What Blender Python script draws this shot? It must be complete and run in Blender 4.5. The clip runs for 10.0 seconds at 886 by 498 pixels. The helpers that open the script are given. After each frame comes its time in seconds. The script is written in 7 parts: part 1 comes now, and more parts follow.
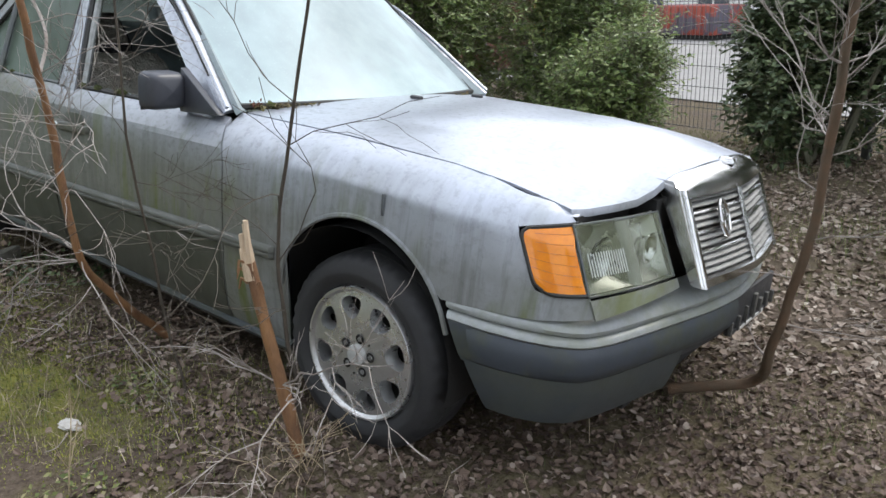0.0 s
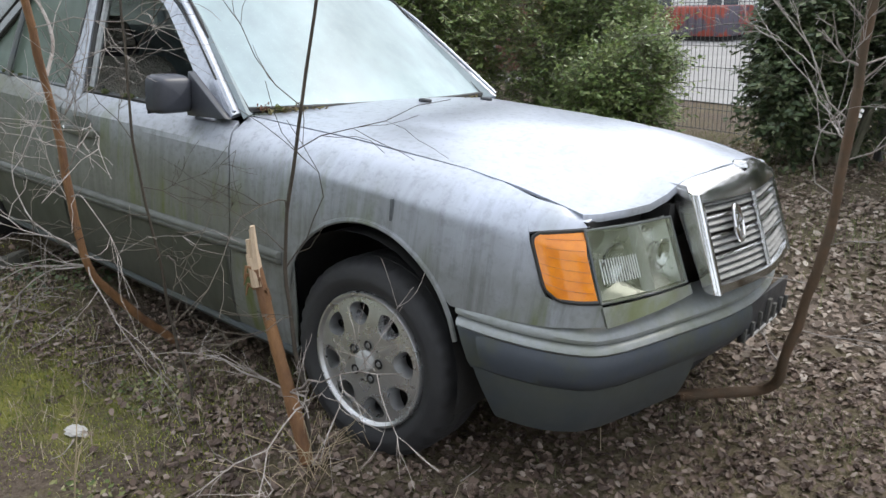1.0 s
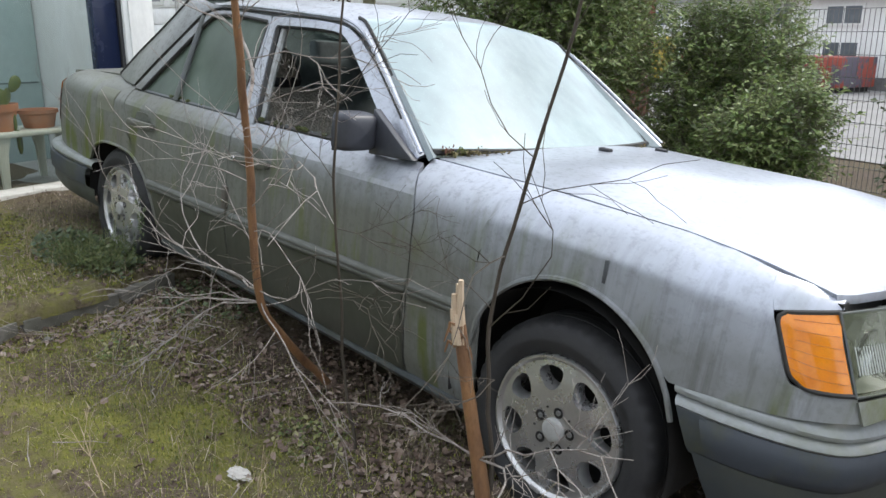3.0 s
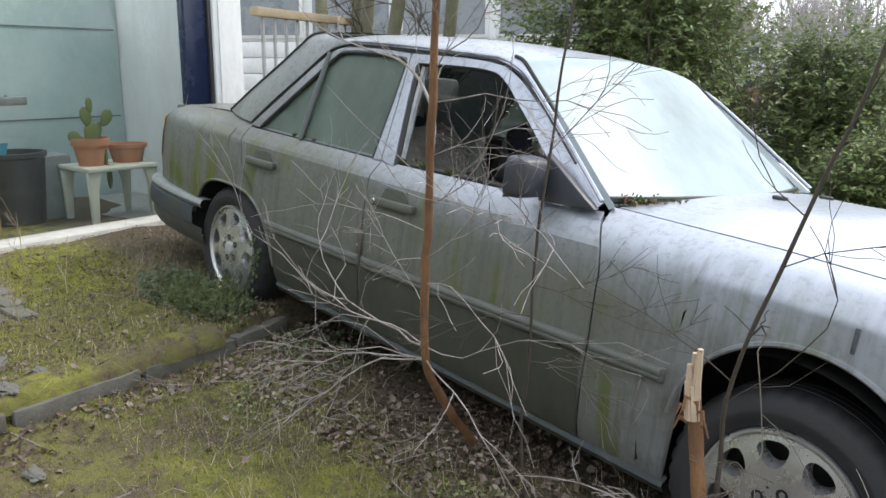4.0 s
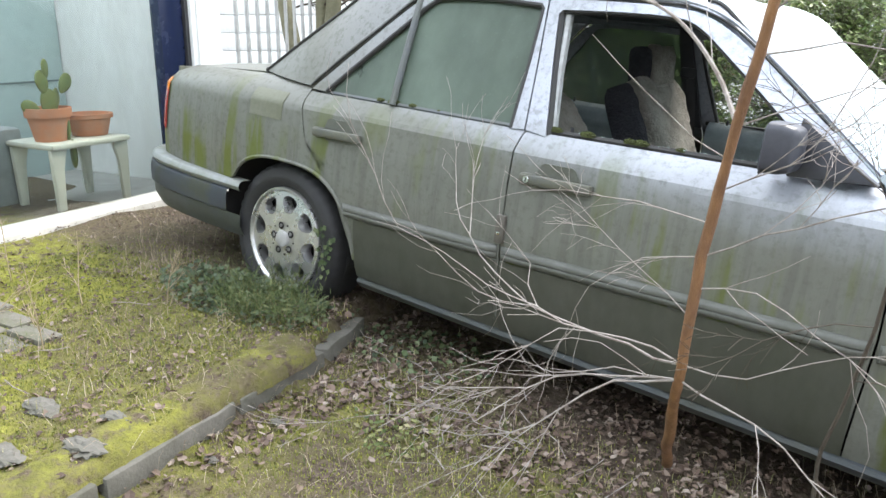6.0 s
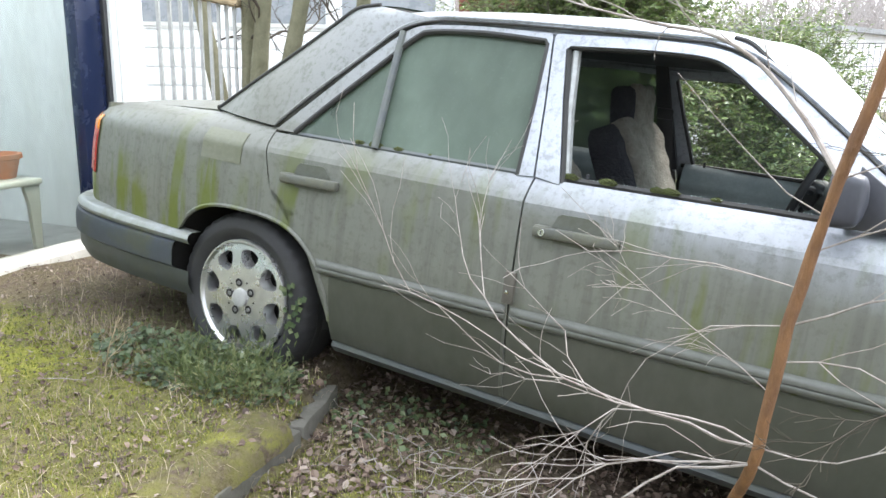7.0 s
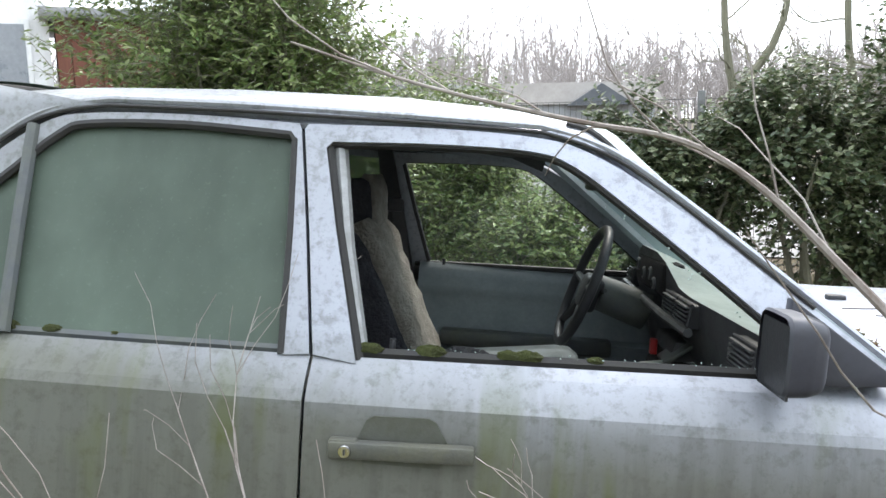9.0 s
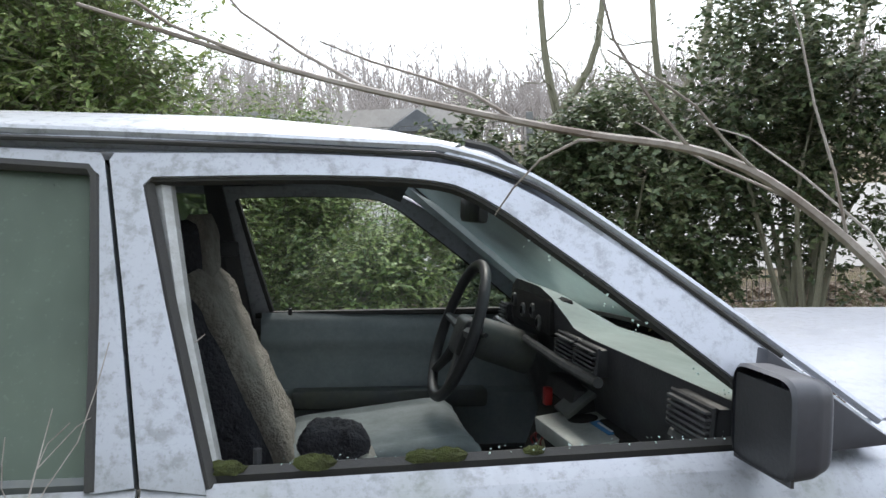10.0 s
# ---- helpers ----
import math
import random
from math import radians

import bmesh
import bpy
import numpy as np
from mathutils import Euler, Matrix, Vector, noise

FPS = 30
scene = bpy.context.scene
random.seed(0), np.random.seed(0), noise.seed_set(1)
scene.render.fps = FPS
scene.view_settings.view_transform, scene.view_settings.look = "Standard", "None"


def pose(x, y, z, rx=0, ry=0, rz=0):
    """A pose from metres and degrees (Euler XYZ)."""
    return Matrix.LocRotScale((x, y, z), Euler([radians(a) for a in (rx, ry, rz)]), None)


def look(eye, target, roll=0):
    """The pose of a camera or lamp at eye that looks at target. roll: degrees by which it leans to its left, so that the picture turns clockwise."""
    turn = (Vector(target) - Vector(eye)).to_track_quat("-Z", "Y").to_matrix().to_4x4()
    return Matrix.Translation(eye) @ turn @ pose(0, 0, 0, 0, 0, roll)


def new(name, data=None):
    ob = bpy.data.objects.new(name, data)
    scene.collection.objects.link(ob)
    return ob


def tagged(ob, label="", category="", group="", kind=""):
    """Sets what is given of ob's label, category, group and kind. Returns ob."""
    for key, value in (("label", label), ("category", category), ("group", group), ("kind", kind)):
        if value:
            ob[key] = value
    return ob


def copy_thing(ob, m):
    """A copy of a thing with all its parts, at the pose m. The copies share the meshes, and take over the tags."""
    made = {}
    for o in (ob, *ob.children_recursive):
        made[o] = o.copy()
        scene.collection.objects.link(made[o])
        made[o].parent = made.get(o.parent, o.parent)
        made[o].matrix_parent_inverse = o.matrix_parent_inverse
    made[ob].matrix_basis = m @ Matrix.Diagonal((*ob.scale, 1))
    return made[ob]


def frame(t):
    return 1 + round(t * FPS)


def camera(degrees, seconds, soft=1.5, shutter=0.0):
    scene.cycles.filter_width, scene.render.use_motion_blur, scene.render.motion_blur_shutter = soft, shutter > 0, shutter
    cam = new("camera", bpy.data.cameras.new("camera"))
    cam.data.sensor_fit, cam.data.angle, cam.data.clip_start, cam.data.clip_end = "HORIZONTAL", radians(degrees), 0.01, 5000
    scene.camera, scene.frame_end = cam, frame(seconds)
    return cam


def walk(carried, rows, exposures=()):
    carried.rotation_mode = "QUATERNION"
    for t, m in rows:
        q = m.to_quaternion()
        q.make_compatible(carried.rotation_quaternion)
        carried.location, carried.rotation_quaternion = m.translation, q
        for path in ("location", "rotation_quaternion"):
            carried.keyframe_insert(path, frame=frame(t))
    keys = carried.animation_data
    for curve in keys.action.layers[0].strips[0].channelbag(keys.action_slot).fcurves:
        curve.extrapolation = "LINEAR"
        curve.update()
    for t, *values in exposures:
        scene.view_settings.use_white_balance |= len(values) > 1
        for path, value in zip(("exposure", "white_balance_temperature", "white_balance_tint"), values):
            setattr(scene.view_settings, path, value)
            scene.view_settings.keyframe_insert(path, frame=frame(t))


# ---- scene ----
cam = camera(59.0, 10.0)
# The car stands on sloping ground, nose down: its own axes (x ahead, y to its left, origin under the front axle) in the world.
CAR = Matrix(((0.9968, -0.0030, 0.0800, 0), (-0.0030, 0.9972, 0.0750, 0), (-0.0800, -0.0750, 0.9940, 0), (0, 0, 0, 1)))
PATH = [
    (0, (1.543, -2.466, 1.387), (0.411, -0.93, 0.785), 4.6),
    (0.5, (1.539, -2.46, 1.384), (0.386, -0.929, 0.812), 4.4),
    (1, (1.522, -2.443, 1.388), (0.373, -0.92, 0.789), 4.4),
    (1.5, (1.468, -2.429, 1.392), (0.28, -0.934, 0.799), 3.8),
    (2, (1.4, -2.453, 1.398), (0.13, -1.022, 0.815), 3.9),
    (2.2, (1.369, -2.47, 1.4), (0.069, -1.066, 0.819), 4.3),
    (3.3, (1.047, -2.629, 1.365), (-0.268, -1.211, 0.855), 7.1),
    (3.5, (0.975, -2.693, 1.368), (-0.348, -1.276, 0.874), 7.2),
    (4, (0.684, -2.751, 1.342), (-0.699, -1.384, 0.876), 6.9),
    (4.5, (0.422, -2.831, 1.339), (-0.971, -1.474, 0.869), 6.6),
    (5, (0.123, -2.923, 1.268), (-1.138, -1.44, 0.807), 8.0),
    (5.5, (-0.14, -2.992, 1.218), (-1.3, -1.447, 0.702), 5.8),
    (5.7, (-0.231, -2.997, 1.218), (-1.384, -1.45, 0.692), 6.4),
    (6.8, (-0.689, -2.9, 1.141), (-1.748, -1.267, 0.68), 7.6),
    (7, (-0.777, -2.899, 1.166), (-1.739, -1.195, 0.754), 7.3),
    (7.5, (-0.941, -2.791, 1.182), (-1.553, -0.922, 0.822), 6.3),
    (8, (-1.098, -2.537, 1.219), (-1.547, -0.616, 0.891), 5.1),
    (8.5, (-1.216, -2.365, 1.23), (-1.559, -0.417, 0.933), 4.0),
    (8.6, (-1.268, -2.333, 1.252), (-1.56, -0.376, 0.958), 3.9),
    (9, (-1.385, -2.166, 1.266), (-1.502, -0.178, 1.083), 3.8),
    (9.5, (-1.46, -2.005, 1.278), (-1.315, -0.013, 1.168), 2.7),
    (10, (-1.481, -1.79, 1.279), (-1.153, 0.181, 1.184), 1.1),
]
EXPOSURE = [(0.0, 0.28), (2.0, 0.24), (4.5, 0.42), (5.5, 0.98), (7.0, 1.42), (7.5, 1.36), (8.5, 1.08), (9.0, 0.90), (10.0, 0.52)]
walk(cam, [(t, CAR @ look(eye, target, roll)) for t, eye, target, roll in PATH], EXPOSURE)

# ---- light: a bright overcast sky, with a weak wide sun behind the clouds ----
SUN_EL, SUN_AZ = 48.0, 20.0          # the brightest part of the cloud, behind the car's far side
world = bpy.data.worlds.new("sky")
scene.world = world
world.use_nodes = True
wt = world.node_tree
sky = wt.nodes.new("ShaderNodeTexSky")
sky.sky_type, sky.sun_disc = "NISHITA", False
sky.sun_elevation, sky.sun_rotation = radians(SUN_EL), radians(SUN_AZ)
sky.air_density, sky.dust_density, sky.ozone_density = 1.0, 4.0, 1.0
cloud = wt.nodes.new("ShaderNodeMix")
cloud.data_type = "RGBA"
cloud.inputs["Factor"].default_value = 0.82
cloud.inputs["B"].default_value = (9.1, 9.7, 10.7, 1)
wt.links.new(sky.outputs["Color"], cloud.inputs["A"])
wt.links.new(cloud.outputs["Result"], wt.nodes["Background"].inputs["Color"])
wt.nodes["Background"].inputs["Strength"].default_value = 0.185
sun = new("sun", bpy.data.lights.new("sun", "SUN"))
sun.data.energy, sun.data.angle, sun.data.color = 1.5, radians(20), (1.0, 0.95, 0.88)
az = radians(SUN_AZ)
sun.matrix_world = look((0, 0, 0), (-math.sin(az) * math.cos(radians(SUN_EL)), -math.cos(az) * math.cos(radians(SUN_EL)), -math.sin(radians(SUN_EL))))


# ---- materials ----
def nodes_of(mat):
    return mat.node_tree.nodes, mat.node_tree.links, mat.node_tree.nodes["Principled BSDF"]


def ramp(n, l, src, stops, interp="LINEAR"):
    r = n.new("ShaderNodeValToRGB")
    r.color_ramp.interpolation = interp
    while len(r.color_ramp.elements) < len(stops):
        r.color_ramp.elements.new(0.5)
    for e, (p, c) in zip(r.color_ramp.elements, stops):
        e.position = p
        e.color = (c, c, c, 1) if isinstance(c, (int, float)) else (*c, 1)
    l.new(src, r.inputs["Fac"])
    return r.outputs["Color"]


def tex_noise(n, l, scale, detail=5, rough=0.6, stretch=(1, 1, 1), coord="Object", dist=0.0):
    co = n.new("ShaderNodeTexCoord")
    mp = n.new("ShaderNodeMapping")
    mp.inputs["Scale"].default_value = stretch
    nz = n.new("ShaderNodeTexNoise")
    nz.inputs["Scale"].default_value, nz.inputs["Detail"].default_value = scale, detail
    nz.inputs["Roughness"].default_value, nz.inputs["Distortion"].default_value = rough, dist
    l.new(co.outputs[coord], mp.inputs["Vector"])
    l.new(mp.outputs["Vector"], nz.inputs["Vector"])
    return nz.outputs["Fac"]


def mixc(n, l, fac, a, b, mode="MIX"):
    m = n.new("ShaderNodeMix")
    m.data_type, m.blend_type = "RGBA", mode
    for key, v in (("Factor", fac), ("A", a), ("B", b)):
        if isinstance(v, (int, float)):
            m.inputs[key].default_value = v
        elif isinstance(v, tuple):
            m.inputs[key].default_value = (*v, 1)
        else:
            l.new(v, m.inputs[key])
    return m.outputs["Result"]


def math_node(n, l, op, a, b=0.5):
    m = n.new("ShaderNodeMath")
    m.operation = op
    for k, v in enumerate((a, b)):
        if isinstance(v, (int, float)):
            m.inputs[k].default_value = v
        else:
            l.new(v, m.inputs[k])
    return m.outputs[0]


def bump(n, l, b, height, strength=0.3, dist=0.01):
    bp = n.new("ShaderNodeBump")
    bp.inputs["Strength"].default_value, bp.inputs["Distance"].default_value = strength, dist
    l.new(height, bp.inputs["Height"])
    l.new(bp.outputs["Normal"], b.inputs["Normal"])


def plain(name, a, c=None, rough=0.6, metal=0.0, scale=20.0, bumpy=0.2, bdist=0.004, lo=0.35, hi=0.7, stretch=(1, 1, 1), spec=0.5, fine=None):
    """A surface of two close colours, mixed by noise at two scales."""
    mat = bpy.data.materials.new(name)
    mat.use_nodes = True
    n, l, b = nodes_of(mat)
    c = c or tuple(v * 0.75 for v in a)
    f1 = ramp(n, l, tex_noise(n, l, scale, 6, 0.65, stretch), ((lo, 0.0), (hi, 1.0)))
    f2 = tex_noise(n, l, fine or scale * 9, 3, 0.6, stretch)
    col = mixc(n, l, f1, a, c)
    col = mixc(n, l, ramp(n, l, f2, ((0.3, 0.0), (0.75, 0.35))), col, tuple(v * 0.6 for v in a))
    l.new(col, b.inputs["Base Color"])
    b.inputs["Metallic"].default_value, b.inputs["Specular IOR Level"].default_value = metal, spec
    l.new(ramp(n, l, f1, ((0.0, max(rough - 0.08, 0.03)), (1.0, min(rough + 0.1, 1)))), b.inputs["Roughness"])
    if bumpy:
        bump(n, l, b, f2, bumpy, bdist)
    return mat


def glass(name, tint, rough=0.0, dirt=0.3, film_col=(0.25, 0.28, 0.24), scale=6.0, ior=1.45):
    """A thin pane: clear glass under a film of dirt and algae; the windscreen's film also holds painted sky reflection.
    """
    mat = bpy.data.materials.new(name)
    mat.use_nodes = True
    n, l, b = nodes_of(mat)
    out = n["Material Output"]
    tr = n.new("ShaderNodeBsdfTransparent")
    tr.inputs["Color"].default_value = (*tint, 1)
    gl = n.new("ShaderNodeBsdfGlossy")
    gl.inputs["Roughness"].default_value = max(rough, 0.01)
    fr = n.new("ShaderNodeFresnel")
    fr.inputs["IOR"].default_value = ior
    m1 = n.new("ShaderNodeMixShader")
    l.new(fr.outputs[0], m1.inputs[0])
    l.new(tr.outputs[0], m1.inputs[1])
    l.new(gl.outputs[0], m1.inputs[2])
    b.inputs["Base Color"].default_value = (*film_col, 1)
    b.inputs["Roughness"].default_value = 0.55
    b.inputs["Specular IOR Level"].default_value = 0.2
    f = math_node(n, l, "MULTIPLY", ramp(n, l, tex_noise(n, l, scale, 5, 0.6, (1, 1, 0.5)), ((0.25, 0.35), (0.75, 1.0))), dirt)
    sp = ramp(n, l, tex_noise(n, l, 150, 2, 0.5), ((0.62, 0.0), (0.75, 0.12)))
    m2 = n.new("ShaderNodeMixShader")
    l.new(math_node(n, l, "ADD", f, math_node(n, l, "MULTIPLY", sp, dirt)), m2.inputs[0])
    l.new(m1.outputs[0], m2.inputs[1])
    l.new(b.outputs[0], m2.inputs[2])
    l.new(m2.outputs[0], out.inputs["Surface"])
    return mat


def paint_material():
    """Weathered silver metallic paint with a film of grey dirt, darker below the shoulder, and streaks of green algae
    below the edges.
    """
    mat = bpy.data.materials.new("silver_paint")
    mat.use_nodes = True
    n, l, b = nodes_of(mat)
    film = ramp(n, l, tex_noise(n, l, 2.2, 6, 0.65, (1, 1, 0.8)), ((0.3, 0.0), (0.72, 1.0)))
    spots = ramp(n, l, tex_noise(n, l, 38, 6, 0.7), ((0.50, 0.0), (0.64, 1.0)))
    streak = ramp(n, l, tex_noise(n, l, 8.5, 4, 0.6, (1, 0.3, 0.13)), ((0.49, 0.0), (0.58, 1.0)))
    where = ramp(n, l, tex_noise(n, l, 2.4, 3, 0.5, (1, 0.5, 0.9)), ((0.42, 0.0), (0.52, 1.0)))
    # wind-blown dirt lies thicker towards the tail, which has stood under trees
    co = n.new("ShaderNodeTexCoord")
    sx = n.new("ShaderNodeSeparateXYZ")
    l.new(co.outputs["Object"], sx.inputs[0])
    mr = n.new("ShaderNodeMapRange")
    mr.inputs["From Min"].default_value, mr.inputs["From Max"].default_value = 0.4, -2.75
    mr.inputs["To Min"].default_value, mr.inputs["To Max"].default_value = 0.0, 1.0
    l.new(sx.outputs["X"], mr.inputs["Value"])
    tail = mr.outputs[0]
    # height weight: none above z 0.98, full below 0.70, so sides are darker
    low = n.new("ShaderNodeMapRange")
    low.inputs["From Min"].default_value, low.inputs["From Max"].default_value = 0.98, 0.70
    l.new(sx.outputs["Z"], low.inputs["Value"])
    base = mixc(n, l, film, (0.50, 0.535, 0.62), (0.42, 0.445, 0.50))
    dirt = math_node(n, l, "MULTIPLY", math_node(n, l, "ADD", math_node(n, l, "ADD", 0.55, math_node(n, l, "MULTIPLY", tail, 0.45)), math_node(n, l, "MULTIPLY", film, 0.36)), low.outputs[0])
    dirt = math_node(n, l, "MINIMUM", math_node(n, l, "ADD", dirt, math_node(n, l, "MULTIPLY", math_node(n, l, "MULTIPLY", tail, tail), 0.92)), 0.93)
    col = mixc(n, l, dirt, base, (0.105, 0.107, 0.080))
    col = mixc(n, l, math_node(n, l, "MULTIPLY", spots, math_node(n, l, "ADD", 0.16, math_node(n, l, "MULTIPLY", tail, 0.34))), col, (0.075, 0.08, 0.055))
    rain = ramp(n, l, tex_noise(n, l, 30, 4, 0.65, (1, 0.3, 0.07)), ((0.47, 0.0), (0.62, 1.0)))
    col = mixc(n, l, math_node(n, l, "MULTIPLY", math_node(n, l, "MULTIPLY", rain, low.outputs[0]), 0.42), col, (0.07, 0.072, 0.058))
    grit = ramp(n, l, tex_noise(n, l, 150, 4, 0.7), ((0.56, 0.0), (0.66, 1.0)))
    col = mixc(n, l, math_node(n, l, "MULTIPLY", grit, math_node(n, l, "ADD", 0.06, math_node(n, l, "MULTIPLY", tail, 0.30))), col, (0.10, 0.10, 0.08))
    alg = math_node(n, l, "MULTIPLY", math_node(n, l, "MULTIPLY", streak, where), math_node(n, l, "MULTIPLY", low.outputs[0], math_node(n, l, "ADD", 0.68, math_node(n, l, "MULTIPLY", tail, 0.32))))
    col = mixc(n, l, alg, col, (0.085, 0.105, 0.014))
    l.new(col, b.inputs["Base Color"])
    grime = math_node(n, l, "MAXIMUM", dirt, alg)
    l.new(math_node(n, l, "SUBTRACT", 0.62, math_node(n, l, "MULTIPLY", grime, 0.6)), b.inputs["Metallic"])
    l.new(math_node(n, l, "ADD", 0.30, math_node(n, l, "MULTIPLY", math_node(n, l, "ADD", grime, math_node(n, l, "MULTIPLY", spots, 0.25)), 0.38)), b.inputs["Roughness"])
    b.inputs["Coat Weight"].default_value, b.inputs["Coat Roughness"].default_value = 0.25, 0.12
    bump(n, l, b, tex_noise(n, l, 70, 3, 0.6), 0.05, 0.003)
    return mat


PAINT = paint_material()
TRIM = plain("grey_trim", (0.075, 0.085, 0.095), (0.105, 0.115, 0.09), 0.55, scale=7, bumpy=0.1)
CLAD = plain("lower_cladding", (0.040, 0.048, 0.054), (0.055, 0.060, 0.045), 0.5, scale=5, bumpy=0.06)
BUMP_TOP = plain("bumper_top", (0.26, 0.275, 0.28), (0.18, 0.19, 0.14), 0.45, 0.2, scale=8, bumpy=0.06)
BUMP_BLK = plain("bumper_rubbing_strip", (0.036, 0.044, 0.054), (0.062, 0.068, 0.034), 0.6, scale=6, bumpy=0.12, lo=0.48, hi=0.75)
RUBBER = plain("rubber_seal", (0.018, 0.018, 0.018), (0.035, 0.035, 0.03), 0.7, scale=30)
TYRE = plain("tyre_rubber", (0.017, 0.017, 0.019), (0.030, 0.030, 0.029), 0.7, scale=9, bumpy=0.25)
# underbody colour, also used as painted shade inside hollows
DARK = plain("dark_underbody_hollow", (0.012, 0.012, 0.012), (0.02, 0.018, 0.015), 0.9, scale=12)
ALLOY = plain("cast_alloy", (0.60, 0.60, 0.60), (0.48, 0.48, 0.465), 0.30, 0.8, scale=14, bumpy=0.05)
CHROME = plain("dull_chrome", (0.72, 0.72, 0.72), (0.55, 0.55, 0.54), 0.18, 1.0, scale=10, bumpy=0.03)
SLAT = plain("grille_plastic", (0.29, 0.29, 0.28), (0.18, 0.18, 0.165), 0.5, 0.1, scale=20)
BLACK = plain("black_plastic", (0.022, 0.023, 0.025), (0.04, 0.04, 0.042), 0.5, scale=15)
MIRROR_BLK = plain("mirror_housing", (0.038, 0.041, 0.052), (0.055, 0.058, 0.068), 0.42, scale=8, bumpy=0.05)


# ---- tools for building ----
def link(name, bm, mat, smooth=True):
    me = bpy.data.meshes.new(name)
    bmesh.ops.recalc_face_normals(bm, faces=bm.faces)
    for f in bm.faces:
        f.smooth = smooth
    bm.to_mesh(me)
    bm.free()
    me.materials.append(mat)
    if smooth:
        me.set_sharp_from_angle(angle=radians(38))
    return new(name, me)


def part(name, bm, mat, parent, label="", smooth=True):
    ob = link(name, bm, mat, smooth)
    ob.parent = parent
    if label:
        tagged(ob, label)
    return ob


def thing(name, label, category, m=None, group="", kind=""):
    ob = new(name)
    ob.empty_display_size = 0.1
    if m is not None:
        ob.matrix_world = m
    return tagged(ob, label, category, group, kind)


def thicken(bm, thick):
    """Gives a sheet a second side, thick metres towards the middle of the car (or of the thing, for small ones)."""
    bm.normal_update()
    rim = [e for e in bm.edges if e.is_boundary]
    faces, mid = list(bm.faces), Vector((0, 0, 0.6))
    centre = sum((v.co for v in bm.verts), Vector()) / len(bm.verts)
    mid.x = min(max(centre.x, -2.9), 0.1)
    turn = 1 if sum((v.co - mid).dot(v.normal) for v in bm.verts) > 0 else -1
    twin = {v: bm.verts.new(v.co - v.normal * (turn * abs(thick))) for v in list(bm.verts)}
    for f in faces:
        bm.faces.new([twin[v] for v in reversed(f.verts)])
    for e in rim:
        a, b = e.verts
        bm.faces.new((a, b, twin[b], twin[a]))


def grid(fn, nu, nv, thick=0.0):
    """A sheet from fn(u, v) with u, v from 0 to 1, thickened if asked."""
    bm = bmesh.new()
    vs = [[bm.verts.new(fn(i / nu, j / nv)) for j in range(nv + 1)] for i in range(nu + 1)]
    for i in range(nu):
        for j in range(nv):
            bm.faces.new((vs[i][j], vs[i + 1][j], vs[i + 1][j + 1], vs[i][j + 1]))
    if thick:
        thicken(bm, thick)
    return bm


def box(x0, x1, y0, y1, z0, z1, bevel=0.0, seg=2, m=None):
    bm = bmesh.new()
    bmesh.ops.create_cube(bm, size=1.0, matrix=Matrix.Translation(((x0 + x1) / 2, (y0 + y1) / 2, (z0 + z1) / 2)) @ Matrix.Diagonal((x1 - x0, y1 - y0, z1 - z0, 1)))
    if bevel:
        bmesh.ops.bevel(bm, geom=list(bm.edges), offset=bevel, segments=seg, profile=0.5, affect="EDGES")
    if m is not None:
        bm.transform(m)
    return bm


def join(*bms):
    out = bms[0]
    for b in bms[1:]:
        me = bpy.data.meshes.new("tmp")
        b.to_mesh(me)
        b.free()
        out.from_mesh(me)
        bpy.data.meshes.remove(me)
    return out


def prism(pts, depth, axis="y", at=0.0, bevel=0.0):
    """A flat outline pushed through depth. pts are (x, z) for axis y, (y, z) for x, (x, y) for z."""
    bm = bmesh.new()
    def place(p, d):
        return {"y": (p[0], d, p[1]), "x": (d, p[0], p[1]), "z": (p[0], p[1], d)}[axis]
    a = [bm.verts.new(place(p, at)) for p in pts]
    b = [bm.verts.new(place(p, at + depth)) for p in pts]
    bm.faces.new(a)
    bm.faces.new(b[::-1])
    for i in range(len(pts)):
        k = (i + 1) % len(pts)
        bm.faces.new((a[i], b[i], b[k], a[k]))
    if bevel:
        bmesh.ops.recalc_face_normals(bm, faces=bm.faces)
        bmesh.ops.bevel(bm, geom=list(bm.edges), offset=bevel, segments=2, profile=0.5, affect="EDGES")
    return bm


def tube(pts, radii, sides=8, bm=None, cap=True):
    """A round bar along points, with a radius at each."""
    bm = bm or bmesh.new()
    pts = [Vector(p) for p in pts]
    if isinstance(radii, (int, float)):
        radii = [radii] * len(pts)
    rings, ref = [], None
    for i, p in enumerate(pts):
        d = (pts[min(i + 1, len(pts) - 1)] - pts[max(i - 1, 0)])
        d = d.normalized() if d.length > 1e-9 else Vector((0, 0, 1))
        if ref is None:
            ref = d.orthogonal().normalized()
        ref = (ref - d * ref.dot(d))
        ref = ref.normalized() if ref.length > 1e-6 else d.orthogonal().normalized()
        s = d.cross(ref)
        rings.append([bm.verts.new(p + (ref * math.cos(a) + s * math.sin(a)) * radii[i]) for a in (2 * math.pi * k / sides for k in range(sides))])
    for r0, r1 in zip(rings, rings[1:]):
        for k in range(sides):
            bm.faces.new((r0[k], r0[(k + 1) % sides], r1[(k + 1) % sides], r1[k]))
    if cap and sides > 2:
        bm.faces.new(rings[0][::-1])
        bm.faces.new(rings[-1])
    return bm


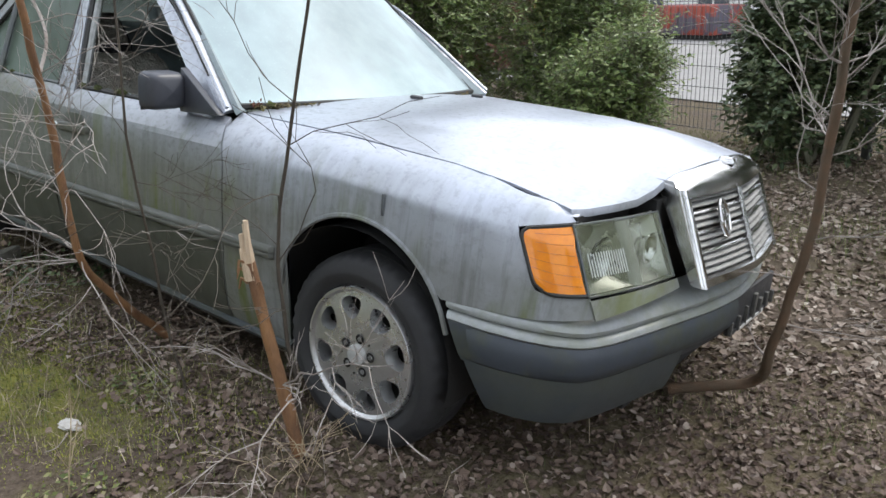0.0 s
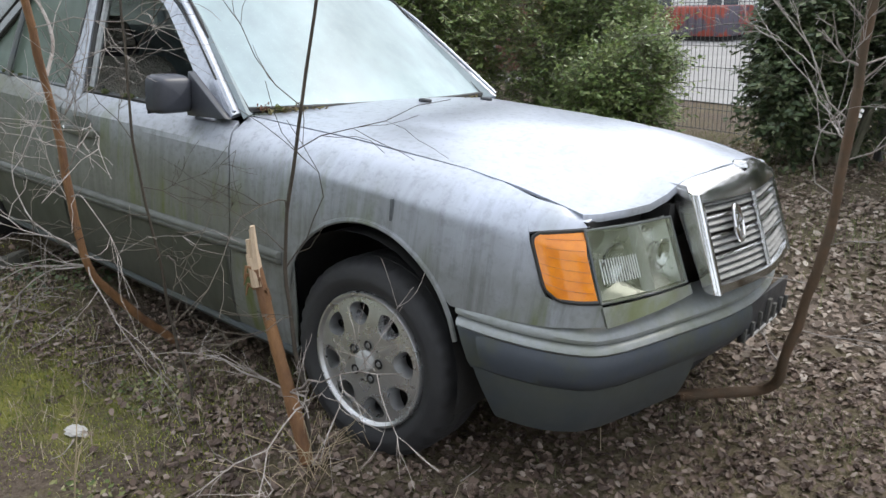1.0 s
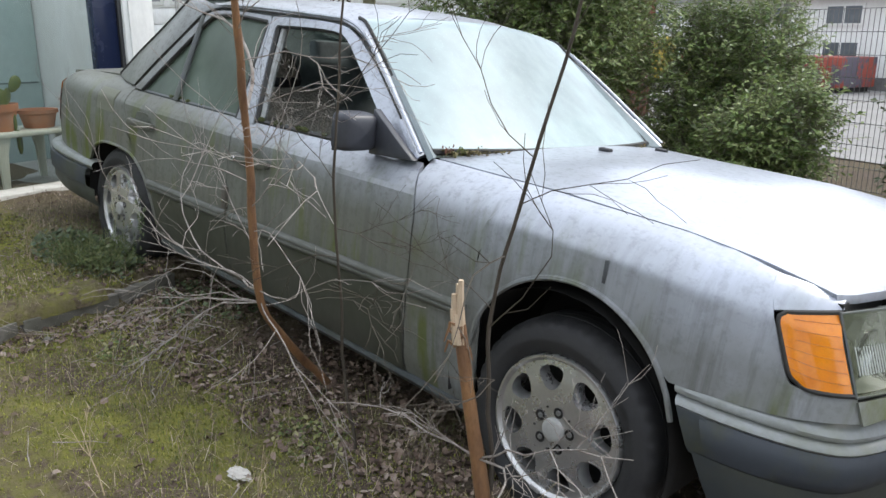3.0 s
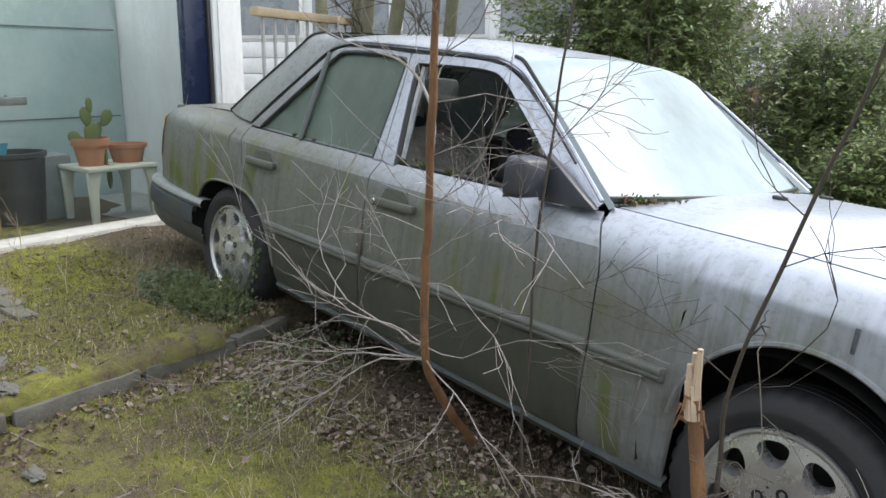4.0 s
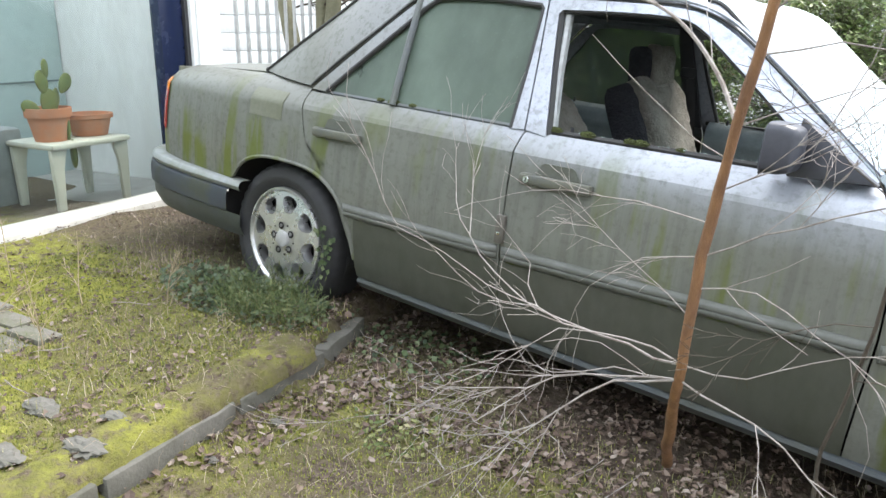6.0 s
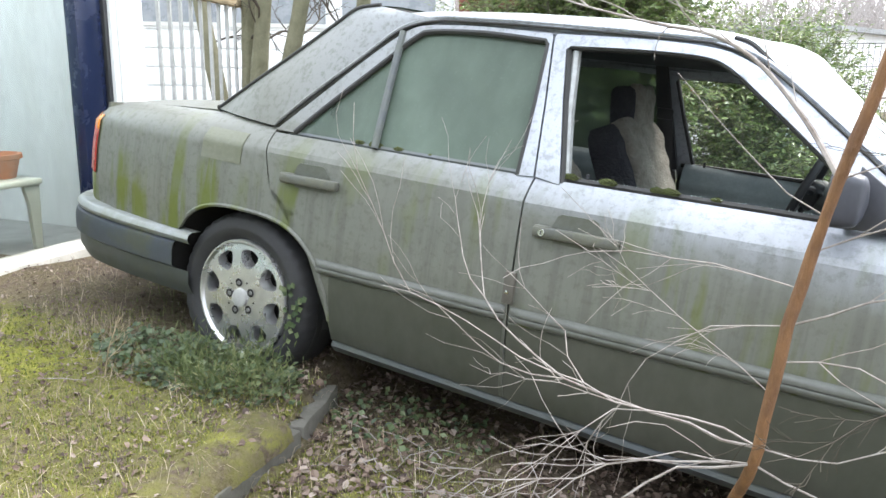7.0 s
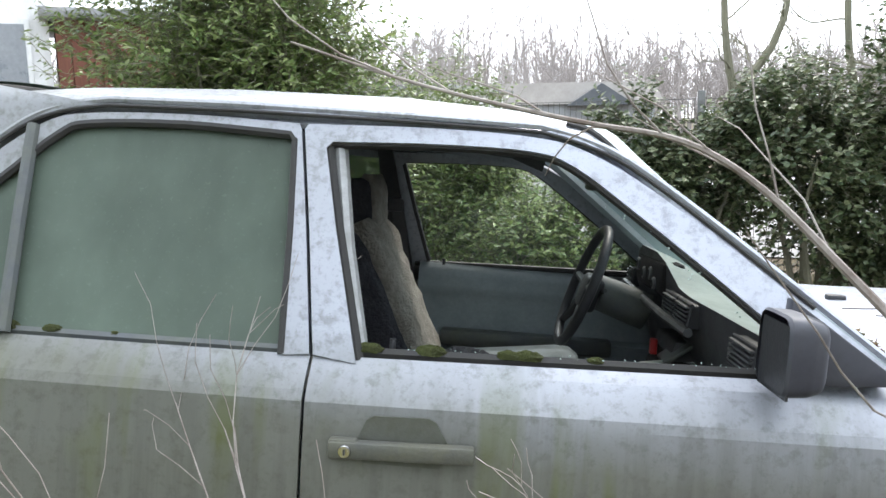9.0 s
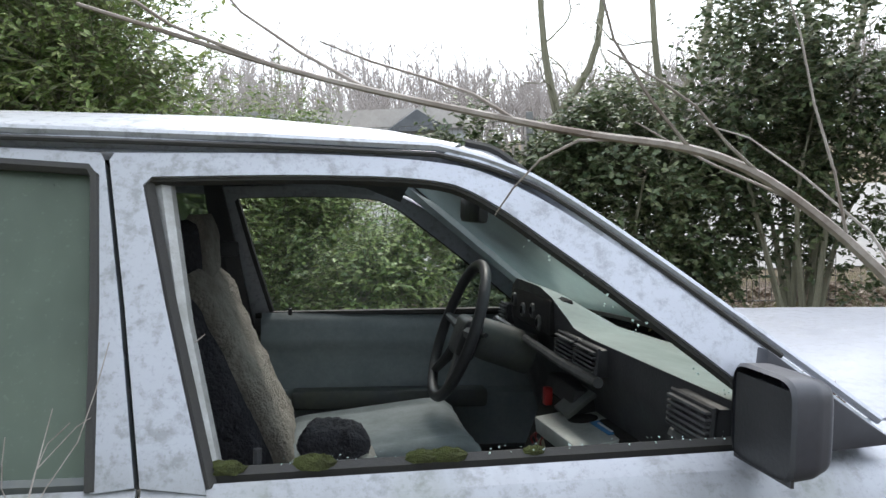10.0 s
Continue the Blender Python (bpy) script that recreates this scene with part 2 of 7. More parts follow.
def lathe(rows, seg=48, axis="y", closed=False):
    """Rows of (radius, along) turned round an axis."""
    bm = bmesh.new()
    rings = []
    for r, a in rows:
        ring = []
        for k in range(seg):
            c, s = math.cos(2 * math.pi * k / seg) * r, math.sin(2 * math.pi * k / seg) * r
            ring.append(bm.verts.new({"y": (c, a, s), "z": (c, s, a), "x": (a, c, s)}[axis]))
        rings.append(ring)
    pairs = list(zip(rings, rings[1:])) + ([(rings[-1], rings[0])] if closed else [])
    for a, b in pairs:
        for k in range(seg):
            bm.faces.new((a[k], a[(k + 1) % seg], b[(k + 1) % seg], b[k]))
    return bm


def lerp(a, b, t):
    return a + (b - a) * t


def interp(x, table):
    return float(np.interp(x, [p[0] for p in table], [p[1] for p in table]))


def smooth_curve(pts, n):
    """Points along a Catmull-Rom curve."""
    p = [Vector(q) for q in pts]
    p = [2 * p[0] - p[1]] + p + [2 * p[-1] - p[-2]]
    out = []
    for i in range(1, len(p) - 2):
        for k in range(n):
            t = k / n
            a, b, c, d = p[i - 1:i + 3]
            out.append(0.5 * (2 * b + (c - a) * t + (2 * a - 5 * b + 4 * c - d) * t * t + (3 * b - a - 3 * c + d) * t ** 3))
    return out + [p[-2]]


def flipped(bm):
    """The same mesh on the car's other side."""
    b = bm.copy()
    b.transform(Matrix.Diagonal((1, -1, 1, 1)))
    bmesh.ops.reverse_faces(b, faces=b.faces)
    return b


# ---- the ground ----
KERB = ((-2.03, -2.15), (-2.12, -1.63), (-2.20, -1.12), (-2.31, -0.86))   # top front edge of the kerb


def kerb_x(y):
    return interp(y, [(-9, -0.9), (-2.15, -2.03), (-1.63, -2.12), (-1.12, -2.20), (-0.86, -2.31), (-0.5, -2.42), (9, -5.0)])


def ground_z(x, y):
    """Height of the earth: it falls from the raised bed by the building towards the car's nose and its far side."""
    low = interp(x, [(-6, 0.34), (-2.3, 0.235), (-1.7, 0.22), (-1.0, 0.155), (0.0, 0.12), (0.9, 0.07), (3, 0.02), (9, 0.0)])
    low += 0.05 * math.exp(-((x + 0.0) ** 2 + (y + 1.12) ** 2) / 0.06)
    low -= 0.075 * min(max(y + 0.85, 0.0), 2.4) * 0.7
    low -= 0.035 * math.exp(-((x - 0.05) ** 2 + (y + 0.75) ** 2) / 0.12)
    high = interp(x, [(-4.6, 0.41), (-3.6, 0.375), (-2.8, 0.345), (-2.0, 0.338), (0, 0.33)]) - 0.05 * min(max(y + 0.6, 0.0), 2.4)
    k = x - kerb_x(y) + 0.028
    s = min(max(0.5 - k / 0.035, 0.0), 1.0)
    if y > -0.6:
        fade = min(max((y + 0.6) / 1.6, 0.0), 1.0)
        s2 = min(max(0.5 - (k + 0.3) / 1.6, 0.0), 1.0)
        s = lerp(s, s2, fade)
    far = min(max((math.hypot(x + 1, y) - 5.0) / 5.0, 0.0), 1.0)
    z = lerp(low, high, s)
    if y > 3:
        z = lerp(z, 0.02, min((y - 3) / 2.0, 1.0))
    n = noise.noise((x * 1.7, y * 1.7, 0)) * 0.018 + noise.noise((x * 6, y * 6, 3)) * 0.010
    return z + n * (1 - far)


def ground_material():
    """Moss and thin grass over brown earth, under old leaves."""
    mat = bpy.data.materials.new("mossy_earth")
    mat.use_nodes = True
    n, l, b = nodes_of(mat)
    moss = ramp(n, l, tex_noise(n, l, 1.1, 6, 0.62, coord="Object"), ((0.40, 0.0), (0.52, 1.0)))
    co = n.new("ShaderNodeTexCoord")
    sx = n.new("ShaderNodeSeparateXYZ")
    l.new(co.outputs["Object"], sx.inputs[0])
    west = n.new("ShaderNodeMapRange")
    west.inputs["From Min"].default_value, west.inputs["From Max"].default_value = 0.1, -0.7
    l.new(sx.outputs["X"], west.inputs["Value"])
    near = n.new("ShaderNodeMapRange")
    near.inputs["From Min"].default_value, near.inputs["From Max"].default_value = -0.85, -1.2
    l.new(sx.outputs["Y"], near.inputs["Value"])
    terrace = n.new("ShaderNodeMapRange")
    terrace.inputs["From Min"].default_value, terrace.inputs["From Max"].default_value = -1.95, -2.35
    l.new(sx.outputs["X"], terrace.inputs["Value"])
    f = math_node(n, l, "MULTIPLY", math_node(n, l, "MULTIPLY", west.outputs[0], near.outputs[0]), math_node(n, l, "ADD", math_node(n, l, "MULTIPLY", moss, 0.75), math_node(n, l, "MULTIPLY", terrace.outputs[0], 0.45)))
    f = math_node(n, l, "MAXIMUM", math_node(n, l, "MINIMUM", f, 1.0), math_node(n, l, "MULTIPLY", moss, 0.12))
    fine = tex_noise(n, l, 55, 5, 0.7)
    earth = mixc(n, l, ramp(n, l, fine, ((0.35, 0.0), (0.7, 1.0))), (0.062, 0.045, 0.033), (0.17, 0.135, 0.102))
    green = mixc(n, l, ramp(n, l, tex_noise(n, l, 9, 5, 0.65), ((0.3, 0.0), (0.7, 1.0))), (0.145, 0.150, 0.032), (0.31, 0.31, 0.06))
    green = mixc(n, l, ramp(n, l, fine, ((0.45, 0.0), (0.75, 0.7))), green, (0.09, 0.075, 0.03))
    brk = math_node(n, l, "MULTIPLY", f, ramp(n, l, tex_noise(n, l, 14, 5, 0.7), ((0.36, 0.0), (0.5, 1.0))))
    l.new(mixc(n, l, brk, earth, green), b.inputs["Base Color"])
    b.inputs["Roughness"].default_value = 0.95
    b.inputs["Specular IOR Level"].default_value = 0.2
    bump(n, l, b, math_node(n, l, "ADD", fine, tex_noise(n, l, 160, 3, 0.6)), 0.7, 0.02)
    return mat


EARTH = ground_material()


def build_ground():
    bm = bmesh.new()
    xs = list(np.arange(-5.4, 3.01, 0.045)) 
    ys = list(np.arange(-4.2, 3.01, 0.06))
    xs = [-900, -300, -100, -40, -20, -12, -8, -6.5] + xs + [3.5, 4.2, 5, 7, 10, 15, 25, 60, 200, 900]
    ys = [-900, -300, -100, -40, -20, -12, -8, -6, -5] + ys + [3.5, 4.2, 5, 6, 7, 8, 9, 11, 14, 20, 40, 100, 300, 900]
    vs = [[bm.verts.new((x, y, ground_z(x, y) if max(abs(x), abs(y)) < 20 else 0.0)) for y in ys] for x in xs]
    for i in range(len(xs) - 1):
        for j in range(len(ys) - 1):
            bm.faces.new((vs[i][j], vs[i + 1][j], vs[i + 1][j + 1], vs[i][j + 1]))
    return tagged(link("ground", bm, EARTH), "brown earth with moss, thin grass and old leaves", "ground", kind="structure")


ground = build_ground()
STONE = plain("weathered_concrete", (0.15, 0.14, 0.12), (0.07, 0.07, 0.05), 0.9, scale=6, bumpy=0.5, bdist=0.01)


def build_kerb():
    top = thing("kerb", "low weathered concrete edging with moss on top", "kerb", kind="structure")
    stones = [(Vector((-1.80, -3.4)), Vector((-2.036, -2.03))), (Vector((-2.040, -2.01)), Vector((-2.133, -1.52))),
              (Vector((-2.136, -1.505)), Vector((-2.22, -1.06))), (Vector((-2.223, -1.05)), Vector((-2.34, -0.72)))]
    for a, b in stones:
        d = (b - a)
        bm = box(0, d.length - 0.006, -0.0, 0.07, -0.28, 0.0, 0.008)
        bmesh.ops.subdivide_edges(bm, edges=[e for e in bm.edges if e.calc_length() > 0.2], cuts=5, use_grid_fill=True)
        for v in bm.verts:
            v.co += Vector((0, noise.noise(v.co * 9 + Vector((a.x, 0, 0))) * 0.008, noise.noise(v.co * 7 + Vector((0, a.y, 5))) * 0.008))
        za = 0.300 + 0.010 * random.random()
        m = Matrix.Translation((a.x, a.y, za)) @ Matrix.Rotation(math.atan2(d.y, d.x), 4, "Z")
        bm.transform(m)
        part("kerb_stone", bm, STONE, top)


build_kerb()


def moss_mat():
    """Moss grown over the kerb's top, with an uneven edge at its face."""
    def fn(u, v):
        y = lerp(-3.35, -1.12, u)
        edge = -0.004 + 0.014 * abs(noise.noise((y * 5, 3, 0))) + 0.010 * noise.noise((y * 19, 1, 0))
        x = kerb_x(y) - lerp(edge, 0.20, v)
        z = lerp(0.326, ground_z(kerb_x(y) - 0.20, y) + 0.006, min(v * 1.6, 1.0))
        swell = interp(v, [(0, -0.034), (0.05, -0.004), (0.12, 0.010), (0.25, 0.016), (0.7, 0.010), (1.0, -0.004)])
        return (x, y, z + swell + 0.008 * noise.noise((x * 22, y * 22, 5)))
    return tagged(link("moss_mat", grid(fn, 260, 16), EARTH), "thick moss grown over the kerb's top", "moss", kind="stuff")


moss_mat()


# ---- the car, in its own axes ----
car = thing("car", "abandoned weathered silver saloon car with algae streaks and a missing window", "car", CAR)
PROF = [(0.12, 0.77), (0.20, 0.79), (0.30, 0.835), (0.45, 0.862), (0.60, 0.872), (0.75, 0.869), (0.872, 0.857), (0.90, 0.834), (0.93, 0.805), (0.95, 0.775), (0.965, 0.71)]
PLAN = [(-3.86, 0.655), (-3.80, 0.725), (-3.70, 0.785), (-3.5, 0.835), (-3.2, 0.865), (-3.0, 0.872), (0.0, 0.872), (0.25, 0.864), (0.40, 0.850), (0.50, 0.836), (0.56, 0.824), (0.62, 0.806), (0.68, 0.780), (0.72, 0.755), (0.75, 0.730), (0.78, 0.69), (0.80, 0.64)]
TOP = [(-3.9, 0.895), (-3.6, 0.93), (-3.0, 0.955), (-0.64, 0.966), (-0.13, 0.966), (0.27, 0.953), (0.45, 0.935), (0.61, 0.907), (0.66, 0.897), (0.75, 0.875)]


LEAN = 0.46          # the nose leans back by this much for each metre of height


def half(x, z):
    """Half the body's width at a place along it and a height."""
    t = interp(x, TOP)
    zz = z if z < 0.6 else 0.6 + (z - 0.6) * (0.365 / (t - 0.6))
    nose = min(max((x - 0.36) / 0.16, 0.0), 1.0)
    tuck = (0.872 - interp(zz, PROF)) * (1.0 - 0.5 * nose * (1 if z > 0.72 else 0))
    return interp(x + nose * LEAN * (z - 0.70), PLAN) - tuck


def front_arch(x):
    return 0.44 + math.sqrt(max(0.336 ** 2 - (x - 0.055) ** 2, 0)) if abs(x - 0.055) < 0.336 else 0.0


def rear_arch(x):
    d = abs(x + 2.745) / 0.40
    return 0.22 + 0.42 * (1 - d ** 3) ** 0.42 if d < 1 else 0.0


def panel(xl, xr, zb, zt, nu, nv, push=0.0, thick=0.014):
    """A body panel between a rear edge xl(z), a front edge xr(z), and heights zb(x), zt(x)."""
    def fn(u, v):
        z = lerp(0.2, 0.96, v)
        for _ in range(3):
            x = lerp(xl(z), xr(z), u)
            lo, hi = zb(x), zt(x)
            z = lerp(lo, max(hi, lo + 0.002), v)
        return (x, -half(x, z) - push, z)
    return grid(fn, nu, nv, thick)


def both(name, make, mat, parent, label=""):
    bm = make()
    other = flipped(bm)
    return part(name, bm, mat, parent, label), part(name, other, mat, parent, label)


def gap_front(z):
    return interp(z, [(0.2, -0.585), (0.45, -0.572), (0.6, -0.564), (0.80, -0.572), (0.87, -0.585), (0.93, -0.630), (0.97, -0.67)])


def gap_mid(z):
    return -1.682 - 0.02 * (z - 0.6)


def gap_rear(z):
    return interp(z, [(0.2, -2.335), (0.35, -2.36), (0.5, -2.415), (0.62, -2.526), (0.711, -2.627), (0.8, -2.66), (0.9, -2.69), (0.96, -2.70)])


BELT = [(-3.2, 0.93), (-2.69, 0.925), (-2.2, 0.928), (-1.7, 0.932), (-0.9, 0.948), (-0.6, 0.955)]
belt = lambda x: interp(x, BELT)

# front wing, cut out round the turn signal
def lens_out(z):
    """Rear edge of the turn signal."""
    return interp(z, [(0.60, 0.655), (0.69, 0.628), (0.72, 0.606), (0.848, 0.546), (0.97, 0.49)])


def lens_in(z):
    """Seam between turn signal and headlamp."""
    return 0.742 - LEAN * (z - 0.70)


lens_top = lambda x: interp(x, [(0.48, 0.840), (0.546, 0.853), (0.60, 0.864), (0.67, 0.876)])
lens_foot = lambda x: interp(x, [(0.58, 0.712), (0.625, 0.700), (0.66, 0.692), (0.70, 0.693), (0.76, 0.700)])
body_foot = lambda x: interp(x, [(0.375, 0.612), (0.52, 0.619), (0.64, 0.626), (0.707, 0.636), (0.77, 0.647)])


def wing():
    main = panel(lambda z: gap_front(z) + 0.003, lens_out, lambda x: front_arch(x) if 0.055 - 0.335 < x < 0.345 else (body_foot(x) if x >= 0.345 else 0.23), lambda x: interp(x, TOP), 46, 18)
    low = panel(lens_out, lens_in, body_foot, lens_foot, 12, 4)
    lip = panel(lens_out, lambda z: min(lens_in(z), 0.668), lens_top, lambda x: interp(x, TOP), 8, 4)
    return join(main, low, lip)


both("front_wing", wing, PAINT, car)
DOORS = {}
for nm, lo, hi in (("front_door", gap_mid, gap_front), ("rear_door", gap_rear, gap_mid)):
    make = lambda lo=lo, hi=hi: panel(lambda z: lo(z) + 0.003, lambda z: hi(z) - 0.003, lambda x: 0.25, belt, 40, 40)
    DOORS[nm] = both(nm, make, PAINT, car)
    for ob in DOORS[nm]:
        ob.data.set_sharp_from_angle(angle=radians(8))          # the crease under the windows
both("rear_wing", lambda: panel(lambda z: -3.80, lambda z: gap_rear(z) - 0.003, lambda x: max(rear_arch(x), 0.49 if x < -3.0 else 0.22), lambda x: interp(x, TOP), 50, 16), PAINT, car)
both("sill", lambda: grid(lambda u, v: (lerp(-2.34, -0.27, u), -interp(v, [(0, 0.72), (0.3, 0.80), (0.75, 0.832), (1, 0.80)]), lerp(0.185, 0.262, v)), 30, 6), CLAD, car)

# bonnet
def bonnet_z(x, y):
    edge = (interp(x, TOP) if x < 0.62 else interp(x, [(0.62, 0.905), (0.66, 0.899), (0.80, 0.906)])) + 0.002
    k = min(max(x / 0.65, 0.0), 1.0)
    crown = interp(x, [(-0.65, 0.026), (0.0, 0.050), (0.65, 0.030)]) * (1 - (abs(y) / 0.70) ** 2.2) + 0.052 * k * max(0.0, 1 - (abs(y) / lerp(0.56, 0.47, k)) ** 2.6)
    mid = interp(x, [(-0.65, 0.004), (0.0, 0.016)]) * max(0.0, 1 - (abs(y) / lerp(0.48, 0.40, (x + 0.66) / 1.4)) ** 4)
    return edge + crown + mid - 0.012 * max(0.0, (x - 0.58) / 0.16) ** 2


def bonnet():
    def fn(u, v):
        y = lerp(-0.70, 0.70, v)
        front = interp(abs(y), [(0, 0.778), (0.20, 0.765), (0.33, 0.738), (0.40, 0.732), (0.56, 0.698), (0.66, 0.662), (0.70, 0.638)])
        rear = interp(abs(y), [(0, -0.585), (0.35, -0.60), (0.70, -0.645)])
        k = min(u / 0.94, 1.0)
        x = lerp(rear, front, k)
        fold = max(0.0, (u - 0.94) / 0.06)
        yy = y * (1.0 if x < 0.45 else lerp(1.0, 0.99, (x - 0.45) / 0.3))
        return (x + 0.004 * math.sin(fold * math.pi * 0.5), yy, bonnet_z(x, y) - 0.020 * fold)
    return grid(fn, 50, 56, 0.008)


part("bonnet", bonnet(), PAINT, car, "faded silver bonnet, paler than the car's sides")

# roof, pillars and panes. The side glass leans in.
def lean(z):
    return -(0.80 - (z - 0.93) * 0.40)


ROOF_END = [(-2.52, 0), (-1.2, 0)]
def roof():
    def fn(u, v):
        y = lerp(-1, 1, v)
        bow = 1 - y * y
        x = lerp(lerp(-2.40, -2.56, bow), lerp(-1.30, -1.17, bow), u)
        zc = interp(x, [(-2.60, 1.410), (-2.35, 1.435), (-2.0, 1.450), (-1.6, 1.454), (-1.35, 1.441), (-1.15, 1.412)])
        z = zc - 0.088 * abs(y) ** 3.2 - 0.012 * abs(y) ** 14
        w = interp(x, [(-2.6, 0.585), (-2.2, 0.628), (-1.7, 0.632), (-1.3, 0.612), (-1.15, 0.60)])
        return (x, y * w, z)
    return grid(fn, 30, 40, 0.012)


part("roof", roof(), PAINT, car)
A_DOOR = [(-0.66, -0.785, 0.972), (-0.80, -0.745, 1.075), (-0.98, -0.695, 1.205), (-1.13, -0.655, 1.305), (-1.22, -0.637, 1.343), (-1.30, -0.630, 1.362)]
A_GLASS = [(-0.69, -0.695, 0.978), (-0.83, -0.675, 1.085), (-1.00, -0.640, 1.215), (-1.13, -0.612, 1.315), (-1.20, -0.600, 1.368), (-1.25, -0.592, 1.382)]
C_DOOR = [(-2.705, -0.790, 0.945), (-2.58, -0.745, 1.07), (-2.44, -0.695, 1.20), (-2.33, -0.655, 1.305), (-2.25, -0.637, 1.345), (-2.16, -0.632, 1.362)]
C_GLASS = [(-3.09, -0.690, 0.962), (-2.93, -0.665, 1.085), (-2.76, -0.630, 1.215), (-2.63, -0.602, 1.320), (-2.55, -0.588, 1.380), (-2.46, -0.575, 1.400)]


def between(ca, cb, n, m, out=0.0, thick=0.02):
    a, b = smooth_curve(ca, n), smooth_curve(cb, n)
    k = len(a) - 1
    def fn(u, v):
        p = a[round(u * k)].lerp(b[round(u * k)], v)
        return p + Vector((0, -out * 4 * v * (1 - v), 0))
    return grid(fn, k, m, thick)


both("windscreen_pillar", lambda: between(A_DOOR, A_GLASS, 5, 5, 0.012), PAINT, car)
both("rear_pillar", lambda: between(C_DOOR, C_GLASS, 5, 10, 0.02), PAINT, car)
# side of the roof above the doors
both("roof_rail", lambda: between([(-2.16, -0.632, 1.362), (-1.75, -0.636, 1.368), (-1.30, -0.630, 1.362)], [(-2.30, -0.60, 1.380), (-1.75, -0.605, 1.394), (-1.22, -0.585, 1.378)], 8, 3, 0.006), PAINT, car)


def frame_strip(outer, inner, n, push, thick=0.03):
    a, b = [Vector(p) for p in outer], [Vector(p) for p in inner]
    k = len(a) - 1
    def fn(u, v):
        p = a[round(u * k)].lerp(b[round(u * k)], v)
        return (p.x, lean(p.z) - push, p.z)
    return grid(fn, k, 2, thick)


def v3(pts):
    """An outline with a sharp rear corner and a smooth front curve."""
    p = [Vector((x, 0, z)) for x, z in pts]
    return p[:3] + smooth_curve(p[3:], 4)


# window frames: outline of the door above the belt, less the opening
FD_OUT = v3([(-1.686, 0.935), (-1.723, 1.15), (-1.760, 1.342), (-1.754, 1.352), (-1.50, 1.359), (-1.30, 1.352), (-1.20, 1.327), (-1.08, 1.262), (-0.90, 1.135), (-0.70, 0.985)])
FD_IN = v3([(-1.607, 0.925), (-1.672, 1.15), (-1.713, 1.308), (-1.702, 1.320), (-1.50, 1.328), (-1.32, 1.326), (-1.235, 1.302), (-1.12, 1.225), (-0.955, 1.105), (-0.80, 0.985)])
RD_OUT = v3([(-1.693, 0.935), (-1.730, 1.15), (-1.767, 1.342), (-1.773, 1.352), (-2.00, 1.356), (-2.20, 1.346), (-2.29, 1.318), (-2.40, 1.225), (-2.55, 1.075), (-2.69, 0.935)])
RD_IN = v3([(-1.744, 0.93), (-1.760, 1.15), (-1.777, 1.318), (-1.788, 1.328), (-2.00, 1.335), (-2.19, 1.325), (-2.25, 1.300), (-2.345, 1.205), (-2.485, 1.065), (-2.61, 0.935)])
both("window_frame", lambda: frame_strip(FD_OUT, FD_IN, 5, 0.006), PAINT, car)
both("window_frame", lambda: frame_strip(RD_OUT, RD_IN, 5, 0.004), PAINT, car)
# the pale cyan film is dust plus the sky's reflection, put into its colour
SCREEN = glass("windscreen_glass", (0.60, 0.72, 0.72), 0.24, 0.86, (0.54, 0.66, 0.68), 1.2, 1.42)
PANE = glass("algae_glass", (0.35, 0.42, 0.38), 0.05, 0.86, (0.145, 0.19, 0.15), 2.2, 1.22)
PANE_CLEAR = glass("door_glass", (0.90, 0.96, 0.93), 0.01, 0.14, (0.42, 0.50, 0.46), 5.0, 1.3)


def screen(ca, cb_sign, bulge, n, m):
    """A bowed pane from one pillar's edge to its mirror image."""
    a = smooth_curve(ca, n)
    k = len(a) - 1
    def fn(u, v):
        p = a[round(u * k)]
        s = lerp(-1, 1, v)
        return (p.x + bulge * (1 - s * s), -p.y * s, p.z + 0.028 * (1 - s * s) * (0.3 + u))
    return grid(fn, k, m)


ws = part("windscreen", screen(A_GLASS, 1, 0.115, 5, 20), SCREEN, car, "dusty windscreen, pale sky reflection painted into its film, with a grimy lower edge")
ws.visible_shadow = False
rw = part("rear_screen", screen(C_GLASS, 1, -0.10, 5, 20), PANE, car)
rw.visible_shadow = False
# black rubber round the windscreen and the rear screen
for curve, bulge in ((A_GLASS, 0.115), (C_GLASS, -0.10)):
    a = smooth_curve(curve, 4)
    rim = [(p.x, p.y, p.z + 0.004) for p in a]
    top = [(a[-1].x + bulge * (1 - s * s), a[-1].y * -s, a[-1].z + 0.030 * (1 - s * s) - 0.010) for s in np.linspace(-1, 1, 17)]
    low = [(a[0].x + bulge * (1 - s * s), a[0].y * -s, a[0].z + 0.0084 * (1 - s * s) + 0.003) for s in np.linspace(-1, 1, 17)]
    bm = tube(rim, 0.007, 6)
    bm = tube([(x, -y, z) for x, y, z in rim], 0.007, 6, bm)
    bm = tube(top, 0.007, 6, bm)
    bm = tube(low, 0.012, 6, bm)
    part("window_seal", bm, RUBBER, car)
# drip channel: a dark line between door frames and roof
both("drip_channel", lambda: tube([(x, y - 0.002, z + 0.002) for x, y, z in smooth_curve(A_DOOR[1:], 4) + [Vector((-1.55, -0.635, 1.366)), Vector((-1.9, -0.636, 1.367))] + smooth_curve(C_DOOR[::-1], 4)], 0.0042, 6), RUBBER, car)
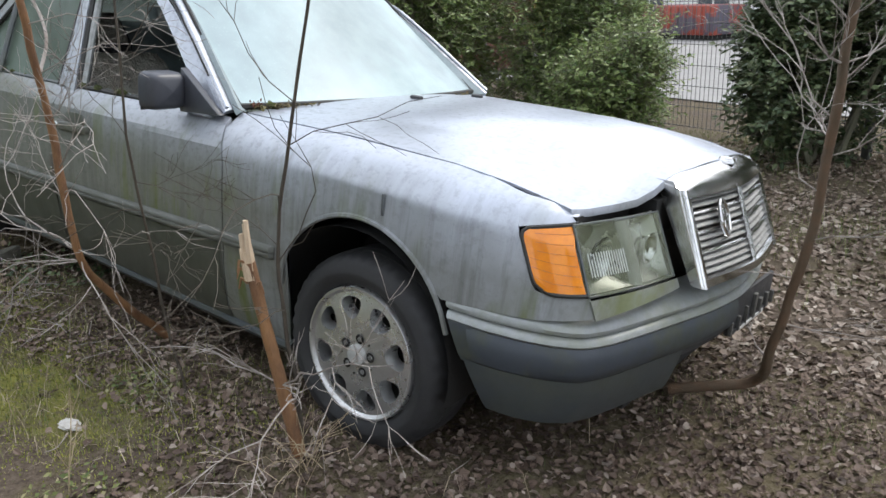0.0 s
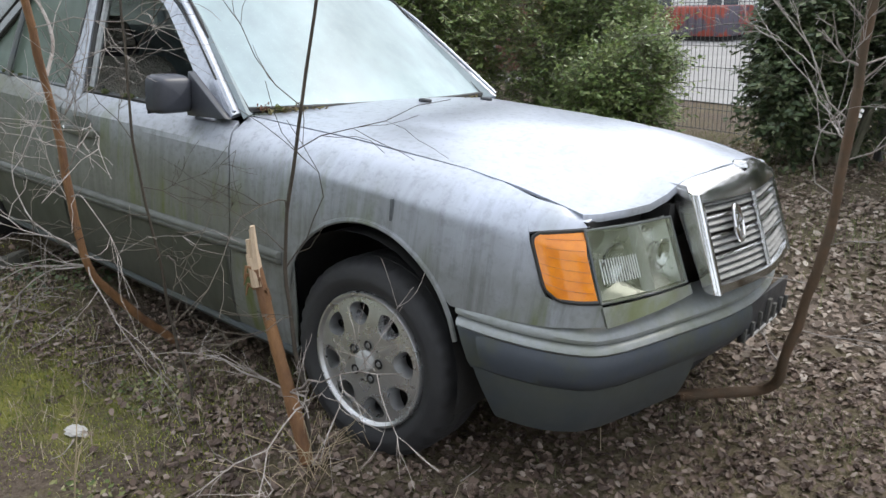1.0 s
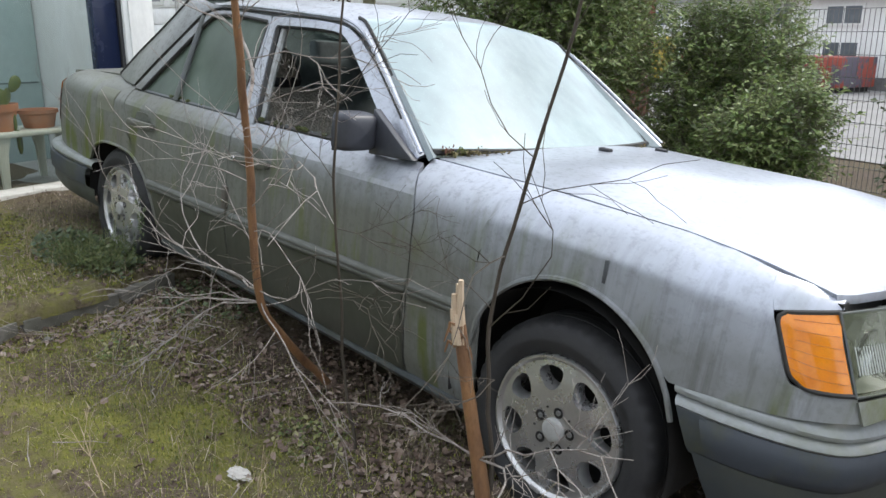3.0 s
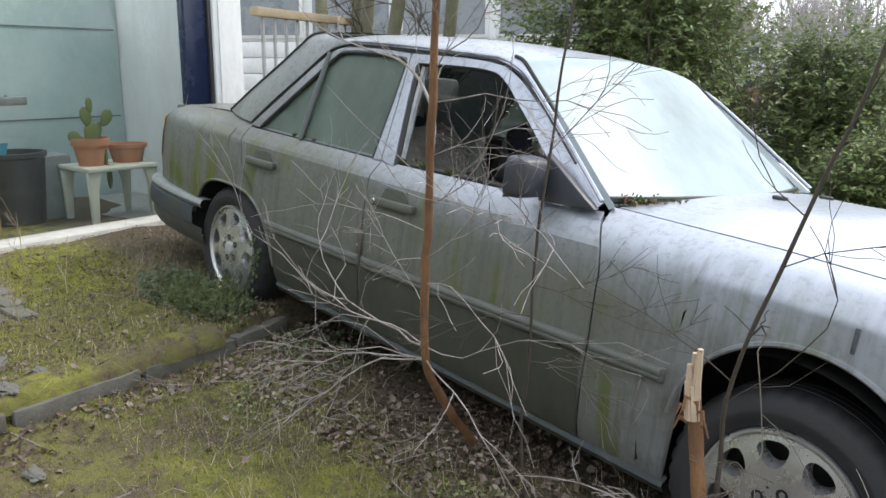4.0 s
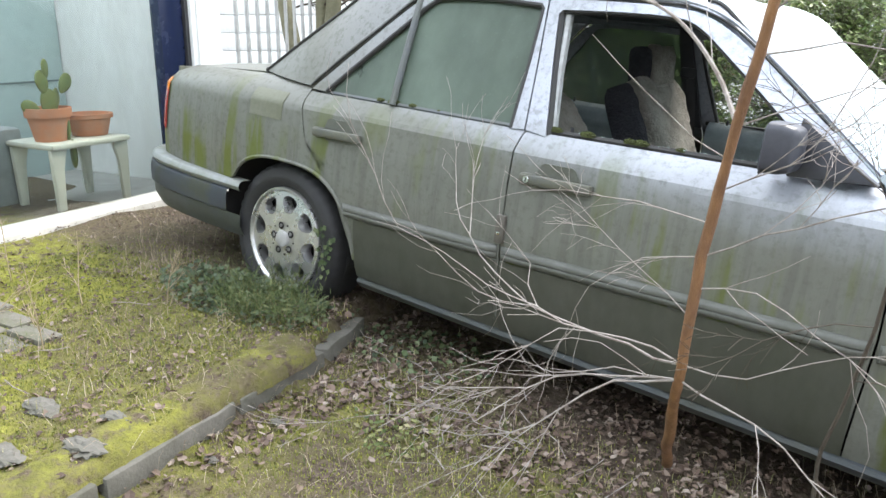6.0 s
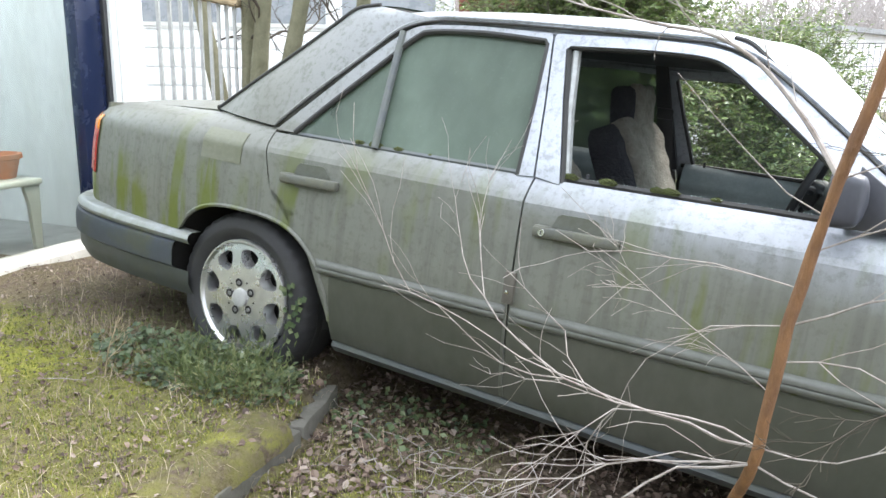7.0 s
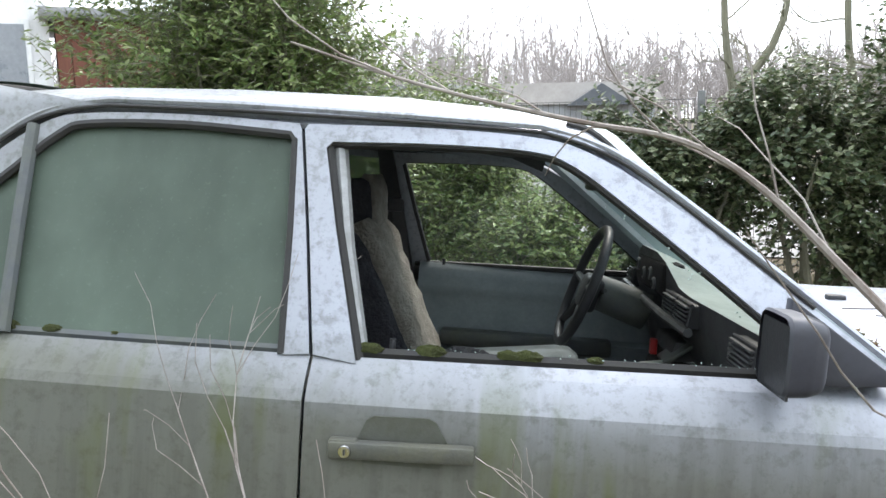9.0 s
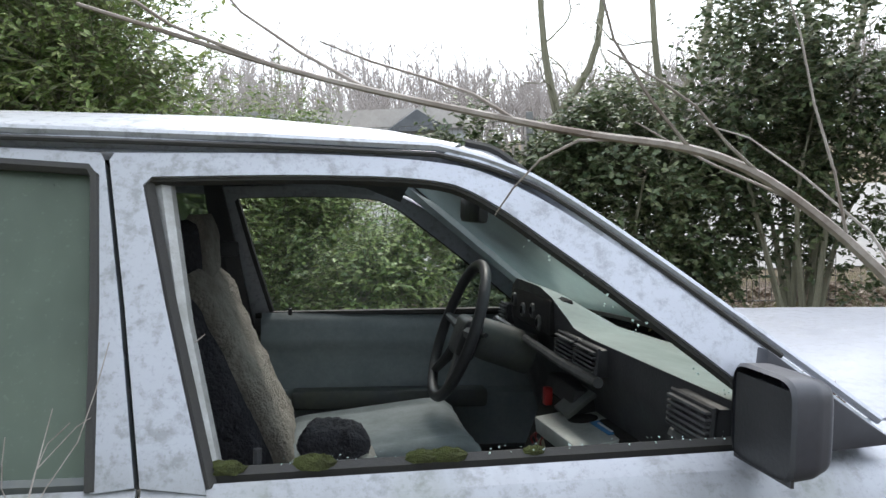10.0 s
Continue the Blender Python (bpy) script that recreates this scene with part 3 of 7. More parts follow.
both("drip_moulding", lambda: tube([(x + 0.0, y + 0.008, z + 0.014) for x, y, z in smooth_curve(A_DOOR, 4) + [Vector((-1.55, -0.635, 1.366)), Vector((-1.9, -0.636, 1.367))] + smooth_curve(C_DOOR[::-1], 4)], 0.007, 6), PAINT, car)


def side_pane(pts, push):
    bm = bmesh.new()
    vs = [bm.verts.new((x, lean(z) - push, z)) for x, z in pts]
    bm.faces.new(vs)
    return bm


RD_PANE = [(-1.738, 0.925), (-1.755, 1.15), (-1.772, 1.328), (-2.00, 1.335), (-2.19, 1.325), (-2.25, 1.300), (-2.345, 1.205), (-2.485, 1.065), (-2.61, 0.925)]
for sgn in (1, -1):
    bm = side_pane(RD_PANE, -0.014)
    if sgn < 0:
        bm.transform(Matrix.Diagonal((1, -1, 1, 1)))
    ob = part("rear_door_glass", bm, PANE, DOORS["rear_door"][0 if sgn > 0 else 1], "cloudy green glass under a film of algae")
    ob.visible_shadow = False
bm = side_pane([(-1.612, 0.925), (-1.668, 1.15), (-1.70, 1.325), (-1.50, 1.334), (-1.32, 1.326), (-1.235, 1.302), (-1.12, 1.225), (-0.955, 1.105), (-0.80, 0.985), (-0.79, 0.94)], -0.014)
bm.transform(Matrix.Diagonal((1, -1, 1, 1)))
ob = part("front_door_glass", bm, PANE_CLEAR, DOORS["front_door"][1], "clear closed window glass")
ob.visible_shadow = False
both("window_divider", lambda: tube([(-2.262, lean(0.93) - 0.004, 0.93), (-2.285, lean(1.13) - 0.004, 1.13), (-2.303, lean(1.315) - 0.004, 1.315)], 0.013, 8), TRIM, car)
# rubber along the inside of the window openings, and the waist rail
both("window_channel", lambda: tube([(x, lean(z) + 0.012, z) for x, _, z in FD_IN], 0.013, 6), RUBBER, car)
both("window_channel", lambda: tube([(x, lean(z) + 0.002, z) for x, _, z in RD_IN], 0.009, 6), RUBBER, car)
both("waist_seal", lambda: tube([(x, -half(x, belt(x)) + 0.018, belt(x) + 0.004) for x in np.linspace(-1.66, -0.72, 14)], 0.012, 6), RUBBER, car)
both("waist_seal", lambda: tube([(x, -half(x, belt(x)) + 0.016, belt(x) + 0.003) for x in np.linspace(-2.64, -1.74, 14)], 0.010, 6), TRIM, car)
# the window channel of the empty front door stands bare and grey
part("bare_channel", tube([(-1.604, lean(0.93) + 0.03, 0.93), (-1.655, lean(1.12) + 0.03, 1.12), (-1.693, lean(1.31) + 0.03, 1.31)], 0.016, 8), plain("grey_channel", (0.36, 0.37, 0.37), (0.22, 0.23, 0.21), 0.5, 0.3, scale=30), car, "pale bare window channel")


def strip_along(x0, x1, z0, z1, out, n=30):
    """A raised rubbing strip with a groove, on the body's side."""
    rows = [(0.0, 0.0), (0.10, 0.8), (0.30, 1.0), (0.46, 0.95), (0.5, 0.55), (0.54, 0.95), (0.78, 0.9), (0.94, 0.55), (1.0, 0.0)]
    def fn(u, v):
        x = lerp(x0, x1, u)
        k = interp(v, [(i / (len(rows) - 1), r[0]) for i, r in enumerate(rows)])
        o = interp(v, [(i / (len(rows) - 1), r[1]) for i, r in enumerate(rows)])
        end = min(1.0, (u * abs(x1 - x0)) / 0.01 + 0.15, ((1 - u) * abs(x1 - x0)) / 0.01 + 0.15)
        z = lerp(z0(x), z1(x), k)
        return (x, -half(x, z) - 0.001 - out * o * end, z)
    return grid(fn, n, len(rows) * 2)


sz0 = lambda x: interp(x, [(-2.42, 0.490), (-1.68, 0.508), (-0.57, 0.545), (-0.28, 0.553)])
sz1 = lambda x: sz0(x) + 0.048
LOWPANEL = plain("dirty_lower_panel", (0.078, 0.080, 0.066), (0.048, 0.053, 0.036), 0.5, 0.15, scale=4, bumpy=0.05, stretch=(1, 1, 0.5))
STRIPM = plain("dirty_strip", (0.115, 0.118, 0.105), (0.075, 0.08, 0.062), 0.6, scale=7, bumpy=0.12)
for x0, x1 in ((-2.408, -1.69), (-1.674, -0.575), (-0.555, -0.30)):
    both("rubbing_strip", lambda x0=x0, x1=x1: strip_along(x0, x1, sz0, sz1, 0.020), STRIPM, car)
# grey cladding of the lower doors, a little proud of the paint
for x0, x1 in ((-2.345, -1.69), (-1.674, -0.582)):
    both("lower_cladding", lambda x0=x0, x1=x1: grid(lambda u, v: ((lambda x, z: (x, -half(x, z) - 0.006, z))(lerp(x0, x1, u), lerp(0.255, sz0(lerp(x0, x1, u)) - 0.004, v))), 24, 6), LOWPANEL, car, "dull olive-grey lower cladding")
# wheel-arch lips
both("wheel_arch_lip", lambda: tube([(x, -half(x, max(front_arch(x), 0.25)) - 0.001, max(front_arch(x), 0.44)) for x in np.linspace(-0.279, 0.383, 34)] , 0.008, 6), PAINT, car)
both("wheel_arch_lip", lambda: tube([(x, -half(x, rear_arch(x)) - 0.001, rear_arch(x)) for x in np.linspace(-3.03, -2.35, 34)], 0.008, 6), PAINT, car)
# dark liners of the arches and the floor
for cx in (0.0, -2.77):
    both("arch_liner", lambda cx=cx: grid(lambda u, v: (cx + 0.02 + 0.385 * math.cos(lerp(-0.2, math.pi + 0.2, u)), lerp(-0.845, -0.42, v), 0.36 + 0.37 * math.sin(lerp(-0.2, math.pi + 0.2, u))), 20, 4), DARK, car)
part("underbody", join(box(-3.6, -3.12, -0.7, 0.7, 0.24, 0.30), box(-2.4, -0.38, -0.72, 0.72, 0.22, 0.27), box(-3.2, -2.3, -0.44, 0.44, 0.24, 0.3), box(-0.45, 0.75, -0.42, 0.42, 0.26, 0.8), box(0.40, 0.70, -0.68, 0.68, 0.36, 0.60)), DARK, car)
# unseen dark boxes added behind the panels keep the daylight out of the shell
both("daylight_block", lambda: box(-3.70, -2.36, -0.62, -0.58, 0.66, 0.9), DARK, car)
both("daylight_block", lambda: box(-0.60, -0.42, -0.72, -0.68, 0.28, 0.90), DARK, car)
part("scuttle", join(box(-0.74, -0.56, -0.66, 0.66, 0.885, 0.915, 0.004), box(-0.70, -0.64, -0.72, 0.72, 0.30, 0.91)), BLACK, car)

# boot lid, rear panel, lamps, rear bumper
part("boot_lid", grid(lambda u, v: (lerp(lerp(-3.10, -3.20, 1 - (2 * v - 1) ** 2), lerp(-3.76, -3.84, 1 - (2 * v - 1) ** 2), u), lerp(-1, 1, v) * lerp(0.68, 0.60, u * u), lerp(0.958, 0.915, u) + 0.022 * (1 - (2 * v - 1) ** 2) - 0.035 * max(0, u - 0.86) ** 2 * 40), 20, 20, 0.012), PAINT, car)
part("rear_panel", grid(lambda u, v: (-3.79 - 0.06 * (1 - (2 * v - 1) ** 2), lerp(-0.66, 0.66, v), lerp(0.48, 0.905, u)), 8, 16, 0.012), PAINT, car)
RED = plain("red_lens", (0.32, 0.016, 0.012), (0.22, 0.012, 0.01), 0.25, scale=30, bumpy=0.1)
AMBER = plain("amber_lens", (0.78, 0.26, 0.012), (0.62, 0.17, 0.008), 0.18, scale=25, bumpy=0.08, spec=0.6)


def wrap(x0, x1, z0, z1, push, nu=14, nv=10):
    return grid(lambda u, v: ((lambda x, z: (x, -half(x, z) - push, z))(lerp(x0, x1, u), lerp(z0, z1, v))), nu, nv)


lamp = both("tail_lamp", lambda: wrap(-3.80, -3.68, 0.62, 0.80, 0.006), RED, car, "red tail lamp")
for i, o in enumerate(lamp):
    bm = wrap(-3.80, -3.68, 0.80, 0.86, 0.006)
    part("turn_signal", bm if i == 0 else flipped(bm), AMBER, o, "amber top of the tail lamp")
FR = [(0.376, -0.852), (0.50, -0.844), (0.61, -0.822), (0.69, -0.792), (0.742, -0.755), (0.772, -0.700), (0.797, -0.62), (0.850, -0.385), (0.888, -0.19), (0.902, 0.0)]
FRONT = FR + [(x, -y) for x, y in FR[-2::-1]]
RB = [(-3.01, -0.868), (-3.3, -0.872), (-3.55, -0.855), (-3.72, -0.815), (-3.84, -0.735), (-3.91, -0.60), (-3.95, -0.3), (-3.96, 0.0)]
REAR = RB + [(x, -y) for x, y in RB[-2::-1]]


def bumper_bit(path, rows, a=0.0, b=1.0, n=8):
    """rows: (outwards, height) swept along the bumper's outline, from a to b of its length."""
    c = smooth_curve([(x, y, 0) for x, y in path], n)
    k = len(c) - 1
    i0, i1 = round(a * k), round(b * k)
    c2 = c[i0:i1 + 1]
    nrm = []
    for i in range(i0, i1 + 1):
        d = (c[min(i + 1, k)] - c[max(i - 1, 0)]).normalized()
        nrm.append(Vector((d.y, -d.x, 0)))
    mid = Vector((-0.5 if path is FRONT else -2.6, 0, 0))
    s = 1 if (c2[0] - mid).dot(nrm[0]) > 0 else -1
    m = len(rows) - 1
    def fn(u, v):
        i, j = round(u * (len(c2) - 1)), round(v * m)
        p = c2[i] + nrm[i] * (s * rows[j][0]) + Vector((0, 0, rows[j][1]))
        if path is FRONT and p.x < 0.70:
            # the ends behind the wheel arch slant forwards towards the ground
            p.x = 0.70 - (0.70 - p.x) * (0.70 - (0.376 + max(0.612 - p.z, 0.0) * 0.47)) / 0.324
        return p
    return grid(fn, len(c2) - 1, m, 0.0)


# the top follows the body's foot, then a groove, a thin ridge, the dark strip and the valance
fb = part("front_bumper", bumper_bit(FRONT, [(-0.085, 0.655), (-0.045, 0.642), (-0.018, 0.628), (-0.004, 0.617), (0.003, 0.606), (0.002, 0.597), (-0.005, 0.593), (-0.006, 0.590), (0.004, 0.587), (0.013, 0.580), (0.016, 0.572), (0.012, 0.566), (0.002, 0.562)]), BUMP_TOP, car, "grey bumper with a green tinge of algae")
STRIP_ROWS = [(0.001, 0.566), (0.011, 0.564), (0.018, 0.552), (0.022, 0.530), (0.021, 0.500), (0.012, 0.474), (0.000, 0.466)]
part("rubbing_strip", bumper_bit(FRONT, STRIP_ROWS, 0.030, 0.492), BUMP_BLK, fb, "dark rubbing strip broken off at the middle")
part("rubbing_strip", bumper_bit(FRONT, STRIP_ROWS, 0.80, 0.98), BUMP_BLK, fb)
part("bumper_end", bumper_bit(FRONT, [(0.010, 0.580), (0.014, 0.565), (0.014, 0.530), (0.010, 0.480), (0.002, 0.462)], 0.0, 0.034), BUMP_BLK, fb)
part("valance", bumper_bit(FRONT, [(0.008, 0.470), (0.004, 0.440), (-0.008, 0.395), (-0.024, 0.345), (-0.034, 0.327), (-0.07, 0.320)], 0.008, 0.40), CLAD, fb, "dull grey-green valance")
part("bumper_core", bumper_bit(FRONT, [(0.002, 0.566), (-0.012, 0.55), (-0.014, 0.47), (-0.02, 0.43), (-0.07, 0.41)], 0.38, 0.99), BLACK, fb, "black core laid bare by the missing strip")
rb = part("rear_bumper", bumper_bit(REAR, [(-0.05, 0.500), (0.0, 0.500), (0.012, 0.492), (0.018, 0.476), (0.012, 0.462), (0.003, 0.456)]), BUMP_TOP, car)
part("rubbing_strip", bumper_bit(REAR, [(0.003, 0.457), (0.018, 0.450), (0.024, 0.42), (0.018, 0.36), (0.003, 0.35)], 0.02, 0.98), BUMP_BLK, rb)
part("valance", bumper_bit(REAR, [(0.003, 0.351), (0.0, 0.30), (-0.03, 0.25), (-0.08, 0.235)]), CLAD, rb)
# torn number-plate holder and scraps behind the missing strip
hold = part("plate_holder", join(box(0.895, 0.910, -0.04, 0.40, 0.435, 0.560, 0.003), box(0.910, 0.917, -0.03, 0.38, 0.435, 0.45, 0.002)), BLACK, fb, "broken black number-plate holder")
rng = random.Random(4)
for k in range(7):
    y = -0.05 + k * 0.075
    part("rib", box(0.909, 0.922, y, y + rng.uniform(0.008, 0.03), 0.44, rng.uniform(0.48, 0.54), 0.002), plain("torn_plastic", (0.05, 0.05, 0.048), (0.10, 0.095, 0.08), 0.6, scale=30) if k == 0 else bpy.data.materials["torn_plastic"], hold)
part("pale_scrap", join(box(0.918, 0.921, 0.04, 0.30, 0.436, 0.446)), plain("pale_plastic", (0.6, 0.6, 0.58), rough=0.5), hold)

# front lamps
AMBER_DK = plain("amber_rib", (0.50, 0.13, 0.006), rough=0.3, scale=25, bumpy=0)
LAMP_BOWL = plain("lamp_reflector", (0.50, 0.51, 0.49), (0.34, 0.35, 0.31), 0.28, 0.7, scale=9, bumpy=0.05)
LAMP_GLASS = glass("lamp_glass", (0.80, 0.83, 0.80), 0.04, 0.30, (0.30, 0.33, 0.20), 7.0, 1.45)
LAMP_FLUTE = plain("lamp_flute", (0.62, 0.65, 0.64), rough=0.2, scale=20, bumpy=0)
LAMP_INNER = plain("lamp_inner", (0.22, 0.23, 0.215), rough=0.4)
for sgn in (1, -1):
    m = Matrix.Diagonal((1, sgn, 1, 1))
    def put(name, bm, mat, par, label=""):
        bm.transform(m)
        return part(name, bm, mat, par, label)
    def lens_pt(u, v, push=0.004):
        """u from the rear edge to the seam, v from foot to top, with rounded rear corners."""
        r = 0.018 * (1 - math.sqrt(max(1 - abs(2 * v - 1) ** 7, 0.0)))
        z = lerp(0.70, 0.86, v)
        for _ in range(4):
            x = lerp(lens_out(z) + 0.007 + r, lens_in(z) - 0.003, u)
            z = lerp(lens_foot(x) + 0.006, lens_top(x) - 0.005, v)
        return (x, -half(x, z) - push - 0.004 * math.sin(math.pi * min(u * 2, 0.5)), z)
    ind = put("turn_signal", grid(lens_pt, 20, 18), AMBER, car, "amber indicator lens")
    rim = [(u, 1.0) for u in np.linspace(1, 0, 10)] + [(0.0, v) for v in np.linspace(0.94, 0.06, 12)] + [(u, 0.0) for u in np.linspace(0, 1, 10)]
    put("surround", tube([lens_pt(u, v, 0.001) for u, v in rim], 0.0062, 6), RUBBER, ind)
    for k in range(6):
        v = 0.14 + k * 0.145
        put("lens_rib", tube([lens_pt(u, v + 0.05 * (1 - u), 0.0035) for u in np.linspace(0.28 if k > 2 else 0.05, 0.98, 8)], 0.0013, 5), AMBER_DK, ind)
    # headlamp: bowl, reflector and glass
    def lampface(u, v, back=0.0):
        z = lerp(0.700, 0.870, v)
        y = lerp(lerp(-0.737, -0.722, v), -0.385, u)
        return (lerp(0.744, 0.826, u) - LEAN * (z - 0.70) - back + 0.012 * (1 - (2 * u - 1) ** 2), y, z)
    hl = put("headlamp", grid(lambda u, v: lampface(u, v, 0.020 + 0.05 * (1 - (2 * u - 1) ** 4) * (1 - (2 * v - 1) ** 4)), 20, 14), LAMP_BOWL, car, "cloudy headlamp with green algae at its foot")
    lens = put("lens", grid(lampface, 24, 12), LAMP_GLASS, hl, "ribbed glass")
    lens.visible_shadow = False
    put("divider", grid(lambda u, v: lampface(lerp(0.50, 0.66, u), v, 0.014 + 0.012 * (2 * u - 1) ** 2), 6, 8), LAMP_INNER, hl, "grey rib between the two lamp bowls")
    for k in range(15):
        u = 0.06 + k * 0.026
        put("flute", tube([lampface(u, v, -0.0005) for v in np.linspace(0.26, 0.60, 4)], 0.0016, 4), LAMP_FLUTE, lens)
    for cu, cv, rad in ((0.24, 0.46, 0.060), (0.83, 0.46, 0.045)):
        c = lampface(cu, cv, 0.034)
        o = put("reflector", lathe([(0.001, -0.012), (rad * 0.5, -0.008), (rad * 0.85, 0.004), (rad, 0.016)], 24, "x"), CHROME, hl, "bright round reflector")
        o.location = (c[0], c[1] * sgn, c[2])
    put("lamp_frame", tube([lampface(u, v, 0.003) for u, v in ((0, 0), (0, 1), (0.5, 1), (1, 1), (1, 0), (0.5, 0), (0, 0))], 0.0045, 6), TRIM, hl)
    put("lamp_strip", grid(lambda u, v: (lambda z, y: (lerp(0.746, 0.828, u) - LEAN * (z - 0.70) + 0.010 * (1 - (2 * u - 1) ** 2), y, z))(lerp(lerp(0.645, 0.668, u), 0.693, v), lerp(-0.742, -0.375, u)), 14, 4, 0.006), PAINT, car, "painted strip under the headlamp")
    # solid near-black blocks stand for the shade behind the lamps
    put("lamp_shade_block", join(box(0.58, 0.66, -0.70, 0.0, 0.60, 0.885), box(0.60, 0.74, -0.38, 0.0, 0.62, 0.90)), DARK, car)

# grille: a chrome shell round ribs, with a bar up the middle
def shell_pt(y, z, out=0.0):
    return Vector((0.925 - 0.42 * (z - 0.705) - 0.040 * (abs(y) / 0.33) ** 1.5 + out, y, z))


def header(u, v):
    y = lerp(-0.352, 0.352, u)
    k = (abs(y) / 0.352) ** 2
    p = shell_pt(y * 0.97, 0.913, 0.012).lerp(Vector((0.785 - 0.062 * k, y, 0.986 - 0.030 * k - 0.012 * k ** 6)), v)
    return p + Vector((0.014 * math.sin(v * math.pi), 0, 0.010 * math.sin(v * math.pi)))


def side_shell(u, v, s):
    """u up the shell, v from its rear edge round to the ribs."""
    z = lerp(0.672, 0.955, u)
    front, rear = shell_pt(0.335, z, 0.013).x, 0.718 + (0.940 - z) * 0.55
    x = interp(v, [(0, rear), (0.6, front - 0.012), (0.75, front), (0.95, front - 0.002), (1.0, front - 0.018)])
    y = interp(v, [(0, 0.350), (0.55, 0.352), (0.7, 0.347), (0.78, 0.338), (0.95, 0.318), (1.0, 0.316)])
    return (x, s * y * lerp(1.0, 0.985, u), min(z, 0.935 + (0.02 if v < 0.5 else 0.0)))


gr = part("grille", join(
    grid(header, 28, 8),
    *[grid(lambda u, v, s=s: side_shell(u, v, s), 14, 20) for s in (1, -1)],
    grid(lambda u, v: shell_pt(lerp(-0.335, 0.335, u), 0.672 + interp(v, [(0, 0.0), (0.5, 0.022), (1, 0.026)]), interp(v, [(0, 0.006), (0.5, 0.010), (1, -0.015)])), 12, 4)), CHROME, car, "dull chrome grille shell sitting askew")
part("grille_back", grid(lambda u, v: shell_pt(lerp(-0.325, 0.325, u), lerp(0.69, 0.915, v), -0.030), 12, 4), DARK, gr)
for k in range(12):
    z = 0.706 + k * 0.0178
    bm = grid(lambda u, v: shell_pt(lerp(-0.320, 0.320, u), z + interp(v, [(0, -0.0050), (0.4, -0.0046), (0.6, 0.0046), (1, 0.0066)]), interp(v, [(0, -0.026), (0.4, 0.0), (0.6, 0.0), (1, -0.024)])), 14, 6)
    part("slat", bm, CHROME if k in (3, 6, 9) else SLAT, gr)
part("middle_bar", tube([shell_pt(0.0, z, 0.003) for z in (0.692, 0.80, 0.918)], 0.0085, 8), CHROME, gr)
badge = part("badge", tube([Vector((0.0, math.cos(a) * 0.053, math.sin(a) * 0.053)) for a in np.linspace(0, 2 * math.pi, 33)], 0.0068, 8), CHROME, gr, "round silver emblem fixed off the middle")
badge.matrix_local = Matrix.Translation(shell_pt(-0.155, 0.842, 0.010)) @ Matrix.Rotation(radians(-22), 4, "Y") @ Matrix.Rotation(radians(9), 4, "Z")
part("emblem_shape", join(box(-0.004, 0.004, -0.046, 0.046, -0.006, 0.006, 0.002), box(-0.004, 0.006, -0.022, 0.022, 0.008, 0.026, 0.003), box(-0.004, 0.006, -0.022, 0.022, -0.026, -0.008, 0.003), box(-0.004, 0.004, -0.006, 0.006, -0.046, 0.046, 0.002, m=Matrix.Rotation(0.3, 4, "X"))), CHROME, badge)
part("star_base", lathe([(0.001, 0.018), (0.02, 0.016), (0.028, 0.006), (0.030, 0.0)], 20, "z"), CHROME, gr).location = (0.792, 0.0, 0.978)
# bonnet fittings, wing slot
for y in (-0.02, 0.40):
    part("washer_nozzle", box(-0.475, -0.425, y - 0.014, y + 0.014, 0.0, 0.016, 0.006, m=Matrix.Translation((0, 0, bonnet_z(-0.45, y) - 0.003))), BLACK, car)
part("side_slot", box(-0.0055, 0.0055, -0.003, 0.003, -0.032, 0.032, 0.002, m=Matrix.Translation((0.137, -half(0.137, 0.83) - 0.001, 0.83))), plain("slot_grey", (0.09, 0.10, 0.105), (0.06, 0.065, 0.07), 0.7, scale=40), car, "dark slot where a side marker sat")
# handles
for nm, x0, x1, z0, z1 in (("rear_door", -2.580, -2.338, 0.787, 0.794), ("front_door", -1.634, -1.384, 0.794, 0.802)):
    door = DOORS[nm][0]
    ang = math.atan2(z1 - z0, x1 - x0)
    xm, zm = (x0 + x1) / 2, (z0 + z1) / 2
    m = Matrix.Translation((xm, -half(xm, zm), zm)) @ Matrix.Rotation(-ang, 4, "Y")
    L = (x1 - x0) / 2
    cup = part("handle_recess", prism([(-0.085 + 0.012 * 0, 0.0), (-0.062, 0.048), (-0.05, 0.055), (0.045, 0.055), (0.058, 0.048), (0.085, 0.0), (0.06, -0.04), (-0.06, -0.04)], 0.005, "y", -0.003), plain("recess_paint", (0.10, 0.105, 0.09), (0.07, 0.075, 0.05), 0.55, scale=20) if nm == "rear_door" else bpy.data.materials["recess_paint"], door)
    cup.matrix_local = m
    h = part("door_handle", join(box(-L, L, -0.030, -0.004, -0.015, 0.015, 0.006), box(-L, -L + 0.05, -0.026, 0.0, -0.018, 0.018, 0.006)), plain("handle_grey", (0.085, 0.088, 0.078), (0.12, 0.12, 0.085), 0.5, scale=20) if nm == "rear_door" else bpy.data.materials["handle_grey"], door, "grey pull handle")
    h.matrix_local = m
    if nm == "front_door":
        lk = part("lock", lathe([(0.001, -0.034), (0.010, -0.034), (0.012, -0.030), (0.012, -0.02)], 16), CHROME, h, "round key lock")
        lk.location = (-L + 0.03, 0, 0)
        part("keyhole", box(-0.0015, 0.0015, -0.0355, -0.033, -0.005, 0.005), BLACK, lk)
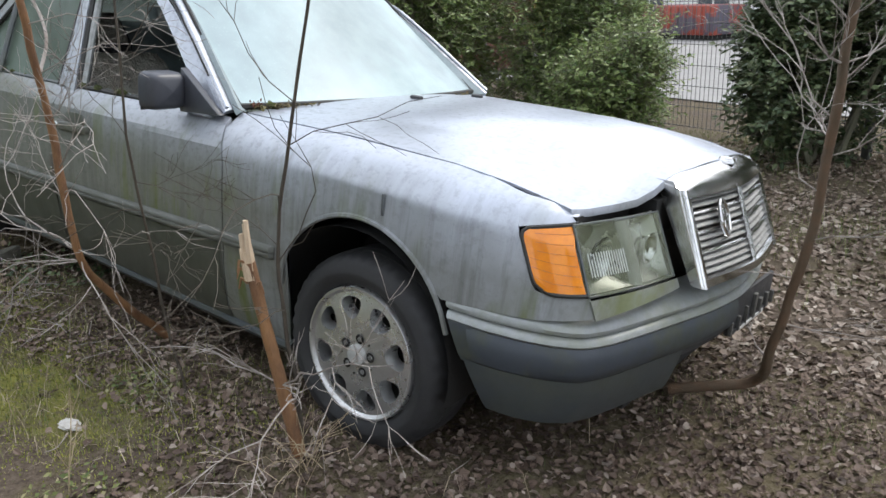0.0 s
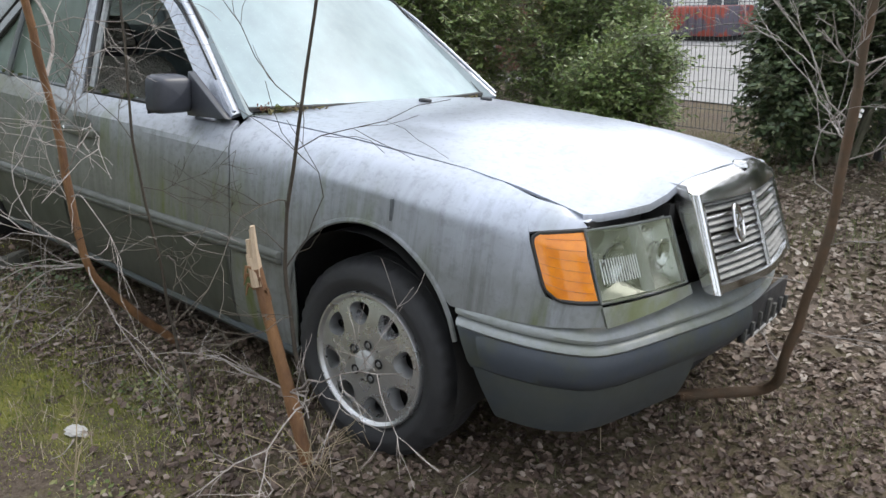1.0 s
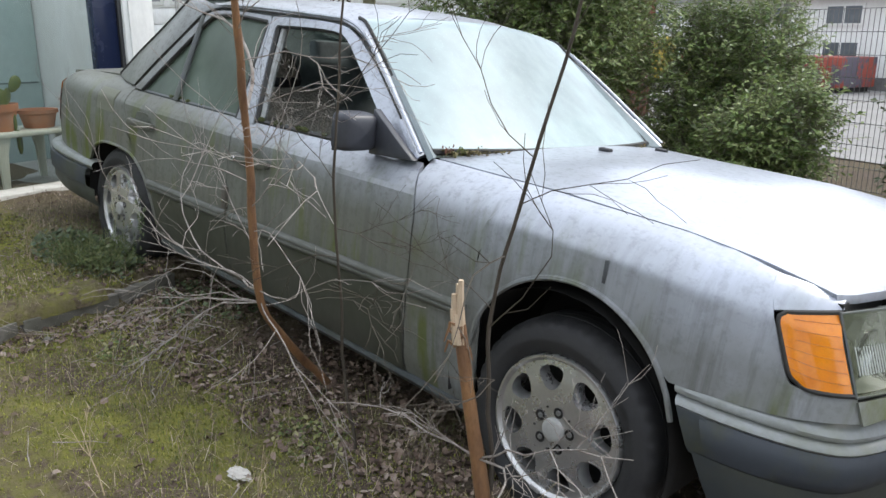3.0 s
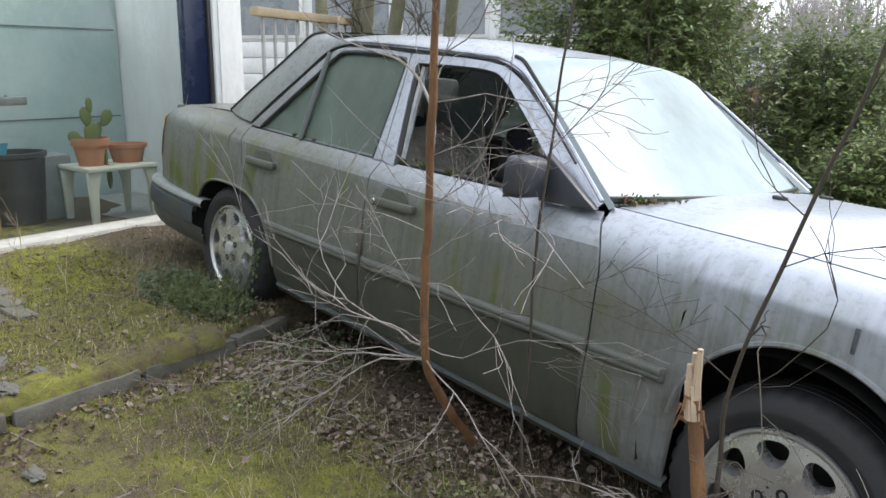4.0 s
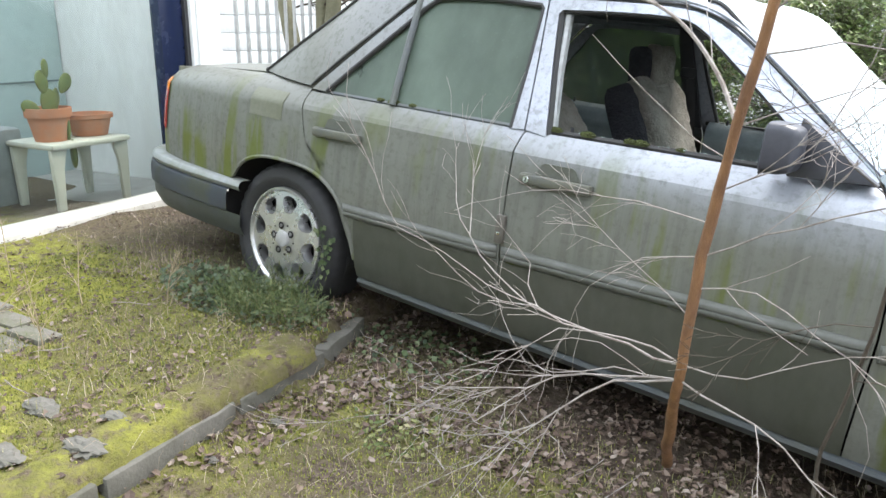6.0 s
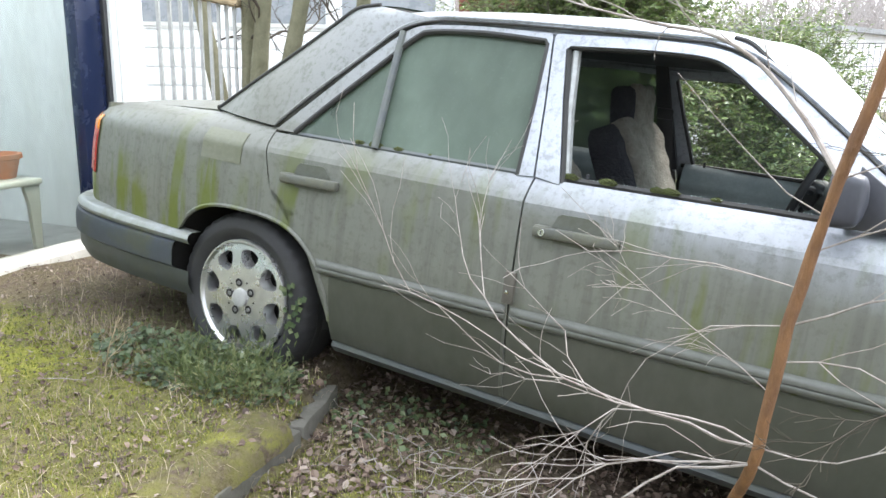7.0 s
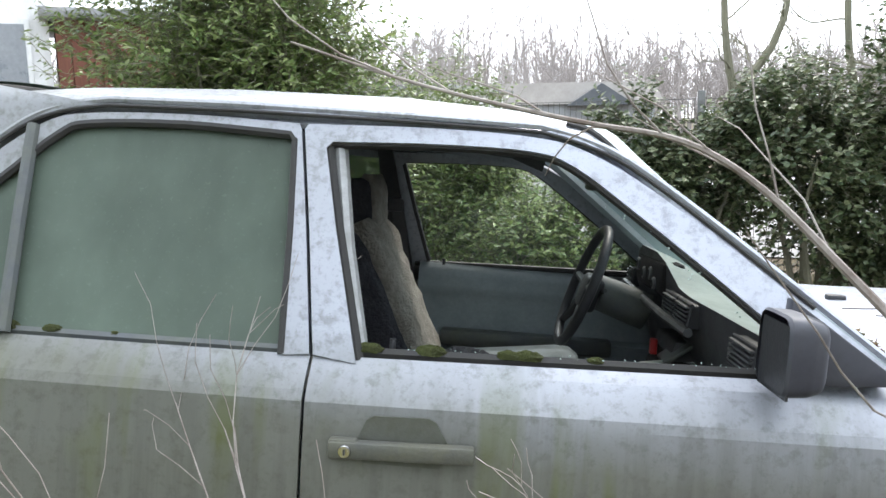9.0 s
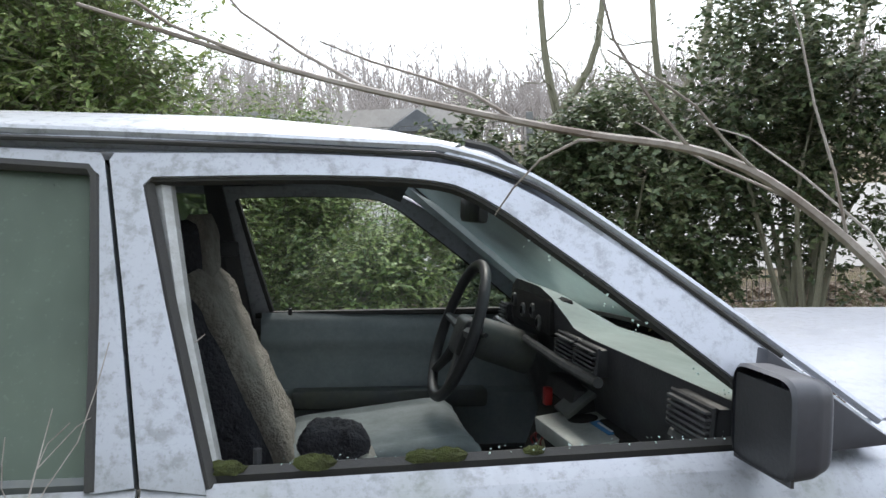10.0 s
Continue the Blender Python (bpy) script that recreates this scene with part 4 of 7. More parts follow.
# fuel flap and the plate on the door edge
part("fuel_flap", grid(lambda u, v: ((lambda x, z: (x, -half(x, z) - 0.003, z))(lerp(-2.985, -2.79, u) + 0.02 * (0.5 - v) * 0, lerp(0.795, 0.905, v))), 12, 8, 0.004), plain("greened_paint", (0.125, 0.13, 0.085), (0.165, 0.17, 0.13), 0.55, 0.1, scale=7), car, "fuel flap green with algae")
part("edge_plate", box(-1.70, -1.667, -0.885, -0.868, 0.565, 0.66, 0.003), plain("rusty_plate", (0.075, 0.068, 0.055), (0.12, 0.11, 0.09), 0.7, scale=30), car, "small dark plate on the door edge")
part("plate_screw", lathe([(0.001, -0.889), (0.006, -0.888), (0.007, -0.884)], 10), CHROME, bpy.data.objects["edge_plate"]).location = (-1.685, 0, 0.60)

# door mirror
mir = part("door_mirror", grid(lambda u, v: (lambda a, w: (
    lerp(-0.915, -0.832, u), -0.880 + 0.072 * w[0] + 0.012 * u, 1.020 + 0.066 * w[1]))(0, (lambda a, k: (math.copysign(abs(math.cos(a)) ** 0.35, math.cos(a)) * k, math.copysign(abs(math.sin(a)) ** 0.35, math.sin(a)) * k))(2 * math.pi * v, interp(u, [(0, 0.94), (0.06, 1.0), (0.5, 0.975), (0.8, 0.87), (0.93, 0.62), (1.0, 0.01)]))), 16, 32), MIRROR_BLK, car, "black door mirror")
# plain black stands for the dark reflection in the glass
part("mirror_glass", prism([(-0.945, 0.954), (-0.815, 0.954), (-0.815, 1.070), (-0.945, 1.070)], 0.004, "x", -0.911), BLACK, mir)
part("mirror_foot", join(prism([(-0.875, 0.945), (-0.655, 0.962), (-0.70, 0.99), (-0.865, 1.10)], 0.03, "y", -0.815, 0.004)), MIRROR_BLK, mir)


# wheels
def rim_face():
    """The alloy's flat face with eight scooped openings round its edge."""
    bm = bmesh.new()
    n = 26
    def hole(ang, s, depth, shift):
        vs = []
        for i in range(n):
            a = 2 * math.pi * i / n
            ca, sa = math.cos(a), math.sin(a)
            # flat towards the rim, round towards the hub
            r = 0.1555 + shift + s * (0.030 * (1 - (1 - ca) ** 0.75 * 0.12) if ca > 0 else 0.041) * math.copysign(abs(ca) ** (0.62 if ca > 0 else 1.0), ca)
            t = s * 0.0405 * math.copysign(abs(sa) ** 0.85, sa) * (1 + 0.10 * ca)
            a2 = ang + t / 0.160
            vs.append(bm.verts.new((r * math.cos(a2), depth, r * math.sin(a2))))
        return vs
    edges, holes = [], []
    m = 72
    outer = [bm.verts.new((0.200 * math.cos(2 * math.pi * i / m), 0, 0.200 * math.sin(2 * math.pi * i / m))) for i in range(m)]
    edges += [bm.edges.new((outer[i], outer[(i + 1) % m])) for i in range(m)]
    for k in range(8):
        vs = hole(2 * math.pi * (k + 0.5) / 8, 1.0, 0.0, 0.0)
        holes.append(vs)
        edges += [bm.edges.new((vs[i], vs[(i + 1) % n])) for i in range(n)]
    bmesh.ops.triangle_fill(bm, use_beauty=True, edges=edges)
    dish = lambda r: interp(r, [(0, -0.010), (0.09, -0.009), (0.15, -0.005), (0.20, 0.002)])
    for v in bm.verts:
        v.co.y = dish(math.hypot(v.co.x, v.co.z))
    for k, vs in enumerate(holes):
        prev = vs
        for s, y, sh in ((0.97, 0.002, 0.001), (0.93, 0.010, 0.003), (0.88, 0.022, 0.005), (0.88, 0.040, 0.005)):
            nxt = hole(2 * math.pi * (k + 0.5) / 8, s, y, sh)
            for i in range(n):
                bm.faces.new((prev[i], prev[(i + 1) % n], nxt[(i + 1) % n], nxt[i]))
            prev = nxt
    return bm


def build_wheel(turn):
    w = new("wheel")
    w.parent = car
    tyre = lathe([(0.212, 0.018), (0.220, 0.004), (0.232, -0.006), (0.255, -0.014), (0.262, -0.0145), (0.266, -0.013), (0.288, -0.009), (0.302, 0.000), (0.3115, 0.014), (0.316, 0.032), (0.3175, 0.06), (0.3178, 0.10), (0.3175, 0.16), (0.310, 0.185), (0.28, 0.195), (0.21, 0.19)], 120)
    # tread blocks: every third slice of the shoulder is cut
    for v in tyre.verts:
        r = math.hypot(v.co.x, v.co.z)
        if r > 0.300:
            a = math.atan2(v.co.z, v.co.x)
            k = round(a / (2 * math.pi) * 120) % 3 == 0
            f = (r - (0.007 if k and v.co.y < 0.05 else 0.0)) / r
            v.co.x, v.co.z = v.co.x * f, v.co.z * f
    t = part("tyre", tyre, TYRE, w, "worn black tyre")
    for y in (0.055, 0.085, 0.115):
        part("tread_groove", lathe([(0.3145, y), (0.3185, y + 0.001), (0.3185, y + 0.003), (0.3145, y + 0.004)], 64), RUBBER, t)
    r = part("rim", rim_face(), ALLOY, w, "eight-hole cast alloy")
    part("rim_lip", lathe([(0.196, 0.004), (0.200, 0.001), (0.2035, -0.004), (0.208, -0.0085), (0.2135, -0.0085), (0.2165, -0.003), (0.2165, 0.012), (0.200, 0.03), (0.192, 0.15)], 72), ALLOY, r, "bright turned rim edge")
    # coloured near black to give the shade seen through the rim's openings
    part("brake_disc", lathe([(0.02, 0.085), (0.192, 0.085)], 40), DARK, r)
    part("hub_cap", lathe([(0.001, -0.0215), (0.027, -0.0215), (0.0325, -0.019), (0.0345, -0.014), (0.035, -0.006)], 32), HUB_GREY, r)
    for k in range(5):
        a = 2 * math.pi * k / 5 + 0.3
        # recesses and peg holes are shallow; near-black colour supplies their shade
        s = part("bolt_seat", lathe([(0.0160, -0.0106), (0.0145, -0.0108), (0.0140, -0.009), (0.001, -0.0085)], 18), DARK, r, "bolt recess, its shade painted dark")
        s.location = (0.056 * math.cos(a), 0, 0.056 * math.sin(a))
        q = part("wheel_bolt", lathe([(0.001, -0.0125), (0.0078, -0.0125), (0.0085, -0.011), (0.0085, -0.006)], 6), GREYBOLT, r)
        q.location = s.location
        d = part("peg_hole", lathe([(0.001, -0.0106), (0.0035, -0.0106), (0.0038, -0.008)], 10), DARK, r)
        d.location = (0.066 * math.cos(a + 0.63), 0, 0.066 * math.sin(a + 0.63))
    part("balance_weight", box(-0.018, 0.018, -0.014, -0.006, -0.214, -0.203, 0.003), SLAT, r)
    w.matrix_local = Matrix.Translation((0.047, -0.828, 0.330)) @ Matrix.Rotation(radians(turn), 4, "Y")
    return w


HUB_GREY = plain("hub_grey", (0.42, 0.42, 0.40), rough=0.45)
GREYBOLT = plain("grey_bolt", (0.26, 0.26, 0.25), rough=0.5, metal=0.4)
wh = build_wheel(8)
wr = copy_thing(wh, Matrix.Translation((-2.767, -0.828, 0.303)) @ Matrix.Rotation(radians(-14), 4, "Y"))
for x in (0.047, -2.767):
    copy_thing(wh, Matrix.Translation((x, 0.828, 0.32)) @ Matrix.Rotation(math.pi, 4, "Z"))

# ---- inside the car ----
FABRIC = plain("grey_door_trim", (0.27, 0.315, 0.325), (0.21, 0.25, 0.26), 0.75, scale=9, bumpy=0.15)
DASH = plain("dusty_dashboard", (0.38, 0.44, 0.41), (0.30, 0.35, 0.325), 0.65, scale=6, bumpy=0.08)
SEATC = plain("seat_cloth", (0.20, 0.235, 0.245), (0.14, 0.165, 0.17), 0.85, scale=12, bumpy=0.25)
FUR = plain("grey_sheepskin", (0.38, 0.345, 0.295), (0.20, 0.18, 0.155), 0.95, scale=16, bumpy=0.9, bdist=0.02, fine=90)
FUR_DK = plain("dark_sheepskin", (0.035, 0.035, 0.045), (0.07, 0.068, 0.075), 0.95, scale=16, bumpy=0.9, bdist=0.02, fine=90)
LINER = plain("headlining", (0.085, 0.09, 0.092), (0.06, 0.063, 0.065), 0.9, scale=12)
PALEBOX = plain("bare_metal", (0.46, 0.49, 0.46), (0.36, 0.38, 0.35), 0.5, 0.3, scale=14)

part("headlining", grid(lambda u, v: (lerp(-2.5, -1.22, u), lerp(-0.58, 0.58, v), 1.385 - 0.03 * (2 * v - 1) ** 4 + 0.03 * (1 - (2 * v - 1) ** 2) - 0.05 * max(0, (u - 0.85) / 0.15) ** 2), 12, 12), LINER, car)
part("floor_carpet", join(box(-2.4, -0.7, -0.70, 0.70, 0.275, 0.30)), DARK, car)
part("centre_tunnel", box(-2.3, -0.75, -0.14, 0.14, 0.29, 0.47, 0.04), BLACK, car)
# inner side of the driver's door and of the other doors
for sgn, names in ((1, ("front_door_trim", "rear_door_trim")), (-1, ("front_door_trim", "rear_door_trim"))):
    for nm, x0, x1 in ((names[0], -1.64, -0.70), (names[1], -2.45, -1.72)):
        def trim(u, v, x0=x0, x1=x1, sgn=sgn):
            z = lerp(0.31, 0.945, v)
            y = interp(z, [(0.31, 0.70), (0.56, 0.70), (0.60, 0.695), (0.70, 0.685), (0.705, 0.715), (0.83, 0.735), (0.84, 0.722), (0.92, 0.735), (0.945, 0.765)])
            return (lerp(x0, x1, u), sgn * y, z)
        door = DOORS["front_door" if nm[0] == "f" else "rear_door"][0 if sgn < 0 else 1]
        t = part(nm, grid(trim, 10, 40), FABRIC, door, "grey moulded door lining")
        part("armrest", box(x0 + 0.10, x1 - 0.22, sgn * 0.675 - 0.035, sgn * 0.675 + 0.035, 0.655, 0.715, 0.012), TRIM, t)
        part("door_pocket", box(x0 + 0.08, x1 - 0.06, sgn * 0.685 - 0.02, sgn * 0.685 + 0.02, 0.36, 0.52, 0.012), BLACK, t)
        part("lock_pin", tube([(x0 + 0.09, sgn * 0.745, 0.94), (x0 + 0.09, sgn * 0.745, 0.962)], 0.006, 8), BLACK, t)
# middle pillars with belts
both("door_pillar", lambda: between([(-1.74, -0.735, 0.92), (-1.77, -0.67, 1.12), (-1.80, -0.60, 1.36)], [(-1.66, -0.735, 0.92), (-1.70, -0.67, 1.12), (-1.75, -0.60, 1.36)], 6, 2), BLACK, car)
part("belt_anchor", box(-1.775, -1.70, 0.62, 0.645, 1.13, 1.18, 0.012), BLACK, car)
part("seat_belt", grid(lambda u, v: (lerp(-1.745, -1.64, u) + lerp(0, 0.045, v), lerp(0.628, 0.66, u), lerp(1.15, 0.50, u)), 10, 1, 0.0), BLACK, car, "black belt webbing")
both("inner_windscreen_pillar", lambda: between([(x + 0.02, y + 0.05, z) for x, y, z in A_DOOR], [(x - 0.01, y + 0.045, z - 0.012) for x, y, z in A_GLASS], 4, 3), FABRIC, car)


# driver's seat, with a sheepskin thrown over it
def cushion(length, width, height, bow=0.04, ribs=0, n=20, m=20):
    def fn(u, v):
        a = 2 * math.pi * v
        cx, cz = math.copysign(abs(math.cos(a)) ** 0.4, math.cos(a)), math.copysign(abs(math.sin(a)) ** 0.4, math.sin(a))
        k = interp(u, [(0, 0.55), (0.04, 0.85), (0.12, 1.0), (0.88, 1.0), (0.96, 0.85), (1, 0.55)])
        side = bow * abs(cx) ** 3 if cz > 0 else 0
        rib = 0.007 * abs(math.sin(cx * math.pi * ribs / 2)) if ribs and cz > 0 else 0
        return (u * length, cx * width / 2 * lerp(0.93, 1, k), cz * height / 2 * k + side + rib)
    bm = grid(fn, n, m * 2)
    bmesh.ops.remove_doubles(bm, verts=bm.verts, dist=0.0005)
    bmesh.ops.holes_fill(bm, edges=bm.edges, sides=0)
    return bm


def shaggy(bm, amt, scale):
    bmesh.ops.subdivide_edges(bm, edges=list(bm.edges), cuts=1, use_grid_fill=True)
    bm.normal_update()
    for v in bm.verts:
        v.co += v.normal * (noise.noise(v.co * scale) * amt + noise.noise(v.co * scale * 4) * amt * 0.5)
    return bm


def build_seat(y, recline, covered):
    s = new("driver_seat" if covered else "passenger_seat")
    s.parent = car
    base = Matrix.Translation((-1.56, y, 0.555)) @ Matrix.Rotation(radians(-7), 4, "Y")
    c = part("cushion", cushion(0.52, 0.50, 0.17, 0.02, 6, 20, 32), SEATC, s, "grey ribbed cloth cushion")
    c.matrix_local = base
    back = Matrix.Translation((-1.595 if covered else -1.58, y, 0.56)) @ Matrix.Rotation(radians(-recline), 4, "Y")
    head = Matrix.Translation((-1.800, y, 1.075)) @ Matrix.Rotation(radians(-97), 4, "Y") if covered else back @ Matrix.Translation((0.655, 0, 0.01))
    b = part("backrest", cushion(0.57, 0.50, 0.15, 0.03, 0, 20, 24), FUR_DK, s, "dark worn backrest")
    b.matrix_local = back
    h = part("headrest", cushion(0.17, 0.28, 0.11, 0.0, 0, 12, 16), FUR_DK, s)
    h.matrix_local = head
    sk = part("sheepskin_cover", shaggy(cushion(0.56, 0.44, 0.10, 0.02, 0, 16, 16), 0.012, 16), FUR, s, "matted grey sheepskin cover")
    sk.matrix_local = back @ Matrix.Translation((0.02, -0.0, -0.060))
    hk = part("headrest_cover", shaggy(cushion(0.17, 0.22, 0.06, 0.0, 0, 10, 12), 0.008, 20), FUR, s)
    hk.matrix_local = head @ Matrix.Translation((0.01, 0, -0.045))
    for dy in (-0.06, 0.06):
        p = part("headrest_post", tube([(0.50, dy, -0.02), (0.60, dy, -0.05)], 0.006, 8), CHROME, s)
        p.matrix_local = back
    return s


build_seat(0.37, 115, True)
build_seat(-0.43, 132, False)
bunch = part("sheepskin_bunch", shaggy(cushion(0.16, 0.14, 0.12, 0.0, 0, 10, 12), 0.02, 14), FUR_DK, car, "bunched dark sheepskin")
bunch.matrix_local = Matrix.Translation((-1.50, 0.10, 0.70))
rag = part("pale_rag", shaggy(cushion(0.13, 0.18, 0.09, 0.0, 0, 10, 12), 0.014, 12), plain("rag_cloth", (0.42, 0.41, 0.36), (0.30, 0.29, 0.26), 0.9, scale=18, bumpy=0.3), car, "pale crumpled cloth")
rag.matrix_local = Matrix.Translation((-1.44, 0.10, 0.61)) @ Matrix.Rotation(radians(-25), 4, "Y")
# rear bench
rs = part("rear_bench", cushion(0.50, 1.25, 0.18, 0.01, 9, 14, 40), SEATC, car, "grey rear bench")
rs.matrix_local = Matrix.Translation((-2.40, 0, 0.52)) @ Matrix.Rotation(radians(-6), 4, "Y")
rbk = part("rear_backrest", cushion(0.62, 1.25, 0.16, 0.01, 0, 14, 40), SEATC, car)
rbk.matrix_local = Matrix.Translation((-2.38, 0, 0.56)) @ Matrix.Rotation(radians(-112), 4, "Y")
for y in (-0.36, 0.36):
    hr = part("rear_headrest", cushion(0.14, 0.26, 0.10, 0.0, 0, 10, 14), SEATC, car)
    hr.matrix_local = Matrix.Translation((-2.63, y, 1.10)) @ Matrix.Rotation(radians(-105), 4, "Y")
part("parcel_shelf", box(-3.05, -2.58, -0.62, 0.62, 0.94, 0.965, 0.005), FABRIC, car)

# dashboard: pale dusty top, cowl over the dials, vents, gutted middle console
def dash_top(u, v):
    y = lerp(-0.70, 0.70, v)
    x = lerp(interp(y, [(-0.7, -0.845), (0.08, -0.855), (0.20, -0.865), (0.55, -0.872), (0.70, -0.84)]), interp(y, [(-0.7, -0.67), (0, -0.60), (0.7, -0.67)]), u)
    z = interp(y, [(-0.70, 0.998), (-0.10, 0.996), (0.02, 1.003), (0.10, 1.030), (0.18, 1.062), (0.28, 1.080), (0.50, 1.084), (0.56, 1.055), (0.61, 1.01), (0.7, 0.99)])
    z = lerp(z, 0.965, min(1.0, u * 1.15) ** 1.4)
    return (x, y, z)


dash = part("dashboard", grid(dash_top, 14, 56, 0.0), DASH, car, "gutted dashboard with a dusty pale top")
part("dash_front", grid(lambda u, v: (lambda p: (p[0] + interp(u, [(0, 0.0), (0.15, 0.004), (0.3, 0.03), (0.6, 0.07), (1, 0.14)]), p[1], lerp(p[2] - 0.001, 0.55, u)))(dash_top(0, v)), 14, 56), BLACK, dash)
# a solid dark block paints the shade inside the binnacle
part("instrument_shade", box(-0.876, -0.80, 0.16, 0.55, 0.955, 1.058, 0.02), DARK, dash, "empty instrument binnacle, its inner shade a dark block")
VANE = plain("vent_vane", (0.10, 0.105, 0.105), (0.06, 0.062, 0.062), 0.45, scale=20)
for y0, y1, z in ((-0.195, -0.062, 0.948), (-0.052, 0.085, 0.948), (-0.69, -0.545, 0.945), (0.60, 0.69, 0.95)):
    v = part("air_vent", box(-0.874, -0.78, y0, y1, z - 0.022, z + 0.040, 0.006), BLACK, dash)
    part("vent_frame", tube([(-0.878, y0, z - 0.018), (-0.870, y0, z + 0.038), (-0.870, y1, z + 0.038), (-0.878, y1, z - 0.018), (-0.878, y0, z - 0.018)], 0.005, 6), BLACK, v)
    for k in range(5):
        part("vane", box(-0.884, -0.868, y0 + 0.006, y1 - 0.006, z - 0.012 + k * 0.0105, z - 0.008 + k * 0.0105), VANE, v)
part("dash_ledge", tube([(-0.880, -0.22, 0.922), (-0.888, 0.0, 0.922), (-0.890, 0.2, 0.926), (-0.888, 0.68, 0.935)], 0.012, 8), VANE, dash, "worn grey ledge under the vents")
part("lower_ledge", tube([(-0.850, -0.70, 0.905), (-0.862, -0.54, 0.905)], 0.014, 8), VANE, dash)
for k, (y, z) in enumerate(((0.50, 1.02), (0.40, 1.0), (0.30, 1.01), (0.24, 0.985))):
    part("bare_socket", lathe([(0.012, -0.884), (0.020, -0.882), (0.022, -0.876)], 14, "x"), VANE, dash).location = (0, y, z)
cs = part("centre_console", join(prism([(-0.98, 0.42), (-0.70, 0.42), (-0.72, 0.86), (-0.86, 0.86), (-0.90, 0.70)], 0.22, "y", -0.02, 0.008)), BLACK, car)
# the console's opening is a dark solid, its shade given by colour
part("console_shade", prism([(-0.93, 0.66), (-0.875, 0.82), (-0.85, 0.82), (-0.85, 0.66)], 0.17, "y", 0.005), DARK, cs)
rng = random.Random(9)
for k in range(9):
    y = 0.01 + rng.random() * 0.16
    p0 = Vector((-0.89, y, 0.80 - rng.random() * 0.1))
    part("loose_wire", tube(smooth_curve([p0, p0 + Vector((-0.03, rng.uniform(-0.03, 0.03), -0.02)), p0 + Vector((-0.035, rng.uniform(-0.05, 0.05), -0.06)), p0 + Vector((-0.01, rng.uniform(-0.04, 0.04), -0.10))], 4), 0.003, 5), plain("wire_%d" % (k % 3), ((0.25, 0.02, 0.02), (0.04, 0.04, 0.05), (0.3, 0.28, 0.2))[k % 3], rough=0.4), cs)
part("switch_red", box(-0.905, -0.885, 0.075, 0.10, 0.80, 0.845, 0.004), plain("red_plastic", (0.35, 0.02, 0.02), rough=0.35), cs)
radio = part("pulled_radio", box(-0.095, 0.095, -0.13, 0.13, -0.02, 0.02, 0.004), PALEBOX, car, "bare metal radio chassis pulled from its slot")
radio.matrix_local = Matrix.Translation((-0.842, -0.100, 0.782)) @ Matrix.Rotation(radians(4), 4, "Z") @ Matrix.Rotation(radians(-8), 4, "Y")
card = part("blue_label", box(-0.035, 0.035, -0.05, 0.05, 0.0205, 0.0225), plain("blue_card", (0.045, 0.22, 0.52), (0.06, 0.27, 0.58), 0.4, scale=30), radio, "blue printed label")
card.location = (0.03, -0.045, 0)
for k in range(3):
    ln = part("print_line", box(-0.024 + k * 0.017, -0.018 + k * 0.017, -0.04, 0.034 - 0.012 * k, 0.0227, 0.0235), plain("print_white", (0.75, 0.78, 0.8)) if k == 0 else bpy.data.materials["print_white"], card)
# a flat dark disc paints the shade in the round opening
part("round_cutout", lathe([(0.001, 0.0215), (0.034, 0.0215), (0.036, 0.0205)], 24, "z"), DARK, radio).location = (-0.005, 0.045, 0)
part("console_flap", box(-0.045, 0.045, -0.05, 0.05, -0.006, 0.006, 0.004, m=Matrix.Translation((-0.855, -0.005, 0.83)) @ Matrix.Rotation(radians(-38), 4, "Y")), TRIM, cs, "loose grey flap")
# dark block for the shade inside the glovebox
part("glove_shade", box(-0.835, -0.76, -0.47, -0.08, 0.68, 0.81, 0.015), DARK, dash, "open glovebox, its inner shade a dark block")
part("paper_slip", box(-0.70, -0.66, 0.16, 0.23, 1.012, 1.0135, m=Matrix.Translation((-0.085, -0.02, -0.012))), plain("paper", (0.7, 0.7, 0.66), rough=0.8), dash)
# steering wheel
st = new("steering_wheel")
st.parent = car
ringm = Matrix.Translation((-1.076, 0.36, 0.949)) @ Matrix.Rotation(radians(19), 4, "Y")
R0 = 0.193
rg = part("wheel_ring", tube([Vector((0, math.cos(a) * R0, math.sin(a) * R0)) for a in np.linspace(0, 2 * math.pi, 49)], 0.0155, 10, cap=False), BLACK, st)
rg.matrix_local = ringm
hub = part("hub_pad", join(box(-0.02, 0.035, -0.075, 0.075, -0.06, 0.055, 0.018, 3)), BLACK, st)
hub.matrix_local = ringm @ Matrix.Translation((0.02, 0, -0.01))
for a in (math.radians(5), math.radians(175), math.radians(232), math.radians(308)):
    sp = part("spoke", tube([Vector((0.02, math.cos(a) * 0.05, math.sin(a) * 0.05)), Vector((0.012, math.cos(a) * 0.12, math.sin(a) * 0.12)), Vector((0, math.cos(a) * 0.185, math.sin(a) * 0.185))], [0.020, 0.015, 0.012], 8), BLACK, st)
    sp.matrix_local = ringm
col = part("steering_column", tube([(0.03, 0, 0), (0.10, 0, 0), (0.22, 0, 0.0)], [0.055, 0.06, 0.06], 14), TRIM, st)
col.matrix_local = ringm
for dy, dz in ((-0.12, 0.02), (0.13, 0.03)):
    sk = part("stalk", tube([(0.06, 0, 0), (0.05, dy, dz)], 0.007, 6), BLACK, st)
    sk.matrix_local = ringm
